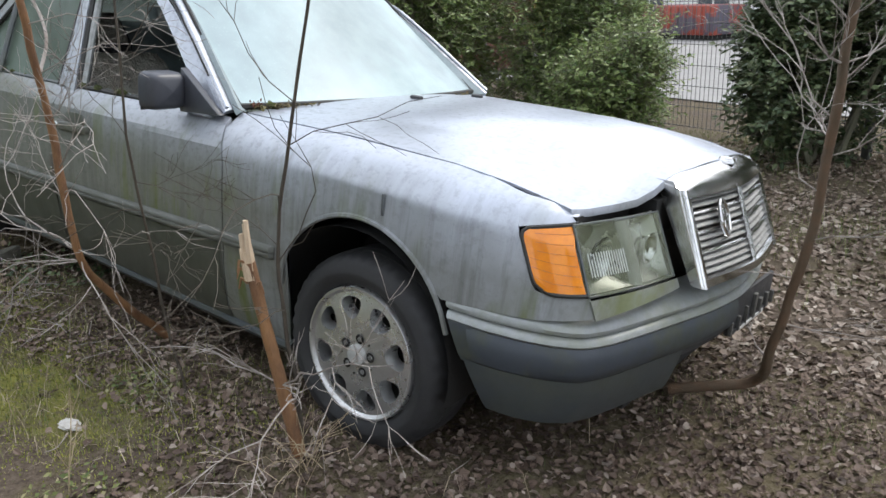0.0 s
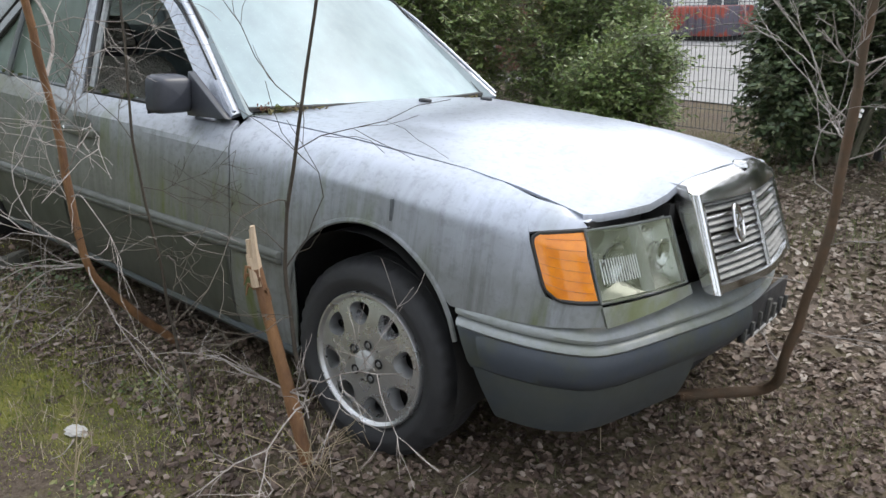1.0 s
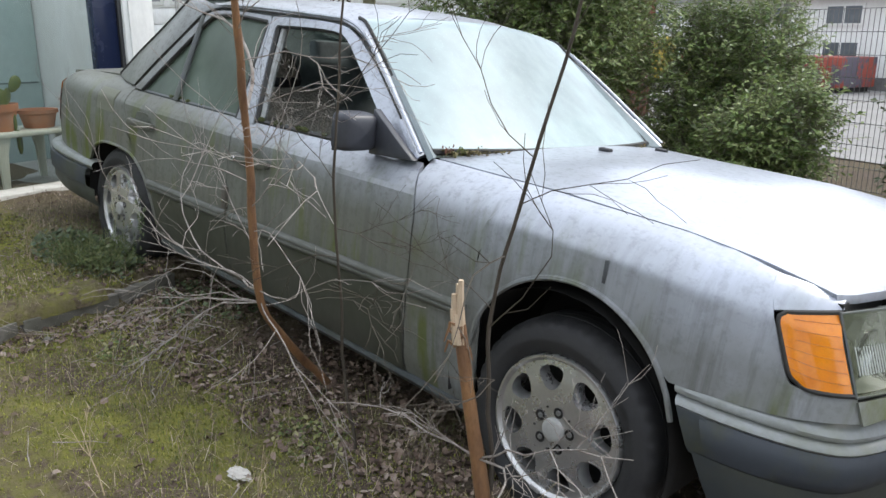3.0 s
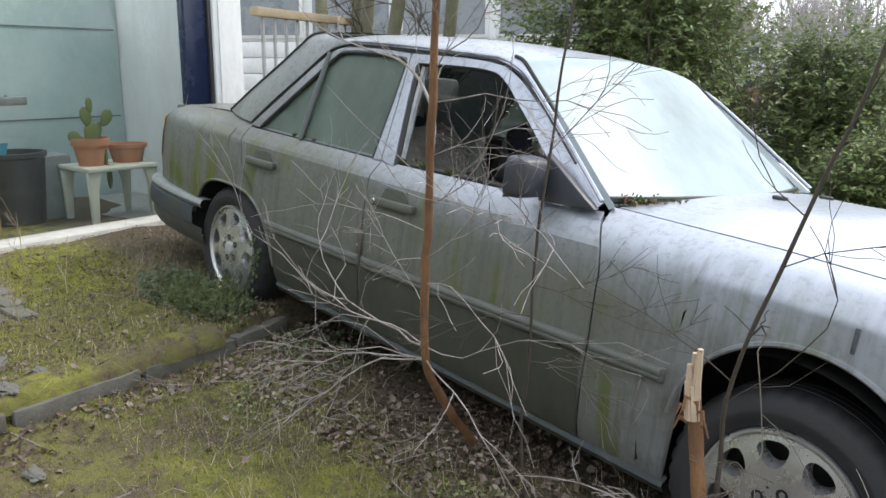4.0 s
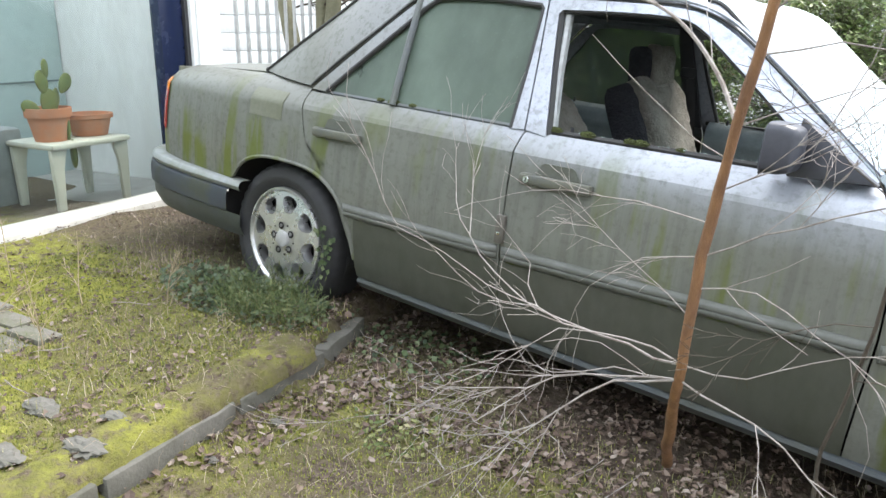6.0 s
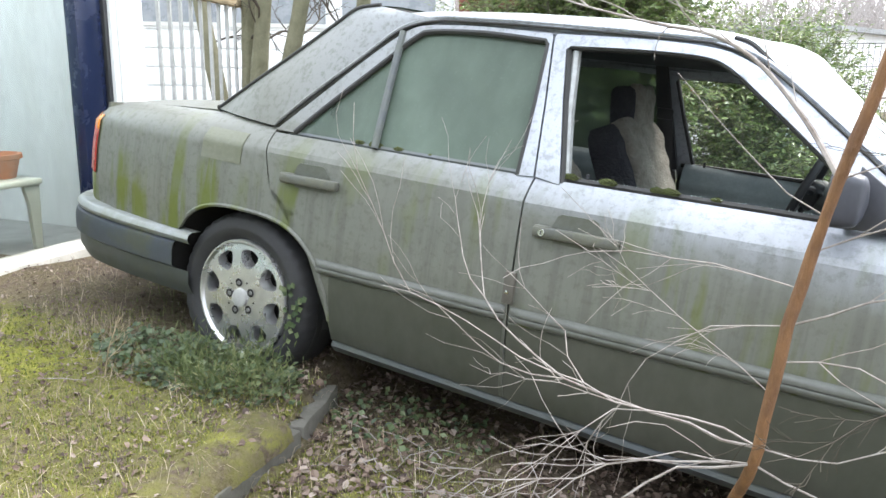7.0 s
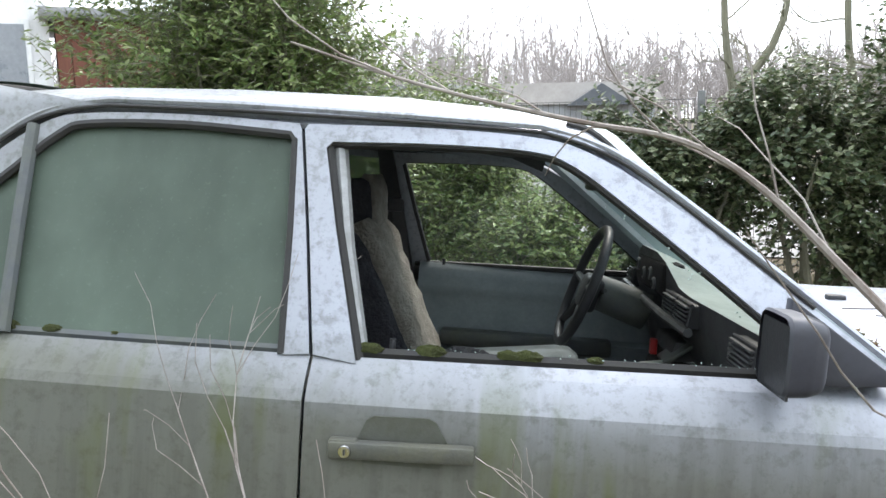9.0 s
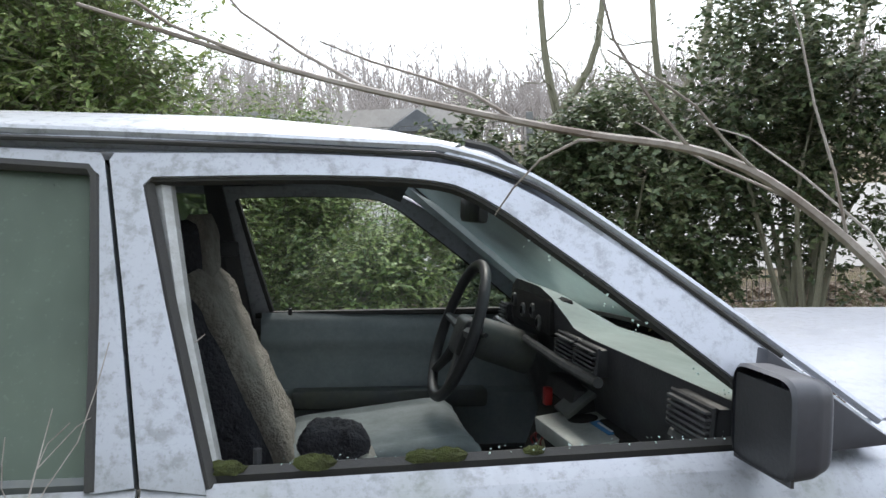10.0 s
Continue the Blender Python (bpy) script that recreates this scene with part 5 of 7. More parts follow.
part("gear_lever", join(tube([(-1.12, 0.02, 0.45), (-1.10, 0.02, 0.58)], 0.012, 8), box(-1.13, -1.07, -0.005, 0.045, 0.57, 0.62, 0.018)), BLACK, car)
part("inside_mirror", join(box(-1.125, -1.10, -0.11, 0.11, 1.255, 1.315, 0.01), tube([(-1.10, 0, 1.30), (-1.07, 0, 1.36)], 0.01, 8)), BLACK, car)
# crumbs of window glass and moss along the empty window's foot
MOSS = plain("moss_cushion", (0.075, 0.095, 0.015), (0.045, 0.05, 0.014), 0.95, scale=60, bumpy=1.0, bdist=0.01)


def moss_lump(x, y, z, r):
    bm = bmesh.new()
    bmesh.ops.create_icosphere(bm, subdivisions=3, radius=1.0)
    for v in bm.verts:
        n = v.co.normalized()
        v.co = n * (1 + 0.35 * noise.noise(n * 2.5 + Vector((x * 9, z * 5, 0))) + 0.14 * noise.noise(n * 14))
        v.co = Vector((v.co.x * r * 1.5, v.co.y * r * 0.7, max(v.co.z, -0.3) * r * 0.8))
    ob = part("moss_lump", bm, MOSS, car, "small cushion of green moss")
    ob.location = (x, y, z)


for x, r in ((-1.585, 0.016), (-1.475, 0.018), (-1.335, 0.015), (-1.30, 0.017), (-1.18, 0.011)):
    moss_lump(x, -half(x, belt(x)) + 0.014, belt(x) + 0.012, r)
for x, r in ((-2.335, 0.013), (-2.27, 0.018), (-2.18, 0.012), (-2.06, 0.006)):
    moss_lump(x, -half(x, belt(x)) + 0.014, belt(x) + 0.010, r)
CRUMB = plain("glass_crumbs", (0.55, 0.68, 0.64), (0.42, 0.52, 0.48), 0.15, scale=80, bumpy=0.1)
bm = bmesh.new()
for k in range(70):
    x = rng.uniform(-1.58, -0.84)
    s = rng.uniform(0.0008, 0.0021)
    bmesh.ops.create_cube(bm, size=s, matrix=Matrix.Translation((x, -half(x, belt(x)) + rng.uniform(0.005, 0.04), belt(x) + 0.016)) @ Matrix.Rotation(rng.random() * 3, 4, (1, rng.random(), rng.random())))
for k in range(26):
    t = rng.random() ** 0.7
    p = FD_IN
    q = p[int(lerp(len(p) * 0.62, len(p) - 1, t))]
    s = rng.uniform(0.001, 0.003)
    bmesh.ops.create_cube(bm, size=s, matrix=Matrix.Translation((q.x - rng.uniform(0, 0.02), lean(q.z) + rng.uniform(0.0, 0.02), q.z - rng.uniform(0.005, 0.03))) @ Matrix.Rotation(rng.random() * 3, 4, (1, rng.random(), rng.random())))
tagged(part("glass_crumbs", bm, CRUMB, car, "crumbs of broken window glass", smooth=False), kind="stuff")
# dead leaves and moss in the gutter under the windscreen
bm = bmesh.new()
for k in range(260):
    y = rng.uniform(-0.66, 0.62)
    y = -0.67 + abs(y + 0.67) * (0.35 if rng.random() < 0.55 else 1.0)
    bow = 1 - (y / 0.695) ** 2
    c = Vector((-0.690 + 0.115 * bow + rng.uniform(0.0, 0.05), y, 0.972 + rng.uniform(0.0, 0.02)))
    s = rng.uniform(0.006, 0.016)
    m = Matrix.Translation(c) @ Euler((rng.uniform(-0.7, 0.7), rng.uniform(-0.7, 0.7), rng.random() * 6)).to_matrix().to_4x4()
    vs = [bm.verts.new(m @ Vector(q)) for q in ((-s, 0, 0), (0, -s * 0.5, s * 0.3), (s, 0, 0), (0, s * 0.5, s * 0.3))]
    bm.faces.new(vs)
GUTTER = plain("gutter_litter", (0.17, 0.12, 0.06), (0.09, 0.11, 0.03), 0.9, scale=25)
tagged(part("gutter_litter", bm, GUTTER, car, "dead leaves and moss in the scuttle", smooth=False), kind="stuff")
for y, s, cc in ((-0.655, 0.017, (0.14, 0.05, 0.03)), (-0.60, 0.014, (0.14, 0.17, 0.04)), (-0.50, 0.012, (0.12, 0.10, 0.04))):
    bm = bmesh.new()
    for k in range(26):
        m = Matrix.Translation((-0.655 + 0.04 * (1 - (y / 0.7) ** 2) + rng.gauss(0, s * 0.5), y + rng.gauss(0, s), 0.985 + abs(rng.gauss(0, s * 0.6)))) @ Euler((rng.random() * 6, rng.random() * 6, 0)).to_matrix().to_4x4()
        w = rng.uniform(0.004, 0.009)
        bm.faces.new([bm.verts.new(m @ Vector(q)) for q in ((-w, 0, 0), (0, -w * 0.5, 0), (w, 0, 0), (0, w * 0.5, 0))])
    tagged(part("leaf_clump", bm, plain("clump_%d" % int(s * 1000), cc, rough=0.9), car, smooth=False), kind="stuff")

# ---- the building by the raised bed ----
def wall_x(y, off=0.0):
    return -4.40 - 0.18 * (y + 1.3) - off


WALL = Matrix.Translation((wall_x(0), 0, 0)) @ Matrix.Rotation(math.atan2(1.0, -0.18), 4, "Z")   # x runs along the front, y into the building
WHITE = plain("white_paint", (0.78, 0.79, 0.78), (0.68, 0.69, 0.66), 0.5, scale=3, bumpy=0.1, stretch=(1, 1, 0.4))
SILLW = plain("pale_stone_sill", (0.60, 0.585, 0.54), (0.42, 0.41, 0.36), 0.8, scale=7, bumpy=0.4)
BLUE = plain("blue_panel", (0.010, 0.016, 0.045), (0.014, 0.022, 0.06), 0.25, scale=5, bumpy=0.02)
GREENWALL = plain("grey_green_wall", (0.40, 0.50, 0.48), (0.35, 0.44, 0.42), 0.6, scale=3, bumpy=0.05)
GREYMETAL = plain("grey_metal", (0.30, 0.31, 0.31), (0.2, 0.2, 0.2), 0.5, 0.4, scale=10)
SHOP_GLASS = glass("shop_glass", (0.90, 0.95, 0.93), 0.0, 0.05, (0.4, 0.45, 0.43), 2.0, 1.55)
bld = thing("shop_building", "low building with a large shop window and white sill", "building", WALL)
part("sill", box(-9, 0.75, -0.13, 0.10, -0.2, 0.43, 0.012), SILLW, bld, "pale stone sill")
pane = bmesh.new()
pane.faces.new([pane.verts.new(c) for c in ((-9, 0.06, 0.43), (-0.06, 0.06, 0.43), (-0.06, 0.06, 2.3), (-9, 0.06, 2.3))])
ob = part("shop_window", pane, SHOP_GLASS, bld, "large pane reflecting the car and trees")
ob.visible_shadow = False
part("blue_panel", box(-0.055, 0.13, 0.02, 0.10, 0.43, 2.3, 0.006), BLUE, bld, "dark blue glossy panel")
part("dark_edge", box(0.132, 0.16, 0.00, 0.10, 0.43, 2.3, 0.004), BLACK, bld)
part("white_post", join(box(0.162, 0.42, -0.02, 0.22, -0.2, 2.3, 0.012), box(0.20, 0.215, -0.034, -0.019, -0.2, 2.3, 0.003)), WHITE, bld, "white corner post")
part("window_frame", box(-3.2, -3.1, 0.04, 0.09, 0.43, 2.3, 0.005), GREYMETAL, bld)
part("fascia", box(-9, 0.44, -0.05, 0.12, 2.3, 2.48, 0.01), WHITE, bld)
# rafters are added, unseen; the roof stays open so sky lights the inside
for x in (-7.5, -6.0, -4.5, -3.0, -1.5, 0.0):
    part("rafter", box(x - 0.03, x + 0.03, 0.12, 1.35, 2.36, 2.44, 0.004), WHITE, bld)
part("back_wall", box(-9, 0.23, 1.35, 1.45, -0.2, 2.05), GREENWALL, bld, "grey-green inner wall")
part("side_wall", box(0.24, 0.34, 0.222, 1.45, -0.2, 2.35), WHITE, bld)
part("floor", box(-9, 0.235, 0.10, 1.345, -0.2, 0.40), plain("shop_floor", (0.35, 0.35, 0.33), rough=0.7, scale=4), bld)
for z in (1.05, 1.75):
    part("wall_joint", box(-8.9, 0.2, 1.343, 1.349, z, z + 0.012), plain("joint_%d" % int(z * 100), (0.15, 0.19, 0.18), rough=0.7), bld)


def wpos(along, depth, z, turn=0.0):
    return WALL @ Matrix.Translation((along, depth, z)) @ Matrix.Rotation(radians(turn), 4, "Z")


PLASTIC = plain("cream_plastic", (0.66, 0.68, 0.58), (0.55, 0.57, 0.48), 0.4, scale=6, bumpy=0.03)
TERRA = plain("terracotta", (0.50, 0.19, 0.085), (0.42, 0.25, 0.17), 0.85, scale=14, bumpy=0.2)
CACTUS = plain("cactus_skin", (0.10, 0.15, 0.045), (0.15, 0.17, 0.04), 0.6, scale=20, bumpy=0.2)
# plastic garden table with the pots
tb = thing("garden_table", "cream plastic garden side table behind the shop window", "table", wpos(-0.52, 0.36, 0.40))
part("tabletop", box(-0.27, 0.27, -0.21, 0.21, 0.36, 0.395, 0.014), PLASTIC, tb)
for sx in (-1, 1):
    for sy in (-1, 1):
        part("leg", prism([(sx * 0.16, 0.36), (sx * 0.265, 0.36), (sx * 0.25, 0.0), (sx * 0.205, 0.0), (sx * 0.19, 0.25)], 0.03, "y", sy * 0.17 - 0.015, 0.005), PLASTIC, tb)


def pot(name, label, m, r, h):
    p = thing(name, label, "plant pot", m)
    part("pot", lathe([(0.001, 0.0), (r * 0.68, 0.0), (r * 0.9, h * 0.72), (r, h * 0.73), (r * 1.02, h), (r * 0.9, h), (r * 0.85, h * 0.8), (0.001, h * 0.8)], 32, "z"), TERRA, p)
    return p


c1 = pot("cactus_pot", "terracotta pot with a prickly pear cactus", wpos(-0.66, 0.33, 0.795), 0.125, 0.19)
pads = [((0, 0, 0.15), 0, 10, 0.14), ((0.0, 0, 0.27), 15, -15, 0.13), ((0.05, 0, 0.18), 40, 40, 0.13), ((-0.05, 0.0, 0.17), -20, -60, 0.10), ((0.02, 0, 0.36), 30, -8, 0.10), ((0.10, 0, 0.27), 10, 38, 0.12), ((0.06, -0.08, 0.12), 70, 150, 0.15), ((0.07, -0.09, 0.0), 60, 175, 0.16)]
for pos, rz, ry, s in pads:
    bm = bmesh.new()
    bmesh.ops.create_icosphere(bm, subdivisions=3, radius=1.0)
    for v in bm.verts:
        v.co = Vector((v.co.x * s * 0.36 * (1 + 0.25 * v.co.z), v.co.y * s * 0.12, (v.co.z + 0.9) * s * 0.55))
    o = part("cactus_pad", bm, CACTUS, c1)
    o.matrix_local = Matrix.Translation(pos) @ Matrix.Rotation(radians(rz), 4, "Z") @ Matrix.Rotation(radians(ry), 4, "Y")
bx = thing("planter_trough", "plain terracotta trough on the plastic table", "plant pot", wpos(-0.37, 0.36, 0.795))
part("trough", join(lathe([(0.001, 0.0), (0.10, 0.0), (0.125, 0.10), (0.14, 0.105), (0.14, 0.13), (0.12, 0.13), (0.11, 0.09), (0.001, 0.09)], 32, "z")), TERRA, bx)
# things standing about inside the window
WOODY = plain("yellow_wood", (0.44, 0.29, 0.10), (0.36, 0.23, 0.08), 0.5, scale=3, bumpy=0.1, stretch=(1, 1, 8))
dr = thing("drawer_unit", "yellowish wooden drawer unit with dark grips", "drawers", wpos(-1.62, 0.50, 0.40))
part("carcass", box(-0.30, 0.30, -0.2, 0.2, 0.0, 0.52, 0.006), WOODY, dr)
for z0, z1 in ((0.03, 0.14), (0.17, 0.48)):
    d = part("drawer_front", box(-0.29, 0.29, -0.222, -0.202, z0, z1, 0.006), WOODY, dr)
    part("grip", box(-0.06, 0.06, -0.228, -0.221, z1 - 0.06, z1 - 0.035, 0.004), BLACK, d)
bxs = thing("pale_box", "pale cardboard box on the drawer unit", "box", wpos(-1.72, 0.52, 0.92))
part("carton", box(-0.17, 0.17, -0.15, 0.15, 0.0, 0.24, 0.006), plain("pale_card", (0.52, 0.50, 0.42), rough=0.8), bxs)
bn = thing("black_bin", "dark round plastic bin", "bin", wpos(-1.06, 0.62, 0.40))
part("bin_body", lathe([(0.001, 0.0), (0.17, 0.0), (0.20, 0.46), (0.215, 0.47), (0.215, 0.50), (0.19, 0.50), (0.17, 0.1), (0.001, 0.1)], 28, "z"), BLACK, bn)
gb = thing("grey_bin", "plain grey square plastic tub", "bin", wpos(-0.80, 0.70, 0.40))
part("tub", box(-0.13, 0.13, -0.13, 0.13, 0.0, 0.46, 0.03), plain("tub_grey", (0.26, 0.29, 0.29), rough=0.5), gb)
ch = thing("folded_chair", "folded metal chair leaning by the bins", "chair", wpos(-1.12, 0.75, 0.40))
part("frame", join(tube([(-0.25, 0, 0.55), (0.14, 0.02, 0.86)], 0.014, 6), tube([(-0.05, 0, 0.5), (-0.2, 0, 0.9)], 0.014, 6), tube([(-0.18, 0.03, 0.5), (-0.05, 0.03, 0.82)], 0.012, 6)), BLACK, ch)
part("seat", box(0.0, 0.26, -0.02, 0.02, 0.80, 0.86, 0.008), GREYMETAL, ch)
part("blue_rag", prism([(-0.1, 0.55), (0.05, 0.56), (0.0, 0.38)], 0.02, "y", -0.12), plain("blue_cloth", (0.05, 0.28, 0.38), rough=0.8), ch)
IVYLEAF = plain("ivy_leaf", (0.028, 0.055, 0.022), (0.06, 0.085, 0.03), 0.45, scale=8, bumpy=0.1)


# ---- leaves, bushes, trees ----
def leaf_mesh(bm, c, n, up, length, width, fold=0.15):
    """One pointed leaf of four faces, folded along its middle."""
    s = n.cross(up)
    s = s.normalized() if s.length > 1e-4 else n.orthogonal().normalized()
    d = s.cross(n).normalized()
    a, b = bm.verts.new(c), bm.verts.new(c + d * length)
    l1, r1 = (bm.verts.new(c + d * length * 0.5 + s * (width * 0.5 * k) + n * (fold * width)) for k in (-1, 1))
    m = bm.verts.new(c + d * length * 0.5)
    for f in ((a, r1, m), (r1, b, m), (b, l1, m), (l1, a, m)):
        bm.faces.new(f)


def leaf_material(name, cols, rough=0.45, trans=0.25):
    mat = bpy.data.materials.new(name)
    mat.use_nodes = True
    n, l, b = nodes_of(mat)
    g = n.new("ShaderNodeNewGeometry")
    r = ramp(n, l, g.outputs["Random Per Island"], tuple((i / (len(cols) - 1), c) for i, c in enumerate(cols)))
    r = mixc(n, l, ramp(n, l, tex_noise(n, l, 1.3, 4), ((0.4, 0.0), (0.65, 0.5))), r, cols[0])
    l.new(r, b.inputs["Base Color"])
    b.inputs["Roughness"].default_value = rough
    b.inputs["Specular IOR Level"].default_value = 0.45
    b.inputs["Transmission Weight"].default_value = 0.0
    if trans:
        t = n.new("ShaderNodeBsdfTranslucent")
        l.new(r, t.inputs["Color"])
        m = n.new("ShaderNodeMixShader")
        m.inputs[0].default_value = trans
        l.new(b.outputs[0], m.inputs[1])
        l.new(t.outputs[0], m.inputs[2])
        l.new(m.outputs[0], n["Material Output"].inputs["Surface"])
    return mat


LAUREL = leaf_material("laurel_leaves", ((0.075, 0.125, 0.038), (0.165, 0.235, 0.075), (0.24, 0.31, 0.105), (0.36, 0.40, 0.18)), 0.28, 0.42)
IVY = leaf_material("ivy_leaves", ((0.038, 0.062, 0.028), (0.072, 0.105, 0.045), (0.115, 0.15, 0.065), (0.20, 0.225, 0.115)), 0.40, 0.3)
BARK = plain("grey_green_bark", (0.17, 0.165, 0.115), (0.25, 0.245, 0.17), 0.9, scale=12, bumpy=0.6, bdist=0.01, stretch=(1, 1, 0.3))
RUSTBARK = plain("rusty_young_bark", (0.27, 0.138, 0.058), (0.11, 0.056, 0.033), 0.65, scale=16, bumpy=0.8, bdist=0.006, stretch=(1, 1, 0.4))
DARKBARK = plain("dark_twig_bark", (0.050, 0.040, 0.030), (0.085, 0.07, 0.05), 0.85, scale=20, bumpy=0.3)
PALETWIG = plain("pale_twig_bark", (0.36, 0.33, 0.30), (0.15, 0.115, 0.095), 0.8, scale=25, bumpy=0.2)


def bush(name, label, centre, size, leaves, mat, seed, leaf=(0.05, 0.022), lobes=9, gap=0.42, upright=0.5):
    """Lobes of leafy sprays round branching stems, uneven, with gaps."""
    rng = random.Random(seed)
    b = thing(name, label, "bush", Matrix.Translation(centre))
    stems, crown = bmesh.new(), bmesh.new()
    cs = []
    for k in range(lobes):
        a = rng.random() * 6.28
        r = rng.random() ** 0.5
        cs.append((Vector((math.cos(a) * r * size[0] * 0.62, math.sin(a) * r * size[1] * 0.62, size[2] * rng.uniform(0.28, 0.78))), rng.uniform(0.22, 0.46)))
    for c, s in cs:
        root = Vector((c.x * 0.25, c.y * 0.25, 0))
        tube(smooth_curve([root, root.lerp(c, 0.5) + Vector((rng.gauss(0, 0.08), rng.gauss(0, 0.08), 0.1)), c], 4), [0.03, 0.027, 0.024, 0.02, 0.018, 0.015, 0.012, 0.01, 0.008], 5, stems)
    n = 0
    while n < leaves:
        c, s = cs[rng.randrange(len(cs))]
        d = Vector((rng.gauss(0, 1), rng.gauss(0, 1), rng.gauss(0, 1) * 1.0)).normalized()
        rad = (0.62 + 0.5 * rng.random() ** 1.5)
        p = c + Vector((d.x * size[0] * s * rad, d.y * size[1] * s * rad, d.z * size[2] * s * rad * 0.75))
        if p.z < 0.03 or noise.noise((p + Vector(centre)) * 2.6) < -0.42:
            continue
        # a spray: a twig with leaves along it
        g = (d + Vector((0, 0, upright)) + Vector((rng.gauss(0, 0.35), rng.gauss(0, 0.35), rng.gauss(0, 0.35)))).normalized()
        L = rng.uniform(0.10, 0.32)
        m = rng.randint(6, 11)
        tube([p, p + g * L], [0.0028, 0.0012], 3, stems, cap=False)
        for i in range(m):
            q = p + g * (L * (0.15 + 0.9 * i / m))
            o = Vector((rng.gauss(0, 1), rng.gauss(0, 1), rng.gauss(0, 0.7)))
            dirn = (g * 0.7 + o.normalized() * 0.8).normalized()
            nn = (Vector((rng.gauss(0, 0.5), rng.gauss(0, 0.5), 1)) + d * 0.4).normalized()
            leaf_mesh(crown, q, nn, dirn, leaf[0] * rng.uniform(0.7, 1.25), leaf[1] * rng.uniform(0.75, 1.2))
            n += 1
    tagged(part("branchwork", stems, BARK, b), kind="stuff")
    tagged(part("crown", crown, mat, b, smooth=False), kind="stuff")
    return b


bush("laurel_bush", "dense evergreen bush with small glossy leaves behind the car", (-2.80, 2.8, 0.05), (1.05, 0.95, 3.0), 60000, LAUREL, 3, (0.050, 0.022), lobes=26)
bush("laurel_bush", "dense evergreen bush with small glossy leaves behind the car", (-1.75, 3.85, 0.02), (0.90, 0.75, 1.80), 36000, LAUREL, 5, (0.050, 0.022), lobes=20)
bush("laurel_bush", "low loose evergreen bush beside the dense one", (-0.98, 3.0, 0.0), (0.50, 0.45, 1.15), 11000, LAUREL, 9, (0.048, 0.022), lobes=12)
bush("laurel_bush", "tall evergreen bush behind the car's tail", (-3.15, 3.7, 0.1), (0.78, 0.7, 2.5), 18000, LAUREL, 6, (0.06, 0.03), lobes=10)
for x, y, sx, h, s in ((0.2, 4.5, 0.75, 1.75, 11), (1.25, 4.25, 0.95, 2.15, 12), (2.45, 4.0, 1.1, 3.0, 13), (3.9, 3.4, 1.25, 3.4, 14), (5.6, 2.6, 1.3, 3.2, 15)):
    bush("ivy_thicket", "dark thicket of ivy and evergreen leaves by the fence", (x, y, 0.0), (sx, 0.8, h), 21000, IVY, s, (0.062, 0.042), 9, 0.35, 0.2)

# tall evergreens across the path, which the shop window mirrors
for x, y, sx, h, s in ((-13.5, -6.0, 3.0, 6.0, 41), (-9.5, -8.6, 3.0, 6.6, 42), (-5.0, -9.4, 2.9, 7.0, 43), (-0.6, -9.0, 2.8, 6.4, 44), (3.8, -8.6, 2.8, 7.0, 45), (8.2, -7.0, 3.0, 6.2, 46)):
    bush("evergreen_tree", "tall dark evergreen across the path from the car", (x, y, 0.0), (sx, 1.6, h), 12000, IVY, s, (0.17, 0.085), 12, 0.35, 0.2)


def twigs(bm, start, way, length, radius, rng, depth, spread=0.55, droop=0.0, sides=5, kids=(4, 6), jag=0.19):
    """A zigzag twig with side twigs, down to fine tips."""
    n = max(4, int(length / 0.075))
    pts, p, d = [Vector(start)], Vector(start), Vector(way).normalized()
    for i in range(n):
        d = (d + Vector((rng.gauss(0, jag), rng.gauss(0, jag), rng.gauss(0, jag) - droop))).normalized()
        p = p + d * (length / n)
        pts.append(p.copy())
    tube(pts, [lerp(radius, max(radius * 0.3, 0.0007), i / n) for i in range(n + 1)], sides, bm)
    if depth > 0:
        for k in range(rng.randint(*kids)):
            i = rng.randint(max(1, n // 5), n - 1)
            dd = (pts[i] - pts[i - 1]).normalized()
            o = dd.orthogonal().normalized()
            o.rotate(Matrix.Rotation(rng.random() * 6.28, 3, dd))
            side = (dd + o * rng.uniform(spread * 0.7, spread * 1.7)).normalized()
            twigs(bm, pts[i], side, length * rng.uniform(0.28, 0.55), max(radius * lerp(0.65, 0.38, i / n), 0.0007), rng, depth - 1, spread, droop, max(sides - 1, 3), kids, jag)
    return pts


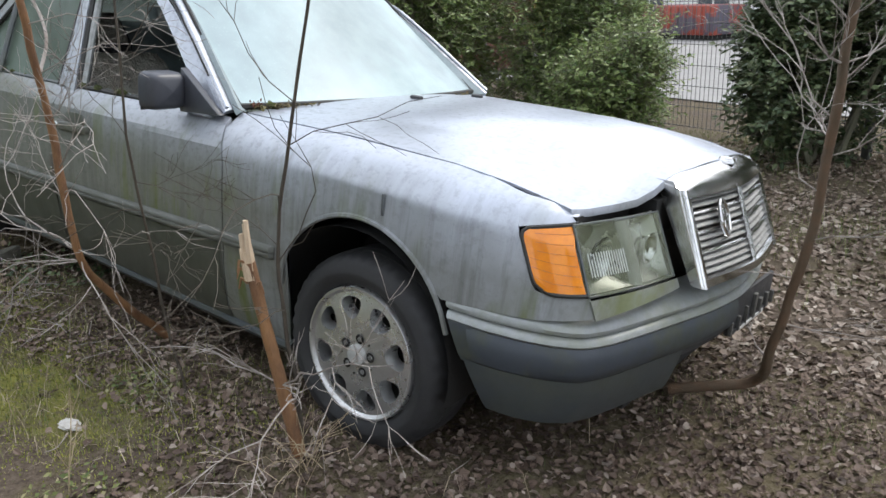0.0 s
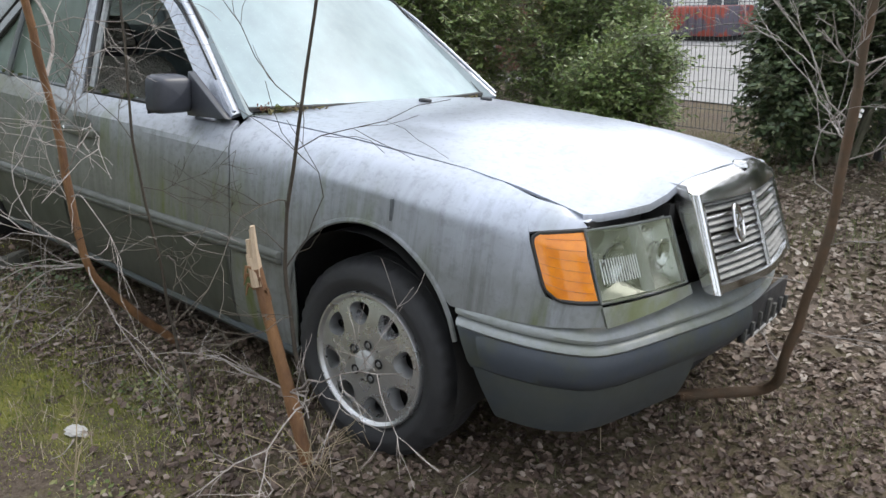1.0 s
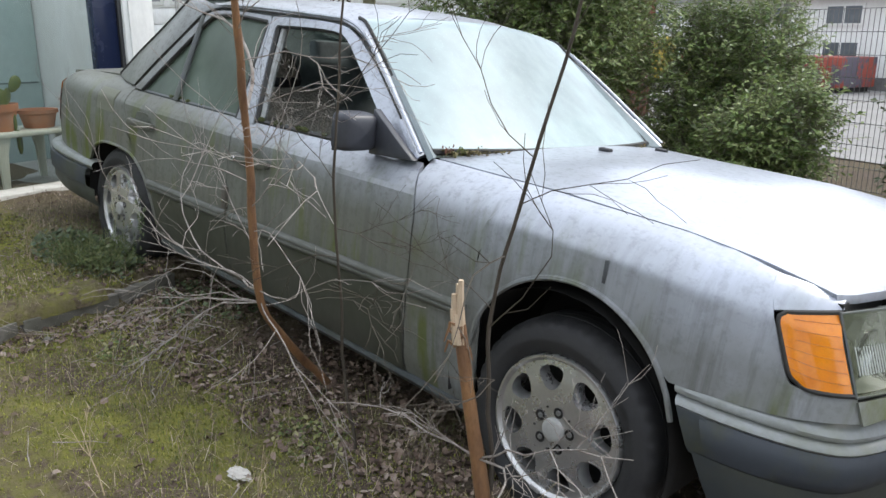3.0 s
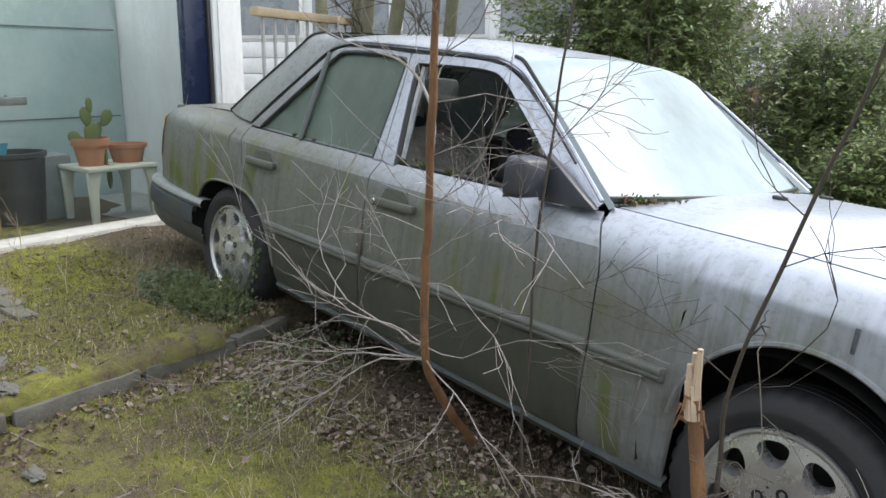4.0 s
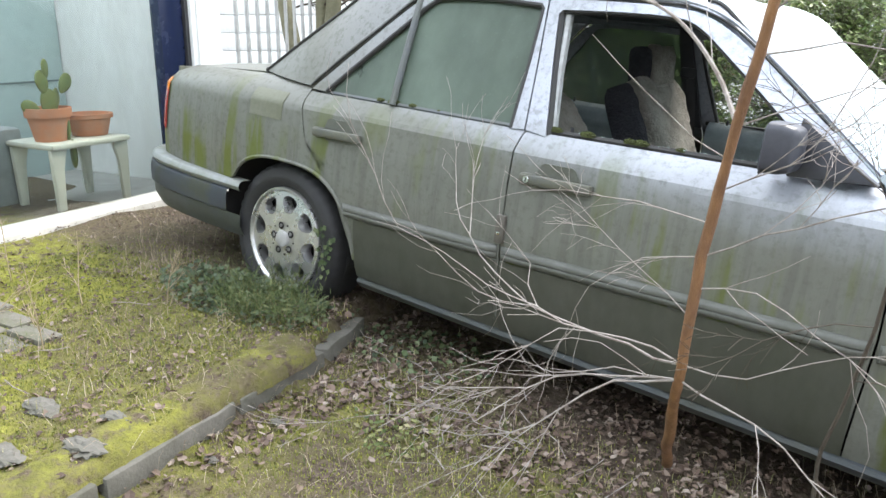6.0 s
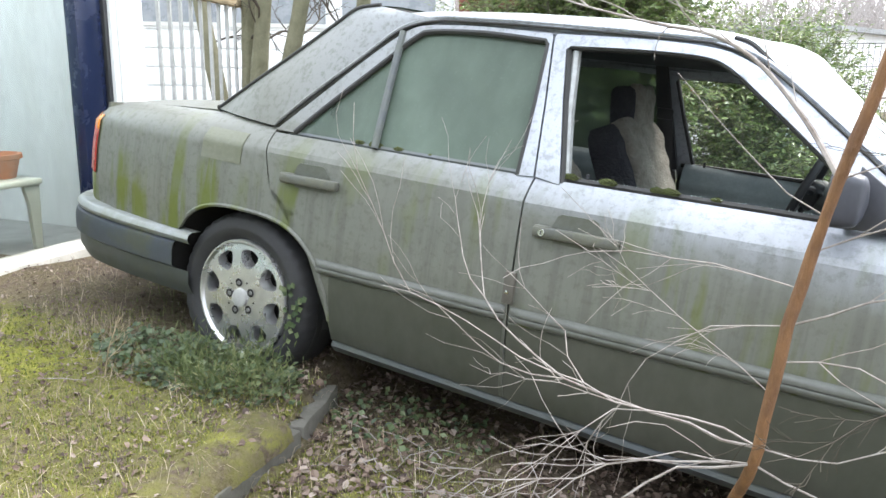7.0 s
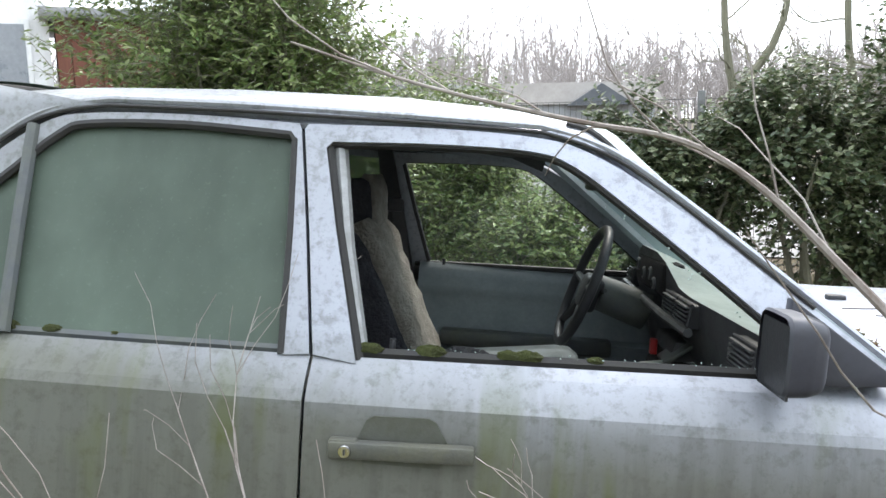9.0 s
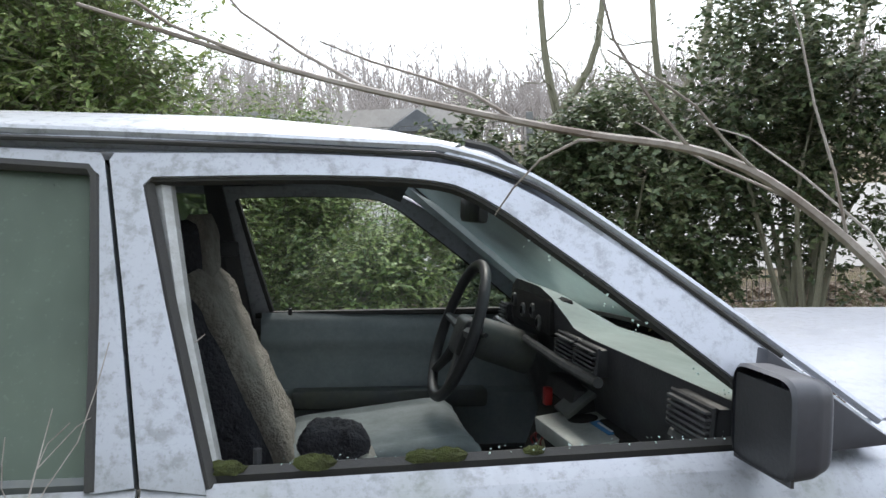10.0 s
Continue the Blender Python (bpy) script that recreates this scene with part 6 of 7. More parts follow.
def sapling(name, label, trunk, r0, r1, bark, limbs, seed, twigmat, extra=0, sides=10):
    """limbs: start height, direction, length, radius, depth."""
    rng = random.Random(seed)
    t = thing(name, label, "tree")
    pts = smooth_curve(trunk, 6)
    n = len(pts) - 1
    pts = [Vector(p) + 0.008 * Vector((noise.noise(Vector(p) * 7.0 + Vector((seed, 0, 0))), noise.noise(Vector(p) * 7.0 + Vector((0, seed, 3))), 0)) for p in pts]
    bm = tube(pts, [lerp(r0, r1, i / n) * (1 + 0.16 * noise.noise(pts[i] * 15)) for i in range(n + 1)], sides)
    part("trunk", bm, bark, t)
    for h, way, L, r, depth in limbs:
        i = min(range(n + 1), key=lambda k: abs(pts[k].z - h))
        b = bmesh.new()
        twigs(b, pts[i], way, L, r * 0.54, rng, depth, 0.45)
        part("limb", b, twigmat, t)
    for k in range(extra):
        i = rng.randint(n // 3, n)
        a = rng.random() * 6.28
        b = bmesh.new()
        twigs(b, pts[i], (math.cos(a), math.sin(a) * 0.7, rng.uniform(-0.1, 0.7)), rng.uniform(0.25, 0.6), rng.uniform(0.0025, 0.0045), rng, 2)
        part("limb", b, twigmat, t)
    return t


birch = sapling("birch_sapling", "rusty-barked young tree leaning out from under the car's sill", ((-1.03, -0.73, 0.10), (-0.99, -0.88, 0.27), (-0.92, -1.05, 0.47), (-0.875, -1.15, 0.66), (-0.815, -1.19, 1.10), (-0.71, -1.265, 1.55), (-0.64, -1.31, 2.1), (-0.56, -1.34, 2.9)), 0.0168, 0.0085, RUSTBARK,
        [(0.64, (-1, -0.12, 0.05), 1.10, 0.0075, 2), (0.63, (-1, -0.02, -0.02), 0.95, 0.006, 2), (0.60, (-0.9, -0.25, -0.02), 0.85, 0.0055, 2), (0.66, (-1, -0.05, 0.06), 0.95, 0.0055, 2), (0.60, (-0.7, -0.4, 0.0), 0.55, 0.004, 1), (0.62, (1, -0.15, 0.10), 0.75, 0.005, 2), (0.64, (0.9, -0.3, 0.25), 0.6, 0.004, 1),
         (0.95, (1, -0.1, 0.12), 0.8, 0.0045, 2), (1.10, (0.8, -0.1, 0.45), 0.65, 0.0038, 2), (0.80, (-1, 0.12, 0.05), 0.5, 0.003, 2),
         (1.18, (-1, 0.0, 0.40), 0.40, 0.003, 0), (1.04, (-1, 0.0, 0.25), 0.50, 0.003, 1), (0.94, (-0.95, -0.1, 0.2), 0.55, 0.003, 1), (1.26, (1, 0.3, 0.62), 0.50, 0.0035, 1), (0.90, (1, -0.1, 0.08), 0.60, 0.0035, 1),
         (1.45, (0.8, 0.1, 0.6), 0.6, 0.004, 2), (1.7, (0.6, 0.3, 0.6), 0.7, 0.004, 2), (1.42, (0.9, 0.45, 0.12), 0.6, 0.004, 2), (2.0, (-0.6, 0.4, 0.5), 0.7, 0.004, 2)], 21, PALETWIG)
# its long side branch over the car's roof
b = bmesh.new()
rng = random.Random(26)
long_limb = smooth_curve([(-0.785, -1.205, 1.25), (-0.86, -1.13, 1.345), (-0.955, -1.10, 1.445), (-1.05, -1.10, 1.503), (-1.18, -1.10, 1.530), (-1.36, -1.10, 1.575), (-1.52, -1.10, 1.63)], 5)
tube(long_limb, [lerp(0.0062, 0.0014, i / (len(long_limb) - 1)) for i in range(len(long_limb))], 6, b)
for i, way in ((6, (-0.3, 0.3, 0.8)), (9, (-0.4, 0.2, 0.8)), (11, (-0.8, 0.3, 0.45)), (13, (-0.8, -0.1, 0.4)), (16, (-0.8, 0.2, 0.45)), (18, (-0.9, 0.1, 0.25)), (21, (-0.8, 0.1, 0.4)), (24, (-0.9, 0.3, 0.3)), (26, (-0.9, 0.0, 0.1))):
    twigs(b, long_limb[i], way, rng.uniform(0.15, 0.36), 0.0016, rng, 0)
part("limb", b, PALETWIG, birch)
sapling("thin_sapling", "thin dark sapling beside the front wing", ((0.02, -1.0, 0.14), (0.03, -1.03, 0.5), (0.047, -1.05, 0.80), (0.15, -1.05, 1.14), (0.255, -1.05, 1.47), (0.34, -1.05, 1.85), (0.42, -1.04, 2.3)), 0.0068, 0.0025, DARKBARK,
        [(0.75, (1, -0.1, 0.35), 0.55, 0.004, 1), (0.9, (0.9, -0.05, 0.5), 0.6, 0.004, 1), (0.8, (-0.7, -0.1, 0.5), 0.4, 0.003, 1), (1.1, (0.8, 0.05, 0.4), 0.42, 0.003, 1), (1.2, (-0.8, -0.05, 0.6), 0.4, 0.0028, 1), (1.4, (0.7, -0.1, 0.6), 0.4, 0.0026, 1), (0.6, (0.9, -0.3, 0.15), 0.5, 0.003, 2)], 22, DARKBARK, sides=7)
sapling("thin_sapling", "thin dark sapling beside the front door", ((-0.56, -1.02, 0.13), (-0.56, -1.05, 0.45), (-0.50, -1.10, 0.75), (-0.45, -1.15, 1.03), (-0.40, -1.16, 1.35), (-0.33, -1.16, 1.8), (-0.28, -1.16, 2.2)), 0.0055, 0.0025, DARKBARK,
        [(0.7, (1, -0.1, 0.3), 0.5, 0.003, 2), (0.85, (-0.9, -0.1, 0.2), 0.45, 0.003, 2), (0.95, (0.9, 0.0, 0.15), 0.5, 0.003, 2), (1.1, (-0.8, -0.1, 0.5), 0.4, 0.0026, 2), (1.3, (0.7, 0.1, 0.6), 0.4, 0.0026, 1)], 23, DARKBARK, sides=7)
sapling("bent_sapling", "brown sapling rising in a bend before the bumper", ((0.72, 0.10, 0.06), (0.86, 0.16, 0.09), (0.985, 0.19, 0.13), (1.045, 0.10, 0.27), (1.10, 0.05, 0.50), (1.156, 0.0, 0.763), (1.185, -0.05, 1.08), (1.212, -0.10, 1.39), (1.25, -0.14, 1.8), (1.29, -0.16, 2.4)), 0.020, 0.010, plain("brown_young_bark", (0.085, 0.060, 0.036), (0.13, 0.075, 0.042), 0.8, scale=16, bumpy=0.5, bdist=0.006),
        [(0.85, (-0.9, -0.3, 0.55), 0.7, 0.004, 2), (0.95, (0.9, 0.1, 0.4), 0.6, 0.005, 2), (0.7, (0.9, -0.2, 0.25), 0.6, 0.004, 2), (1.1, (-0.8, -0.4, 0.6), 0.8, 0.005, 2), (0.42, (0.9, -0.1, 0.12), 0.5, 0.0035, 2), (1.2, (0.8, 0.2, 0.5), 0.7, 0.004, 2), (1.0, (-0.7, 0.4, 0.7), 0.7, 0.004, 2), (0.6, (-0.95, -0.5, 0.1), 0.75, 0.003, 2), (1.35, (-0.7, -0.2, 0.8), 0.6, 0.004, 2)], 24, PALETWIG, extra=8)
# the broken stump, splintered pale at the top
stump = thing("broken_sapling", "snapped rusty sapling with a pale splintered top", "tree")
sp = smooth_curve([(0.055, -1.05, 0.10), (0.03, -1.06, 0.3), (0.005, -1.085, 0.55), (-0.012, -1.105, 0.76)], 6)
part("trunk", tube(sp, [lerp(0.022, 0.0155, i / (len(sp) - 1)) * (1 + 0.12 * noise.noise(sp[i] * 14)) for i in range(len(sp))], 12), RUSTBARK, stump)
SPLINT = plain("split_wood", (0.60, 0.47, 0.33), (0.45, 0.33, 0.22), 0.8, scale=10, bumpy=0.5, stretch=(8, 8, 0.6))
rng = random.Random(2)
for k in range(7):
    a = k * 0.9
    b0 = sp[-1] + Vector((math.cos(a) * 0.008, math.sin(a) * 0.008, -0.05))
    L = (0.17, 0.14, 0.155, 0.12, 0.13, 0.09, 0.08)[k]
    part("splinter", tube([b0, b0 + Vector((-0.004, -0.002, L * 0.5)), b0 + Vector((-0.008 + rng.gauss(0, 0.003), -0.003, L))], [0.0115, 0.0105, 0.007], 6), SPLINT, stump, smooth=False)
for k in range(9):
    a = rng.random() * 6.28
    b0 = sp[-1] + Vector((math.cos(a) * 0.009, math.sin(a) * 0.009, rng.uniform(-0.07, 0.0)))
    part("bark_flap", tube([b0, b0 + Vector((math.cos(a) * 0.02, math.sin(a) * 0.02, 0.012)), b0 + Vector((math.cos(a) * 0.03, math.sin(a) * 0.03, -0.02))], [0.007, 0.005, 0.002], 4), RUSTBARK, stump, smooth=False)
for way, L in (((1, -0.1, 0.38), 0.70), ((-1, -0.3, 0.1), 0.5), ((0.9, 0.0, 0.55), 0.55)):
    b = bmesh.new()
    twigs(b, sp[8], way, L, 0.0035, rng, 2)
    part("limb", b, PALETWIG, stump)
# many-stemmed tree behind the tail
mt = thing("many_stemmed_tree", "bare tree with several mossy grey stems", "tree")
rng = random.Random(8)
for dx, dy, lx in ((0.0, 0.0, -0.35), (0.10, 0.05, -0.02), (0.16, 0.0, 0.10), (0.22, 0.1, 0.30), (0.75, 0.5, 0.12)):
    b0 = Vector((-5.55 + dx, 2.0 + dy, 0.1))
    pts = smooth_curve([b0, b0 + Vector((lx * 0.5, 0, 0.9)), b0 + Vector((lx * 1.3, 0.05, 1.9)), b0 + Vector((lx * 1.9, 0.1, 3.2)), b0 + Vector((lx * 2.4, 0.1, 4.6))], 5)
    bm = tube(pts, [lerp(0.085, 0.035, i / (len(pts) - 1)) * (1 + 0.12 * noise.noise(pts[i] * 4)) for i in range(len(pts))], 10)
    part("trunk", bm, plain("mossy_bark", (0.20, 0.195, 0.125), (0.13, 0.125, 0.075), 0.9, scale=8, bumpy=0.8, bdist=0.02) if dx == 0.0 else bpy.data.materials["mossy_bark"], mt)
    for i in (8, 11, 14, 17, 19):
        b = bmesh.new()
        twigs(b, pts[i], (rng.gauss(0, 1), rng.gauss(0, 1), 0.5), rng.uniform(0.7, 1.4), 0.011, rng, 2, jag=0.2)
        part("limb", b, DARKBARK, mt)
# bare trees in the thicket
for x, y, h, s in ((0.95, 5.6, 4.2, 31), (2.1, 5.7, 4.6, 32), (3.2, 4.9, 4.2, 33)):
    rng = random.Random(s)
    t = thing("bare_tree", "leafless grey tree in the thicket", "tree")
    for k in range(2):
        b0 = Vector((x + 0.08 * k, y, 0))
        pts = smooth_curve([b0, b0 + Vector((0.05 - 0.25 * k, 0, 1.4)), b0 + Vector((-0.1 + 0.45 * k, 0, 2.4)), b0 + Vector((-0.15 + 0.6 * k, 0, h))], 5)
        part("trunk", tube(pts, [lerp(0.06, 0.02, i / (len(pts) - 1)) for i in range(len(pts))], 8), BARK, t)
        for i in range(6, len(pts), 2):
            b = bmesh.new()
            twigs(b, pts[i], (rng.gauss(0, 1), rng.gauss(0, 1), 0.6), rng.uniform(0.6, 1.3), 0.010, rng, 2)
            part("limb", b, BARK, t)

# ---- fence, yard and distance ----
WIRE = plain("galvanised_wire", (0.16, 0.165, 0.16), (0.10, 0.10, 0.095), 0.5, 0.5, scale=20)
FD = Vector((1, -0.30, 0)).normalized()
F0 = Vector((-1.0, 5.25, 0.0))
for k, s0 in enumerate((-7.6, -5.06, -2.53, 0.0, 2.53)):
    fence = thing("mesh_fence", "tall grey welded mesh fence panel", "fence", Matrix.Translation(F0 + FD * s0 - FD * 1.0 + Vector((0, 0, 0.05))) @ Matrix.Rotation(math.atan2(FD.y, FD.x), 4, "Z"), group="mesh fence")
    part("post", box(-0.03, 0.03, -0.03, 0.03, -0.2, 1.70, 0.004), WIRE, fence)
    if -6 < s0 < 2:
        for i in range(1, 50):
            o = part("upright_wire", tube([(i * 0.0505, 0, 0.02), (i * 0.0505, 0, 1.63)], 0.003, 4), WIRE, fence) if i == 1 else new("upright_wire", o.data)
            o.parent = fence
            o.location = ((i - 1) * 0.0505, 0, 0)
    else:
        b = bmesh.new()
        for i in range(1, 50):
            tube([(i * 0.0505, 0, 0.02), (i * 0.0505, 0, 1.63)], 0.003, 4, b)
        tagged(part("wire_mesh", b, WIRE, fence), kind="stuff")
    for i in range(9):
        part("cross_wire", tube([(0.03, 0.006, 0.03 + i * 0.2), (2.5, 0.006, 0.03 + i * 0.2)], 0.0042, 4), WIRE, fence)
YARD = plain("pale_concrete_yard", (0.27, 0.262, 0.25), (0.22, 0.215, 0.205), 0.9, scale=0.6, bumpy=0.2, fine=8)
yd = link("road", grid(lambda u, v: (lerp(-40, 30, u), lerp(6.9, 19.5, v) - 0.3 * lerp(-40, 30, u), 0.035), 2, 2), YARD)
tagged(yd, "pale concrete yard beyond the fence", "yard", kind="structure")
FARM = Matrix.Translation((-6.0, 20.5, 0)) @ Matrix.Rotation(math.atan2(-0.30, 1), 4, "Z")
WIN = plain("dark_window", (0.07, 0.085, 0.10), (0.12, 0.14, 0.16), 0.15, scale=2, bumpy=0.02)
hall = thing("yard_building", "low white yard building with small framed windows", "building", FARM)
part("wall", box(-9, 3.4, 0, 6, 0.3, 2.4), WHITE, hall)
part("plinth", box(-9.05, 3.45, -0.3, 0, 0, 0.35), plain("grey_plinth", (0.20, 0.20, 0.20), (0.13, 0.13, 0.13), 0.8, scale=2), hall)
part("roof", box(-9.3, 3.7, -0.4, 6.3, 2.4, 2.52), GREYMETAL, hall)
for z in (0.72, 1.66):
    for x in np.arange(-8, 2.3, 2.3):
        w = part("window", box(x, x + 1.15, -0.05, 0.02, z, z + 0.56), WHITE, hall)
        part("pane", box(x + 0.07, x + 0.54, -0.06, -0.045, z + 0.06, z + 0.50), WIN, w)
        part("pane", box(x + 0.61, x + 1.08, -0.06, -0.045, z + 0.06, z + 0.50), WIN, w)
for x, c in ((-1.2, (0.28, 0.05, 0.03)), (-4.2, (0.25, 0.045, 0.03))):
    ct = thing("red_container", "faded red steel container in the yard", "container", FARM @ Matrix.Translation((x, -2.2, 0.05)))
    RM = plain("red_steel_%d" % int(x * 10), c, (0.08, 0.09, 0.12), 0.6, scale=1.4, bumpy=0.1, lo=0.5, hi=0.56)
    b = bmesh.new()
    b = box(0, 2.3, 0, 1.4, 0.12, 0.85, 0.02)
    part("body", b, RM, ct)
    for k in range(9):
        part("rib", box(0.1 + k * 0.25, 0.2 + k * 0.25, -0.03, 0.0, 0.17, 0.80, 0.008), RM, ct)
    part("skid", box(0.1, 2.2, 0.1, 1.3, 0.0, 0.12), DARK, ct)
ysign = thing("yellow_skip", "yellow plastic tank in the yard", "tank", FARM @ Matrix.Translation((-5.6, -2.4, 0.05)))
part("tank", box(0, 0.7, 0, 0.7, 0, 1.3, 0.06), plain("yellow_plastic", (0.50, 0.38, 0.05), rough=0.5), ysign)
# white workshop behind the tail of the car
WK = Matrix.Translation((-9.2, 8.6, 0)) @ Matrix.Rotation(math.atan2(0.5, 0.86), 4, "Z")
wk = thing("white_workshop", "long white boarded workshop with a band of grey windows", "building", WK)
part("wall", box(-14, 1.6, 0, 5, 0, 4.6), WHITE, wk)
for z in np.arange(0.35, 2.0, 0.32):
    part("board", box(-14, 1.6, -0.03, -0.002, z, z + 0.30, 0.006), WHITE, wk)
for x in np.arange(-13.7, -0.2, 1.9):
    w = part("window", box(x, x + 1.75, -0.06, 0.0, 2.0, 3.1, 0.01), WHITE, wk)
    part("pane", box(x + 0.07, x + 1.68, -0.07, -0.055, 2.07, 3.03), plain("grey_pane", (0.22, 0.24, 0.26), (0.3, 0.32, 0.33), 0.3, scale=2) if "grey_pane" not in bpy.data.materials else bpy.data.materials["grey_pane"], w)
part("roof", box(-14.3, 1.65, -0.4, 5.2, 4.6, 4.8), GREYMETAL, wk)
shed = thing("brown_shed", "red-brown shed of upright boards", "shed", WK @ Matrix.Translation((1.68, -0.2, 0)))
BRN = plain("brown_boards", (0.16, 0.055, 0.03), (0.10, 0.04, 0.025), 0.8, scale=5, bumpy=0.3, stretch=(6, 6, 0.5))
for k in range(9):
    part("board", box(k * 0.2, k * 0.2 + 0.19, 0, 0.04, 0, 3.1, 0.006), BRN, shed)
part("shed_body", box(0.01, 1.8, 0.05, 2.5, 0, 3.1), BRN, shed)
part("shed_roof", box(-0.2, 2.1, -0.25, 2.7, 3.1, 3.25, 0.02), GREYMETAL, shed)
# grey railing by the white post
rail = thing("railing", "white railing with a weathered wooden top board", "railing", Matrix.Translation((-4.95, 0.75, 0)) @ Matrix.Rotation(math.atan2(0.9, -0.42), 4, "Z"))
part("top_board", box(-0.1, 1.5, -0.03, 0.05, 1.86, 1.93, 0.006), plain("weathered_board", (0.48, 0.38, 0.24), (0.36, 0.29, 0.2), 0.8, scale=5, bumpy=0.3), rail)
for k in range(9):
    part("bar", box(k * 0.17, k * 0.17 + 0.022, 0, 0.022, 0.4, 1.86), plain("rail_grey", (0.42, 0.43, 0.42), rough=0.5) if k == 0 else bpy.data.materials["rail_grey"], rail)
# far low barn, parked pale vehicle and bare wood on the skyline
barn = thing("far_barn", "low far building with a pale roof", "building", Matrix.Translation((2, 40, 0)))
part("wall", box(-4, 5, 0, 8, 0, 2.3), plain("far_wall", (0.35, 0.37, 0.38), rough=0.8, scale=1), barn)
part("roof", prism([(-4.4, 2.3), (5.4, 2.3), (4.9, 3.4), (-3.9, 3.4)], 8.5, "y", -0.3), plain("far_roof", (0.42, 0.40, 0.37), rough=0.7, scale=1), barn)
part("gable", prism([(0.4, 2.2), (3.8, 2.2), (2.1, 3.3)], 2.0, "y", -1.2), plain("far_gable", (0.10, 0.11, 0.12), rough=0.8, scale=1), barn)
rng = random.Random(40)
wood = bmesh.new()
for k in range(760):
    a = radians(rng.uniform(50, 150))
    r = rng.uniform(55, 95)
    b0 = Vector((math.cos(a) * r - 1, math.sin(a) * r, -1))
    h = rng.uniform(7.5, 11.5) * (0.9 + 0.1 * math.sin(a * 9))
    top = b0 + Vector((rng.gauss(0, 0.5), 0, h))
    tube([b0, b0.lerp(top, 0.5) + Vector((rng.gauss(0, 0.2), 0, 0)), top], [0.16, 0.09, 0.02], 4, wood, cap=False)
    for j in range(14):
        t = rng.uniform(0.3, 0.98)
        p = b0.lerp(top, t)
        g = Vector((rng.gauss(0, 1), rng.gauss(0, 0.4), rng.uniform(0.8, 2.0))).normalized()
        L = rng.uniform(1.2, 3.2) * (1.2 - t)
        tube([p, p + g * L, p + g * L * 1.7 + Vector((rng.gauss(0, 0.3), 0, 0.4))], [0.045, 0.028, 0.012], 3, wood, cap=False)
        for q in range(2):
            g2 = (g + Vector((rng.gauss(0, 0.7), 0, rng.gauss(0, 0.5)))).normalized()
            s0 = p + g * L * rng.uniform(0.4, 1.0)
            tube([s0, s0 + g2 * L * 0.7], [0.04, 0.012], 3, wood, cap=False)
# paler and flatter in colour than the near trees
tagged(link("far_wood", wood, plain("far_wood_pale", (0.34, 0.315, 0.30), (0.40, 0.37, 0.35), 0.9, scale=0.5, bumpy=0), smooth=False), "bare winter wood on the skyline", "wood", kind="stuff")

# ---- litter on the ground ----
def leaf_litter(name, label, count, area, mats, size, seed, density, lift=0.004, curl=0.5):
    """Old curled leaves strewn over the earth."""
    rng = random.Random(seed)
    bm = bmesh.new()
    x0, x1, y0, y1 = area
    n = tries = 0
    while n < count and tries < count * 12:
        tries += 1
        x, y = rng.uniform(x0, x1), rng.uniform(y0, y1)
        if rng.random() > density(x, y):
            continue
        c = Vector((x, y, ground_z(x, y) + lift + rng.random() * 0.012))
        L = rng.uniform(*size)
        W = L * rng.uniform(0.45, 0.75)
        m = Matrix.Translation(c) @ Euler((rng.gauss(0, 0.35), rng.gauss(0, 0.35), rng.random() * 6.28)).to_matrix().to_4x4()
        k = rng.uniform(-curl, curl) * L
        k2 = rng.uniform(0.0, curl) * W * 0.6
        pts = [(-L / 2, 0, k * 0.5), (-L * 0.2, -W / 2, k2), (L * 0.22, -W * 0.42, k2), (L / 2, 0, k * 0.6), (L * 0.22, W * 0.42, k2), (-L * 0.2, W / 2, k2)]
        vs = [bm.verts.new(m @ Vector(p)) for p in pts]
        a, b = bm.verts.new(m @ Vector((-L * 0.2, 0, 0))), bm.verts.new(m @ Vector((L * 0.22, 0, 0)))
        for f in ((vs[0], vs[1], a), (vs[0], a, vs[5]), (vs[1], vs[2], b, a), (a, b, vs[4], vs[5]), (vs[2], vs[3], b), (b, vs[3], vs[4])):
            bm.faces.new(f)
        n += 1
    ob = link(name, bm, mats, smooth=False)
    return tagged(ob, label, "leaves", kind="stuff")


DEADLEAF = leaf_material("dead_leaves", ((0.055, 0.035, 0.026), (0.085, 0.055, 0.040), (0.130, 0.090, 0.065), (0.175, 0.122, 0.090), (0.23, 0.170, 0.130), (0.36, 0.30, 0.25)), 0.65, 0.1)
GRASS = leaf_material("thin_grass", ((0.06, 0.09, 0.025), (0.13, 0.165, 0.045), (0.23, 0.235, 0.085), (0.36, 0.32, 0.18)), 0.6, 0.2)
STRAW = leaf_material("dry_stalks", ((0.22, 0.17, 0.11), (0.36, 0.29, 0.20), (0.52, 0.45, 0.34)), 0.7, 0.1)
MOSSB = leaf_material("moss_tufts", ((0.10, 0.115, 0.022), (0.22, 0.235, 0.040), (0.36, 0.355, 0.085)), 0.9, 0.1)


def brown(x, y):
    if x < kerb_x(y) - 0.02:
        return 0.05 + 0.35 * max(0.0, min(1.0, (y + 1.35) / 0.5))
    k = 0.42 + 0.8 * noise.noise((x * 1.4, y * 1.4, 7))
    if -1.95 < x < -0.35 and y < -1.2:
        k -= 0.62
    if x > -0.3:
        k += 0.55
    if y > -1.25 or x < kerb_x(y) + 0.25:
        k += 0.3
    return max(0.03, min(1.0, k))


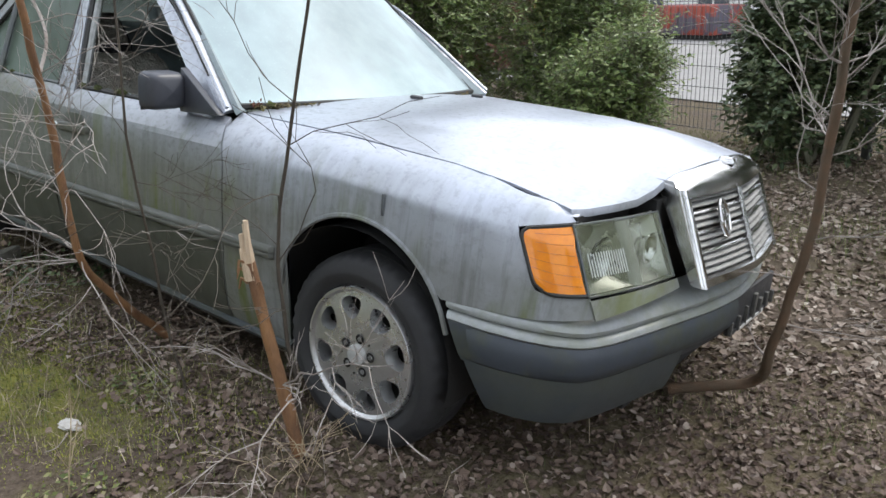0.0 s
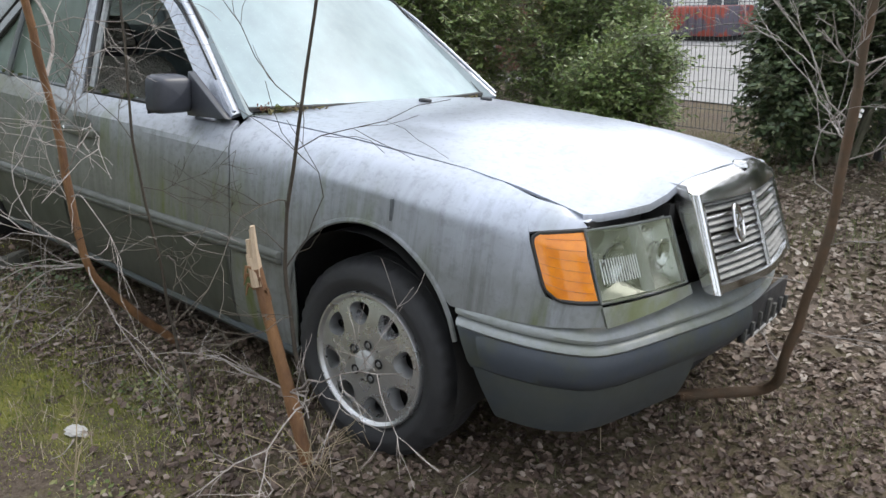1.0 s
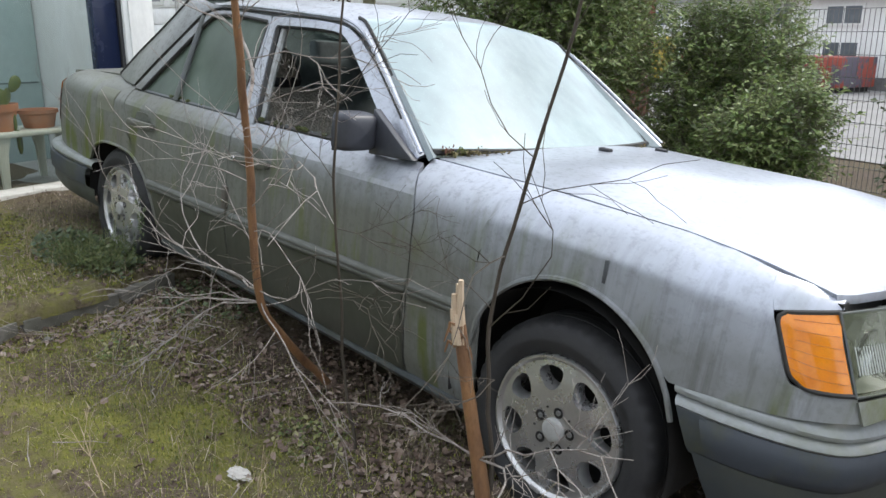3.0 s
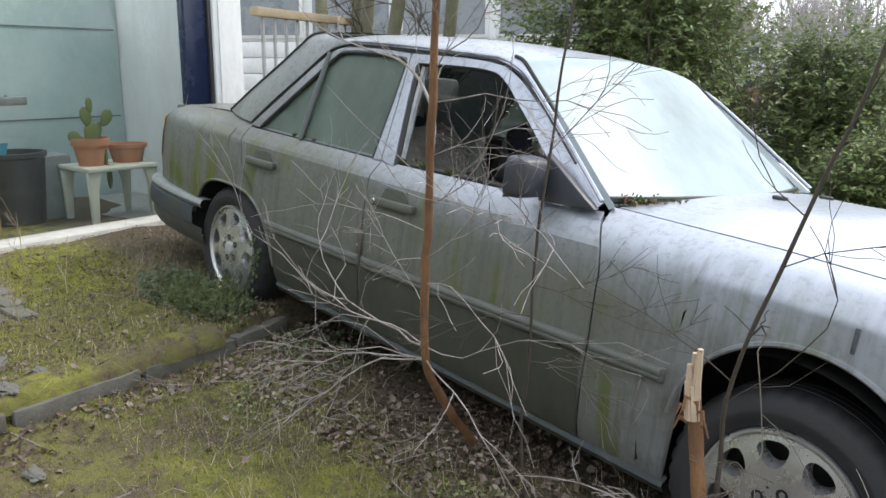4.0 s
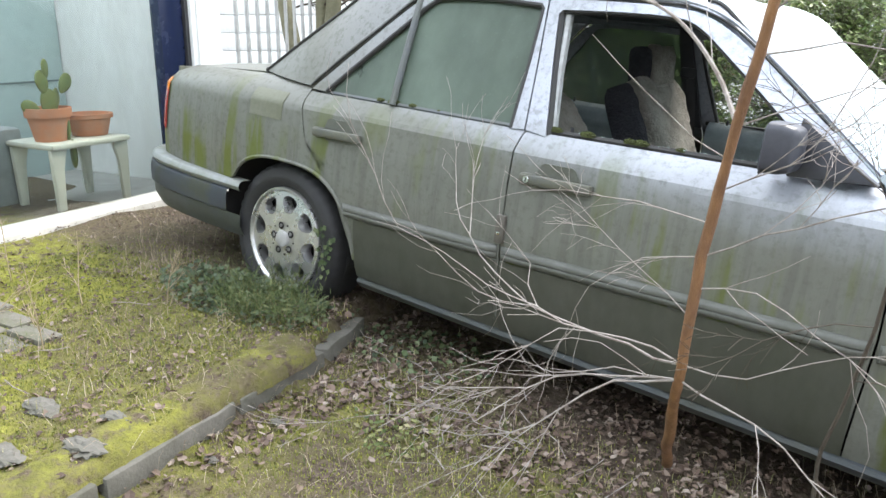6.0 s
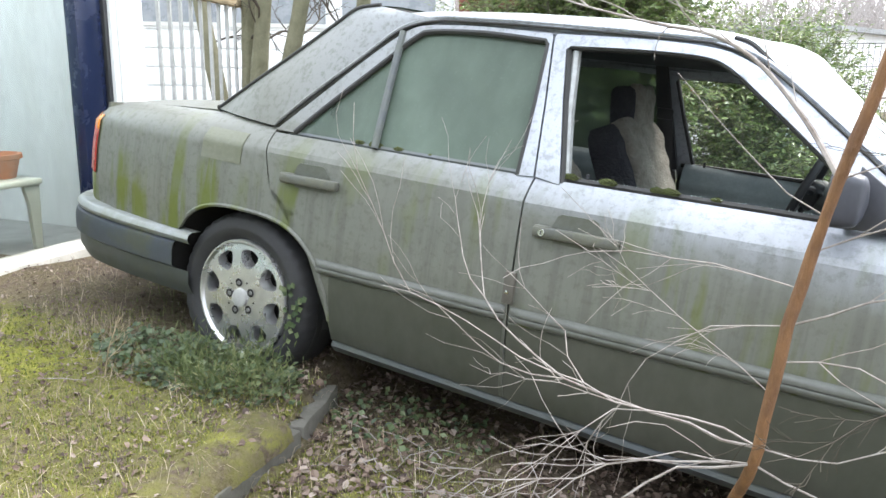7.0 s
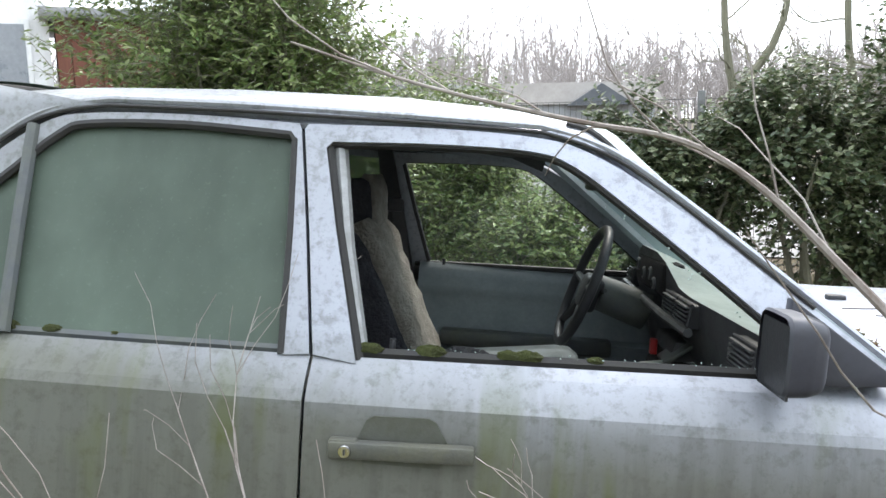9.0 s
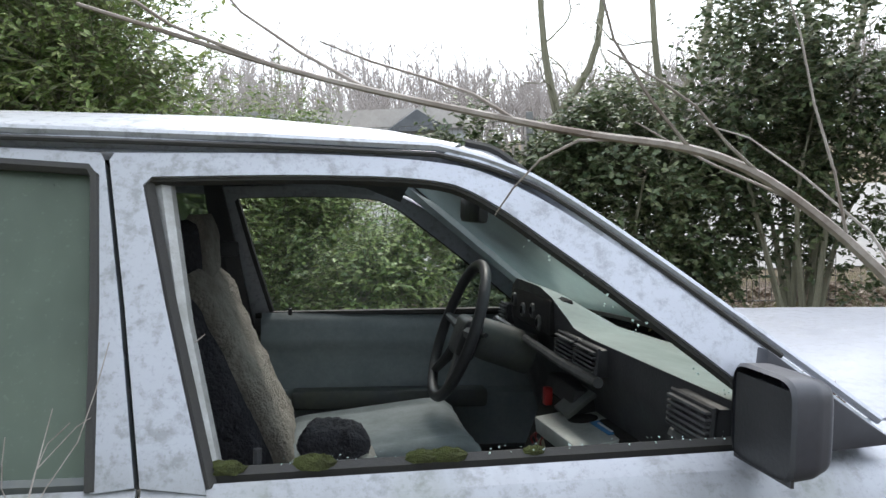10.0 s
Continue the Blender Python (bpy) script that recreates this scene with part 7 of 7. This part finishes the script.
leaf_litter("fallen_leaves", "brown curled fallen leaves over the earth", 40000, (-2.6, 2.6, -2.9, 0.9), DEADLEAF, (0.009, 0.038), 51, brown)
# lighter copy of the dead leaves: open daylight put into the colour
PALELEAF = leaf_material("sunlit_leaves", ((0.12, 0.085, 0.06), (0.22, 0.165, 0.125), (0.32, 0.255, 0.20), (0.48, 0.42, 0.35)), 0.6, 0.15)
leaf_litter("fallen_leaves", "fallen leaves coloured pale for the daylight on the open ground beyond the car", 20000, (-0.8, 4.5, 0.6, 5.0), PALELEAF, (0.025, 0.06), 52, lambda x, y: 0.8)
leaf_litter("fallen_leaves", "scattered leaves on the raised bed", 4200, (-4.4, -2.1, -2.6, 0.2), DEADLEAF, (0.008, 0.026), 53, lambda x, y: 0.35 if x < kerb_x(y) - 0.05 else 0)


def blades(name, label, count, area, mat, length, width, seed, density, bend=0.5, cat="grass"):
    rng = random.Random(seed)
    bm = bmesh.new()
    x0, x1, y0, y1 = area
    n = tries = 0
    while n < count and tries < count * 12:
        tries += 1
        x, y = rng.uniform(x0, x1), rng.uniform(y0, y1)
        if rng.random() > density(x, y):
            continue
        p = Vector((x, y, ground_z(x, y) - 0.004))
        a = rng.random() * 6.28
        d = Vector((math.cos(a), math.sin(a), 0))
        s = Vector((-d.y, d.x, 0)) * rng.uniform(*width)
        L = rng.uniform(*length)
        t = rng.uniform(0.2, 1.0) * bend
        q = p + Vector((0, 0, L * 0.6 * (1 - t * 0.5))) + d * (L * 0.35 * t)
        e = q + d * (L * 0.55 * t) + Vector((0, 0, L * 0.4 * (1 - 1.5 * t)))
        e.z = max(e.z, p.z + 0.006)
        v = [bm.verts.new(c) for c in (p - s, p + s, q + s * 0.7, q - s * 0.7, e)]
        bm.faces.new((v[0], v[1], v[2], v[3]))
        bm.faces.new((v[3], v[2], v[4]))
        n += 1
    return tagged(link(name, bm, mat, smooth=False), label, cat, kind="stuff")


def patchy(s, lo, base=0.0):
    return lambda x, y: max(base, min(1.0, (noise.noise((x * s, y * s, 2)) - lo) * 4))


def green_low(x, y):
    if x > 0.2:
        return 0.05
    return (0.9 if x < kerb_x(y) - 0.05 and y < -0.9 else max(0.1, min(1.0, (noise.noise((x * 1.2, y * 1.2, 2)) + 0.25) * 3))) * (1.0 if y < -0.95 else 0.25)


blades("moss", "yellow-green moss over the raised bed and the low ground", 70000, (-3.9, -0.1, -2.95, -0.7), MOSSB, (0.008, 0.022), (0.0015, 0.003), 61, green_low, 0.6, "moss")
blades("grass", "thin short grass between the leaves", 16000, (-3.9, 1.6, -2.95, 0.4), GRASS, (0.02, 0.07), (0.0007, 0.0016), 62, patchy(1.3, -0.15, 0.08), 0.8)
blades("dry_stalks", "dry straw-coloured stalks lying on the bed", 4600, (-4.3, 1.8, -2.95, 0.3), STRAW, (0.04, 0.16), (0.0006, 0.0014), 63, patchy(1.1, -0.1, 0.12), 1.25, "stalks")
blades("dry_stalks", "tangle of pale dry stalks before the rear wheel", 420, (-3.5, -2.5, -1.2, -0.82), STRAW, (0.06, 0.18), (0.0006, 0.0013), 65, patchy(1.7, -0.25, 0.10), 1.3, "stalks")
blades("far_grass", "short grass at the foot of the fence", 22000, (-3.0, 5.0, 1.2, 5.4), GRASS, (0.03, 0.11), (0.001, 0.0025), 64, patchy(0.9, -0.1, 0.15), 0.8)


def ivy_patch(name, label, cx, cy, rx, ry, count, mat, seed, h=0.10, size=(0.03, 0.028)):
    rng = random.Random(seed)
    bm = bmesh.new()
    for k in range(count):
        a, r = rng.random() * 6.28, rng.random() ** 0.6
        x, y = cx + math.cos(a) * r * rx, cy + math.sin(a) * r * ry
        z = ground_z(x, y) + rng.random() * h * (1 - r * 0.6)
        n = Vector((rng.gauss(0, 0.5), rng.gauss(0, 0.5) - 0.3, 1)).normalized()
        leaf_mesh(bm, Vector((x, y, z)), n, Vector((rng.gauss(0, 1), rng.gauss(0, 1), 0.2)), size[0] * rng.uniform(0.6, 1.3), size[1] * rng.uniform(0.6, 1.3), 0.1)
    return tagged(link(name, bm, mat, smooth=False), label, "plants", kind="stuff")


ivy_patch("ivy", "low dark ivy round the rear wheel", -2.80, -0.98, 0.50, 0.20, 1100, IVY, 71, 0.12, (0.028, 0.026))
ivy_patch("ivy", "low dark ivy under the car's sill", -2.05, -0.72, 0.35, 0.22, 260, IVY, 72, 0.07, (0.026, 0.024))
ivy_patch("weeds", "small green weeds in the low ground", -0.72, -1.08, 0.16, 0.12, 160, GRASS, 73, 0.05, (0.022, 0.012))
ivy_patch("weeds", "small green weeds by the kerb", -1.72, -1.25, 0.16, 0.14, 160, GRASS, 74, 0.05, (0.022, 0.012))
ivy_patch("weeds", "small green weeds on the low ground", -0.35, -1.55, 0.14, 0.12, 120, GRASS, 75, 0.04, (0.022, 0.012))
# feathery tuft before the rear wheel
rng = random.Random(77)
bm = bmesh.new()
for k in range(420):
    a, r = rng.random() * 6.28, rng.random() ** 0.6 * 0.19
    p = Vector((-2.60 + math.cos(a) * r * 1.3, -1.02 + math.sin(a) * r * 0.7, 0.31))
    p.z = ground_z(p.x, p.y)
    d = Vector((rng.gauss(0, 0.4) + math.cos(a) * 0.4, rng.gauss(0, 0.4) + math.sin(a) * 0.4, 1)).normalized()
    L = rng.uniform(0.06, 0.19)
    for i in range(5):
        q = p + d * L * (0.3 + 0.16 * i)
        leaf_mesh(bm, q, Vector((rng.gauss(0, 1), rng.gauss(0, 1), 0.4)).normalized(), d + Vector((rng.gauss(0, 0.6), rng.gauss(0, 0.6), 0)), 0.035, 0.005, 0.1)
tagged(link("weed_tuft", bm, leaf_material("weed_green", ((0.06, 0.085, 0.03), (0.11, 0.14, 0.05), (0.2, 0.21, 0.09)), 0.7), smooth=False), "feathery grey-green weed by the rear wheel", "plants", kind="stuff")
# ivy runners on the rear tyre
bm = bmesh.new()
for k in range(46):
    a = rng.uniform(-1.2, 0.5)
    r = rng.uniform(0.22, 0.32)
    p = CAR @ Vector((-2.767 + math.cos(a) * r, -0.848, 0.303 + math.sin(a) * r))
    leaf_mesh(bm, p, Vector((0, -1, 0.2)).normalized(), Vector((rng.gauss(0, 1), 0, rng.gauss(0, 1))), 0.026, 0.024, 0.1)
tagged(link("ivy_runner", bm, IVY, smooth=False), "ivy climbing over the rear tyre", "plants", kind="stuff")
# fallen twigs and cut brush near the kerb and under the sill
rng = random.Random(80)
bm = bmesh.new()
for k in range(84):
    if k < 34:
        x, y = rng.gauss(-1.8, 0.35), rng.gauss(-0.98, 0.10)
    else:
        x, y = rng.uniform(-3.6, 1.8), rng.uniform(-2.6, -0.75)
    a = rng.random() * 6.28
    d = Vector((math.cos(a), math.sin(a), 0))
    L = rng.uniform(0.06, 0.24)
    tube([Vector((x, y, ground_z(x, y) + 0.012)) + d * (L * t) + Vector((rng.gauss(0, 0.006), rng.gauss(0, 0.006), rng.random() * 0.015 + (ground_z(x + d.x * L * t, y + d.y * L * t) - ground_z(x, y)))) for t in (0, 0.35, 0.7, 1.0)], [0.0021, 0.0018, 0.0014, 0.0008], 4, bm)
tagged(link("fallen_twigs", bm, PALETWIG), "fallen twigs and dry brush", "twigs", kind="stuff")
# dry curled grass at the stump, tall dead stems
rng = random.Random(82)


def dead_stem(x, y, h, lean_to, n=1):
    t = thing("dead_stem", "tall dry straw-coloured weed stem", "plants")
    b0 = Vector((x, y, ground_z(x, y)))
    b = bmesh.new()
    twigs(b, b0, (lean_to[0], lean_to[1], 1), h, 0.0028, rng, 2, 0.5, kids=(3, 5), jag=0.07)
    part("stem", b, STRAWM, t)


STRAWM = plain("straw", (0.42, 0.34, 0.22), (0.30, 0.23, 0.14), 0.8, scale=30)
for x, y, h, ln in ((-0.35, -1.55, 0.34, (0.1, 0)), (-0.22, -1.75, 0.28, (0.5, 0)), (0.35, -1.75, 0.2, (0.3, 0.2)), (-0.9, -1.7, 0.25, (-0.3, 0)), (-2.9, -1.75, 0.35, (0.4, -0.1)), (-3.2, -1.45, 0.3, (-0.3, 0)), (-2.7, -2.1, 0.45, (0.3, 0)), (-3.7, -1.5, 0.35, (0.1, 0)), (-3.0, -1.2, 0.25, (0.2, 0))):
    dead_stem(x, y, h, ln)
bm = bmesh.new()
for k in range(26):
    b0 = Vector((0.10 + rng.gauss(0, 0.03), -1.08 + rng.gauss(0, 0.03), 0.13))
    d = Vector((rng.gauss(0.2, 0.4), rng.gauss(-0.2, 0.4), 1)).normalized()
    L = rng.uniform(0.1, 0.26)
    tube([b0, b0 + d * L * 0.6, b0 + d * L + Vector((d.x, d.y, -0.1)) * 0.12, b0 + d * L * 0.7 + Vector((d.x, d.y, 0)) * 0.22], [0.0012, 0.0011, 0.0009, 0.0005], 3, bm)
tagged(link("dry_tuft", bm, STRAWM), "curled dry grass at the foot of the stump", "grass", kind="stuff")


def crumple(name, label, cat, x, y, s, mat, seed):
    bm = bmesh.new()
    bmesh.ops.create_icosphere(bm, subdivisions=3, radius=1.0)
    for v in bm.verts:
        n = v.co.normalized()
        k = 1 + 0.5 * noise.noise(n * 2.2 + Vector((seed, 0, 0))) + 0.35 * noise.noise(n * 6 + Vector((0, seed, 0)))
        v.co = Vector((n.x * s * 1.4 * k, n.y * s * 0.8 * k, max(n.z, -0.1) * s * 0.32 * k))
    ob = link(name, bm, mat, smooth=False)
    ob.location = (x, y, ground_z(x, y) + 0.008)
    return tagged(ob, label, cat)


crumple("crumpled_paper", "crumpled pale paper lying on the leaves", "litter", -0.71, -1.36, 0.035, plain("dirty_paper", (0.55, 0.53, 0.49), (0.4, 0.37, 0.33), 0.9, scale=20), 3)
crumple("plastic_bag", "crumpled white plastic bag by the thicket", "litter", 2.2, 3.4, 0.12, plain("white_plastic", (0.75, 0.75, 0.74), (0.6, 0.6, 0.6), 0.4, scale=10), 5)
for x, y, s in ((-2.16, -2.0, 0.05), (-2.30, -2.15, 0.05), (-2.25, -1.86, 0.035), (-2.5, -1.95, 0.05), (-1.70, -2.05, 0.035), (-2.0, -1.72, 0.018), (-2.03, -1.45, 0.02)):
    crumple("stone", "flat pale broken stone on the ground", "stone", x, y, s, STONE, x * 7)
# old setts showing through the raised bed
SETT = plain("dark_sett", (0.16, 0.145, 0.13), (0.11, 0.115, 0.06), 0.9, scale=8, bumpy=0.5, bdist=0.01)
pav = thing("pavement", "sunken paving setts showing through the moss", "paving", kind="structure")
rng = random.Random(90)
for i in range(5):
    for j in range(6):
        x, y = -3.05 - i * 0.21 + rng.gauss(0, 0.006), -2.25 + j * 0.11 + rng.gauss(0, 0.005)
        o = part("sett", box(-0.098, 0.098, -0.05, 0.05, -0.08, 0.0, 0.008), SETT, pav)
        o.location = (x, y, ground_z(x, y) + rng.uniform(0.0, 0.014))
        o.rotation_euler = (rng.gauss(0, 0.03), rng.gauss(0, 0.03), rng.gauss(0.15, 0.02))
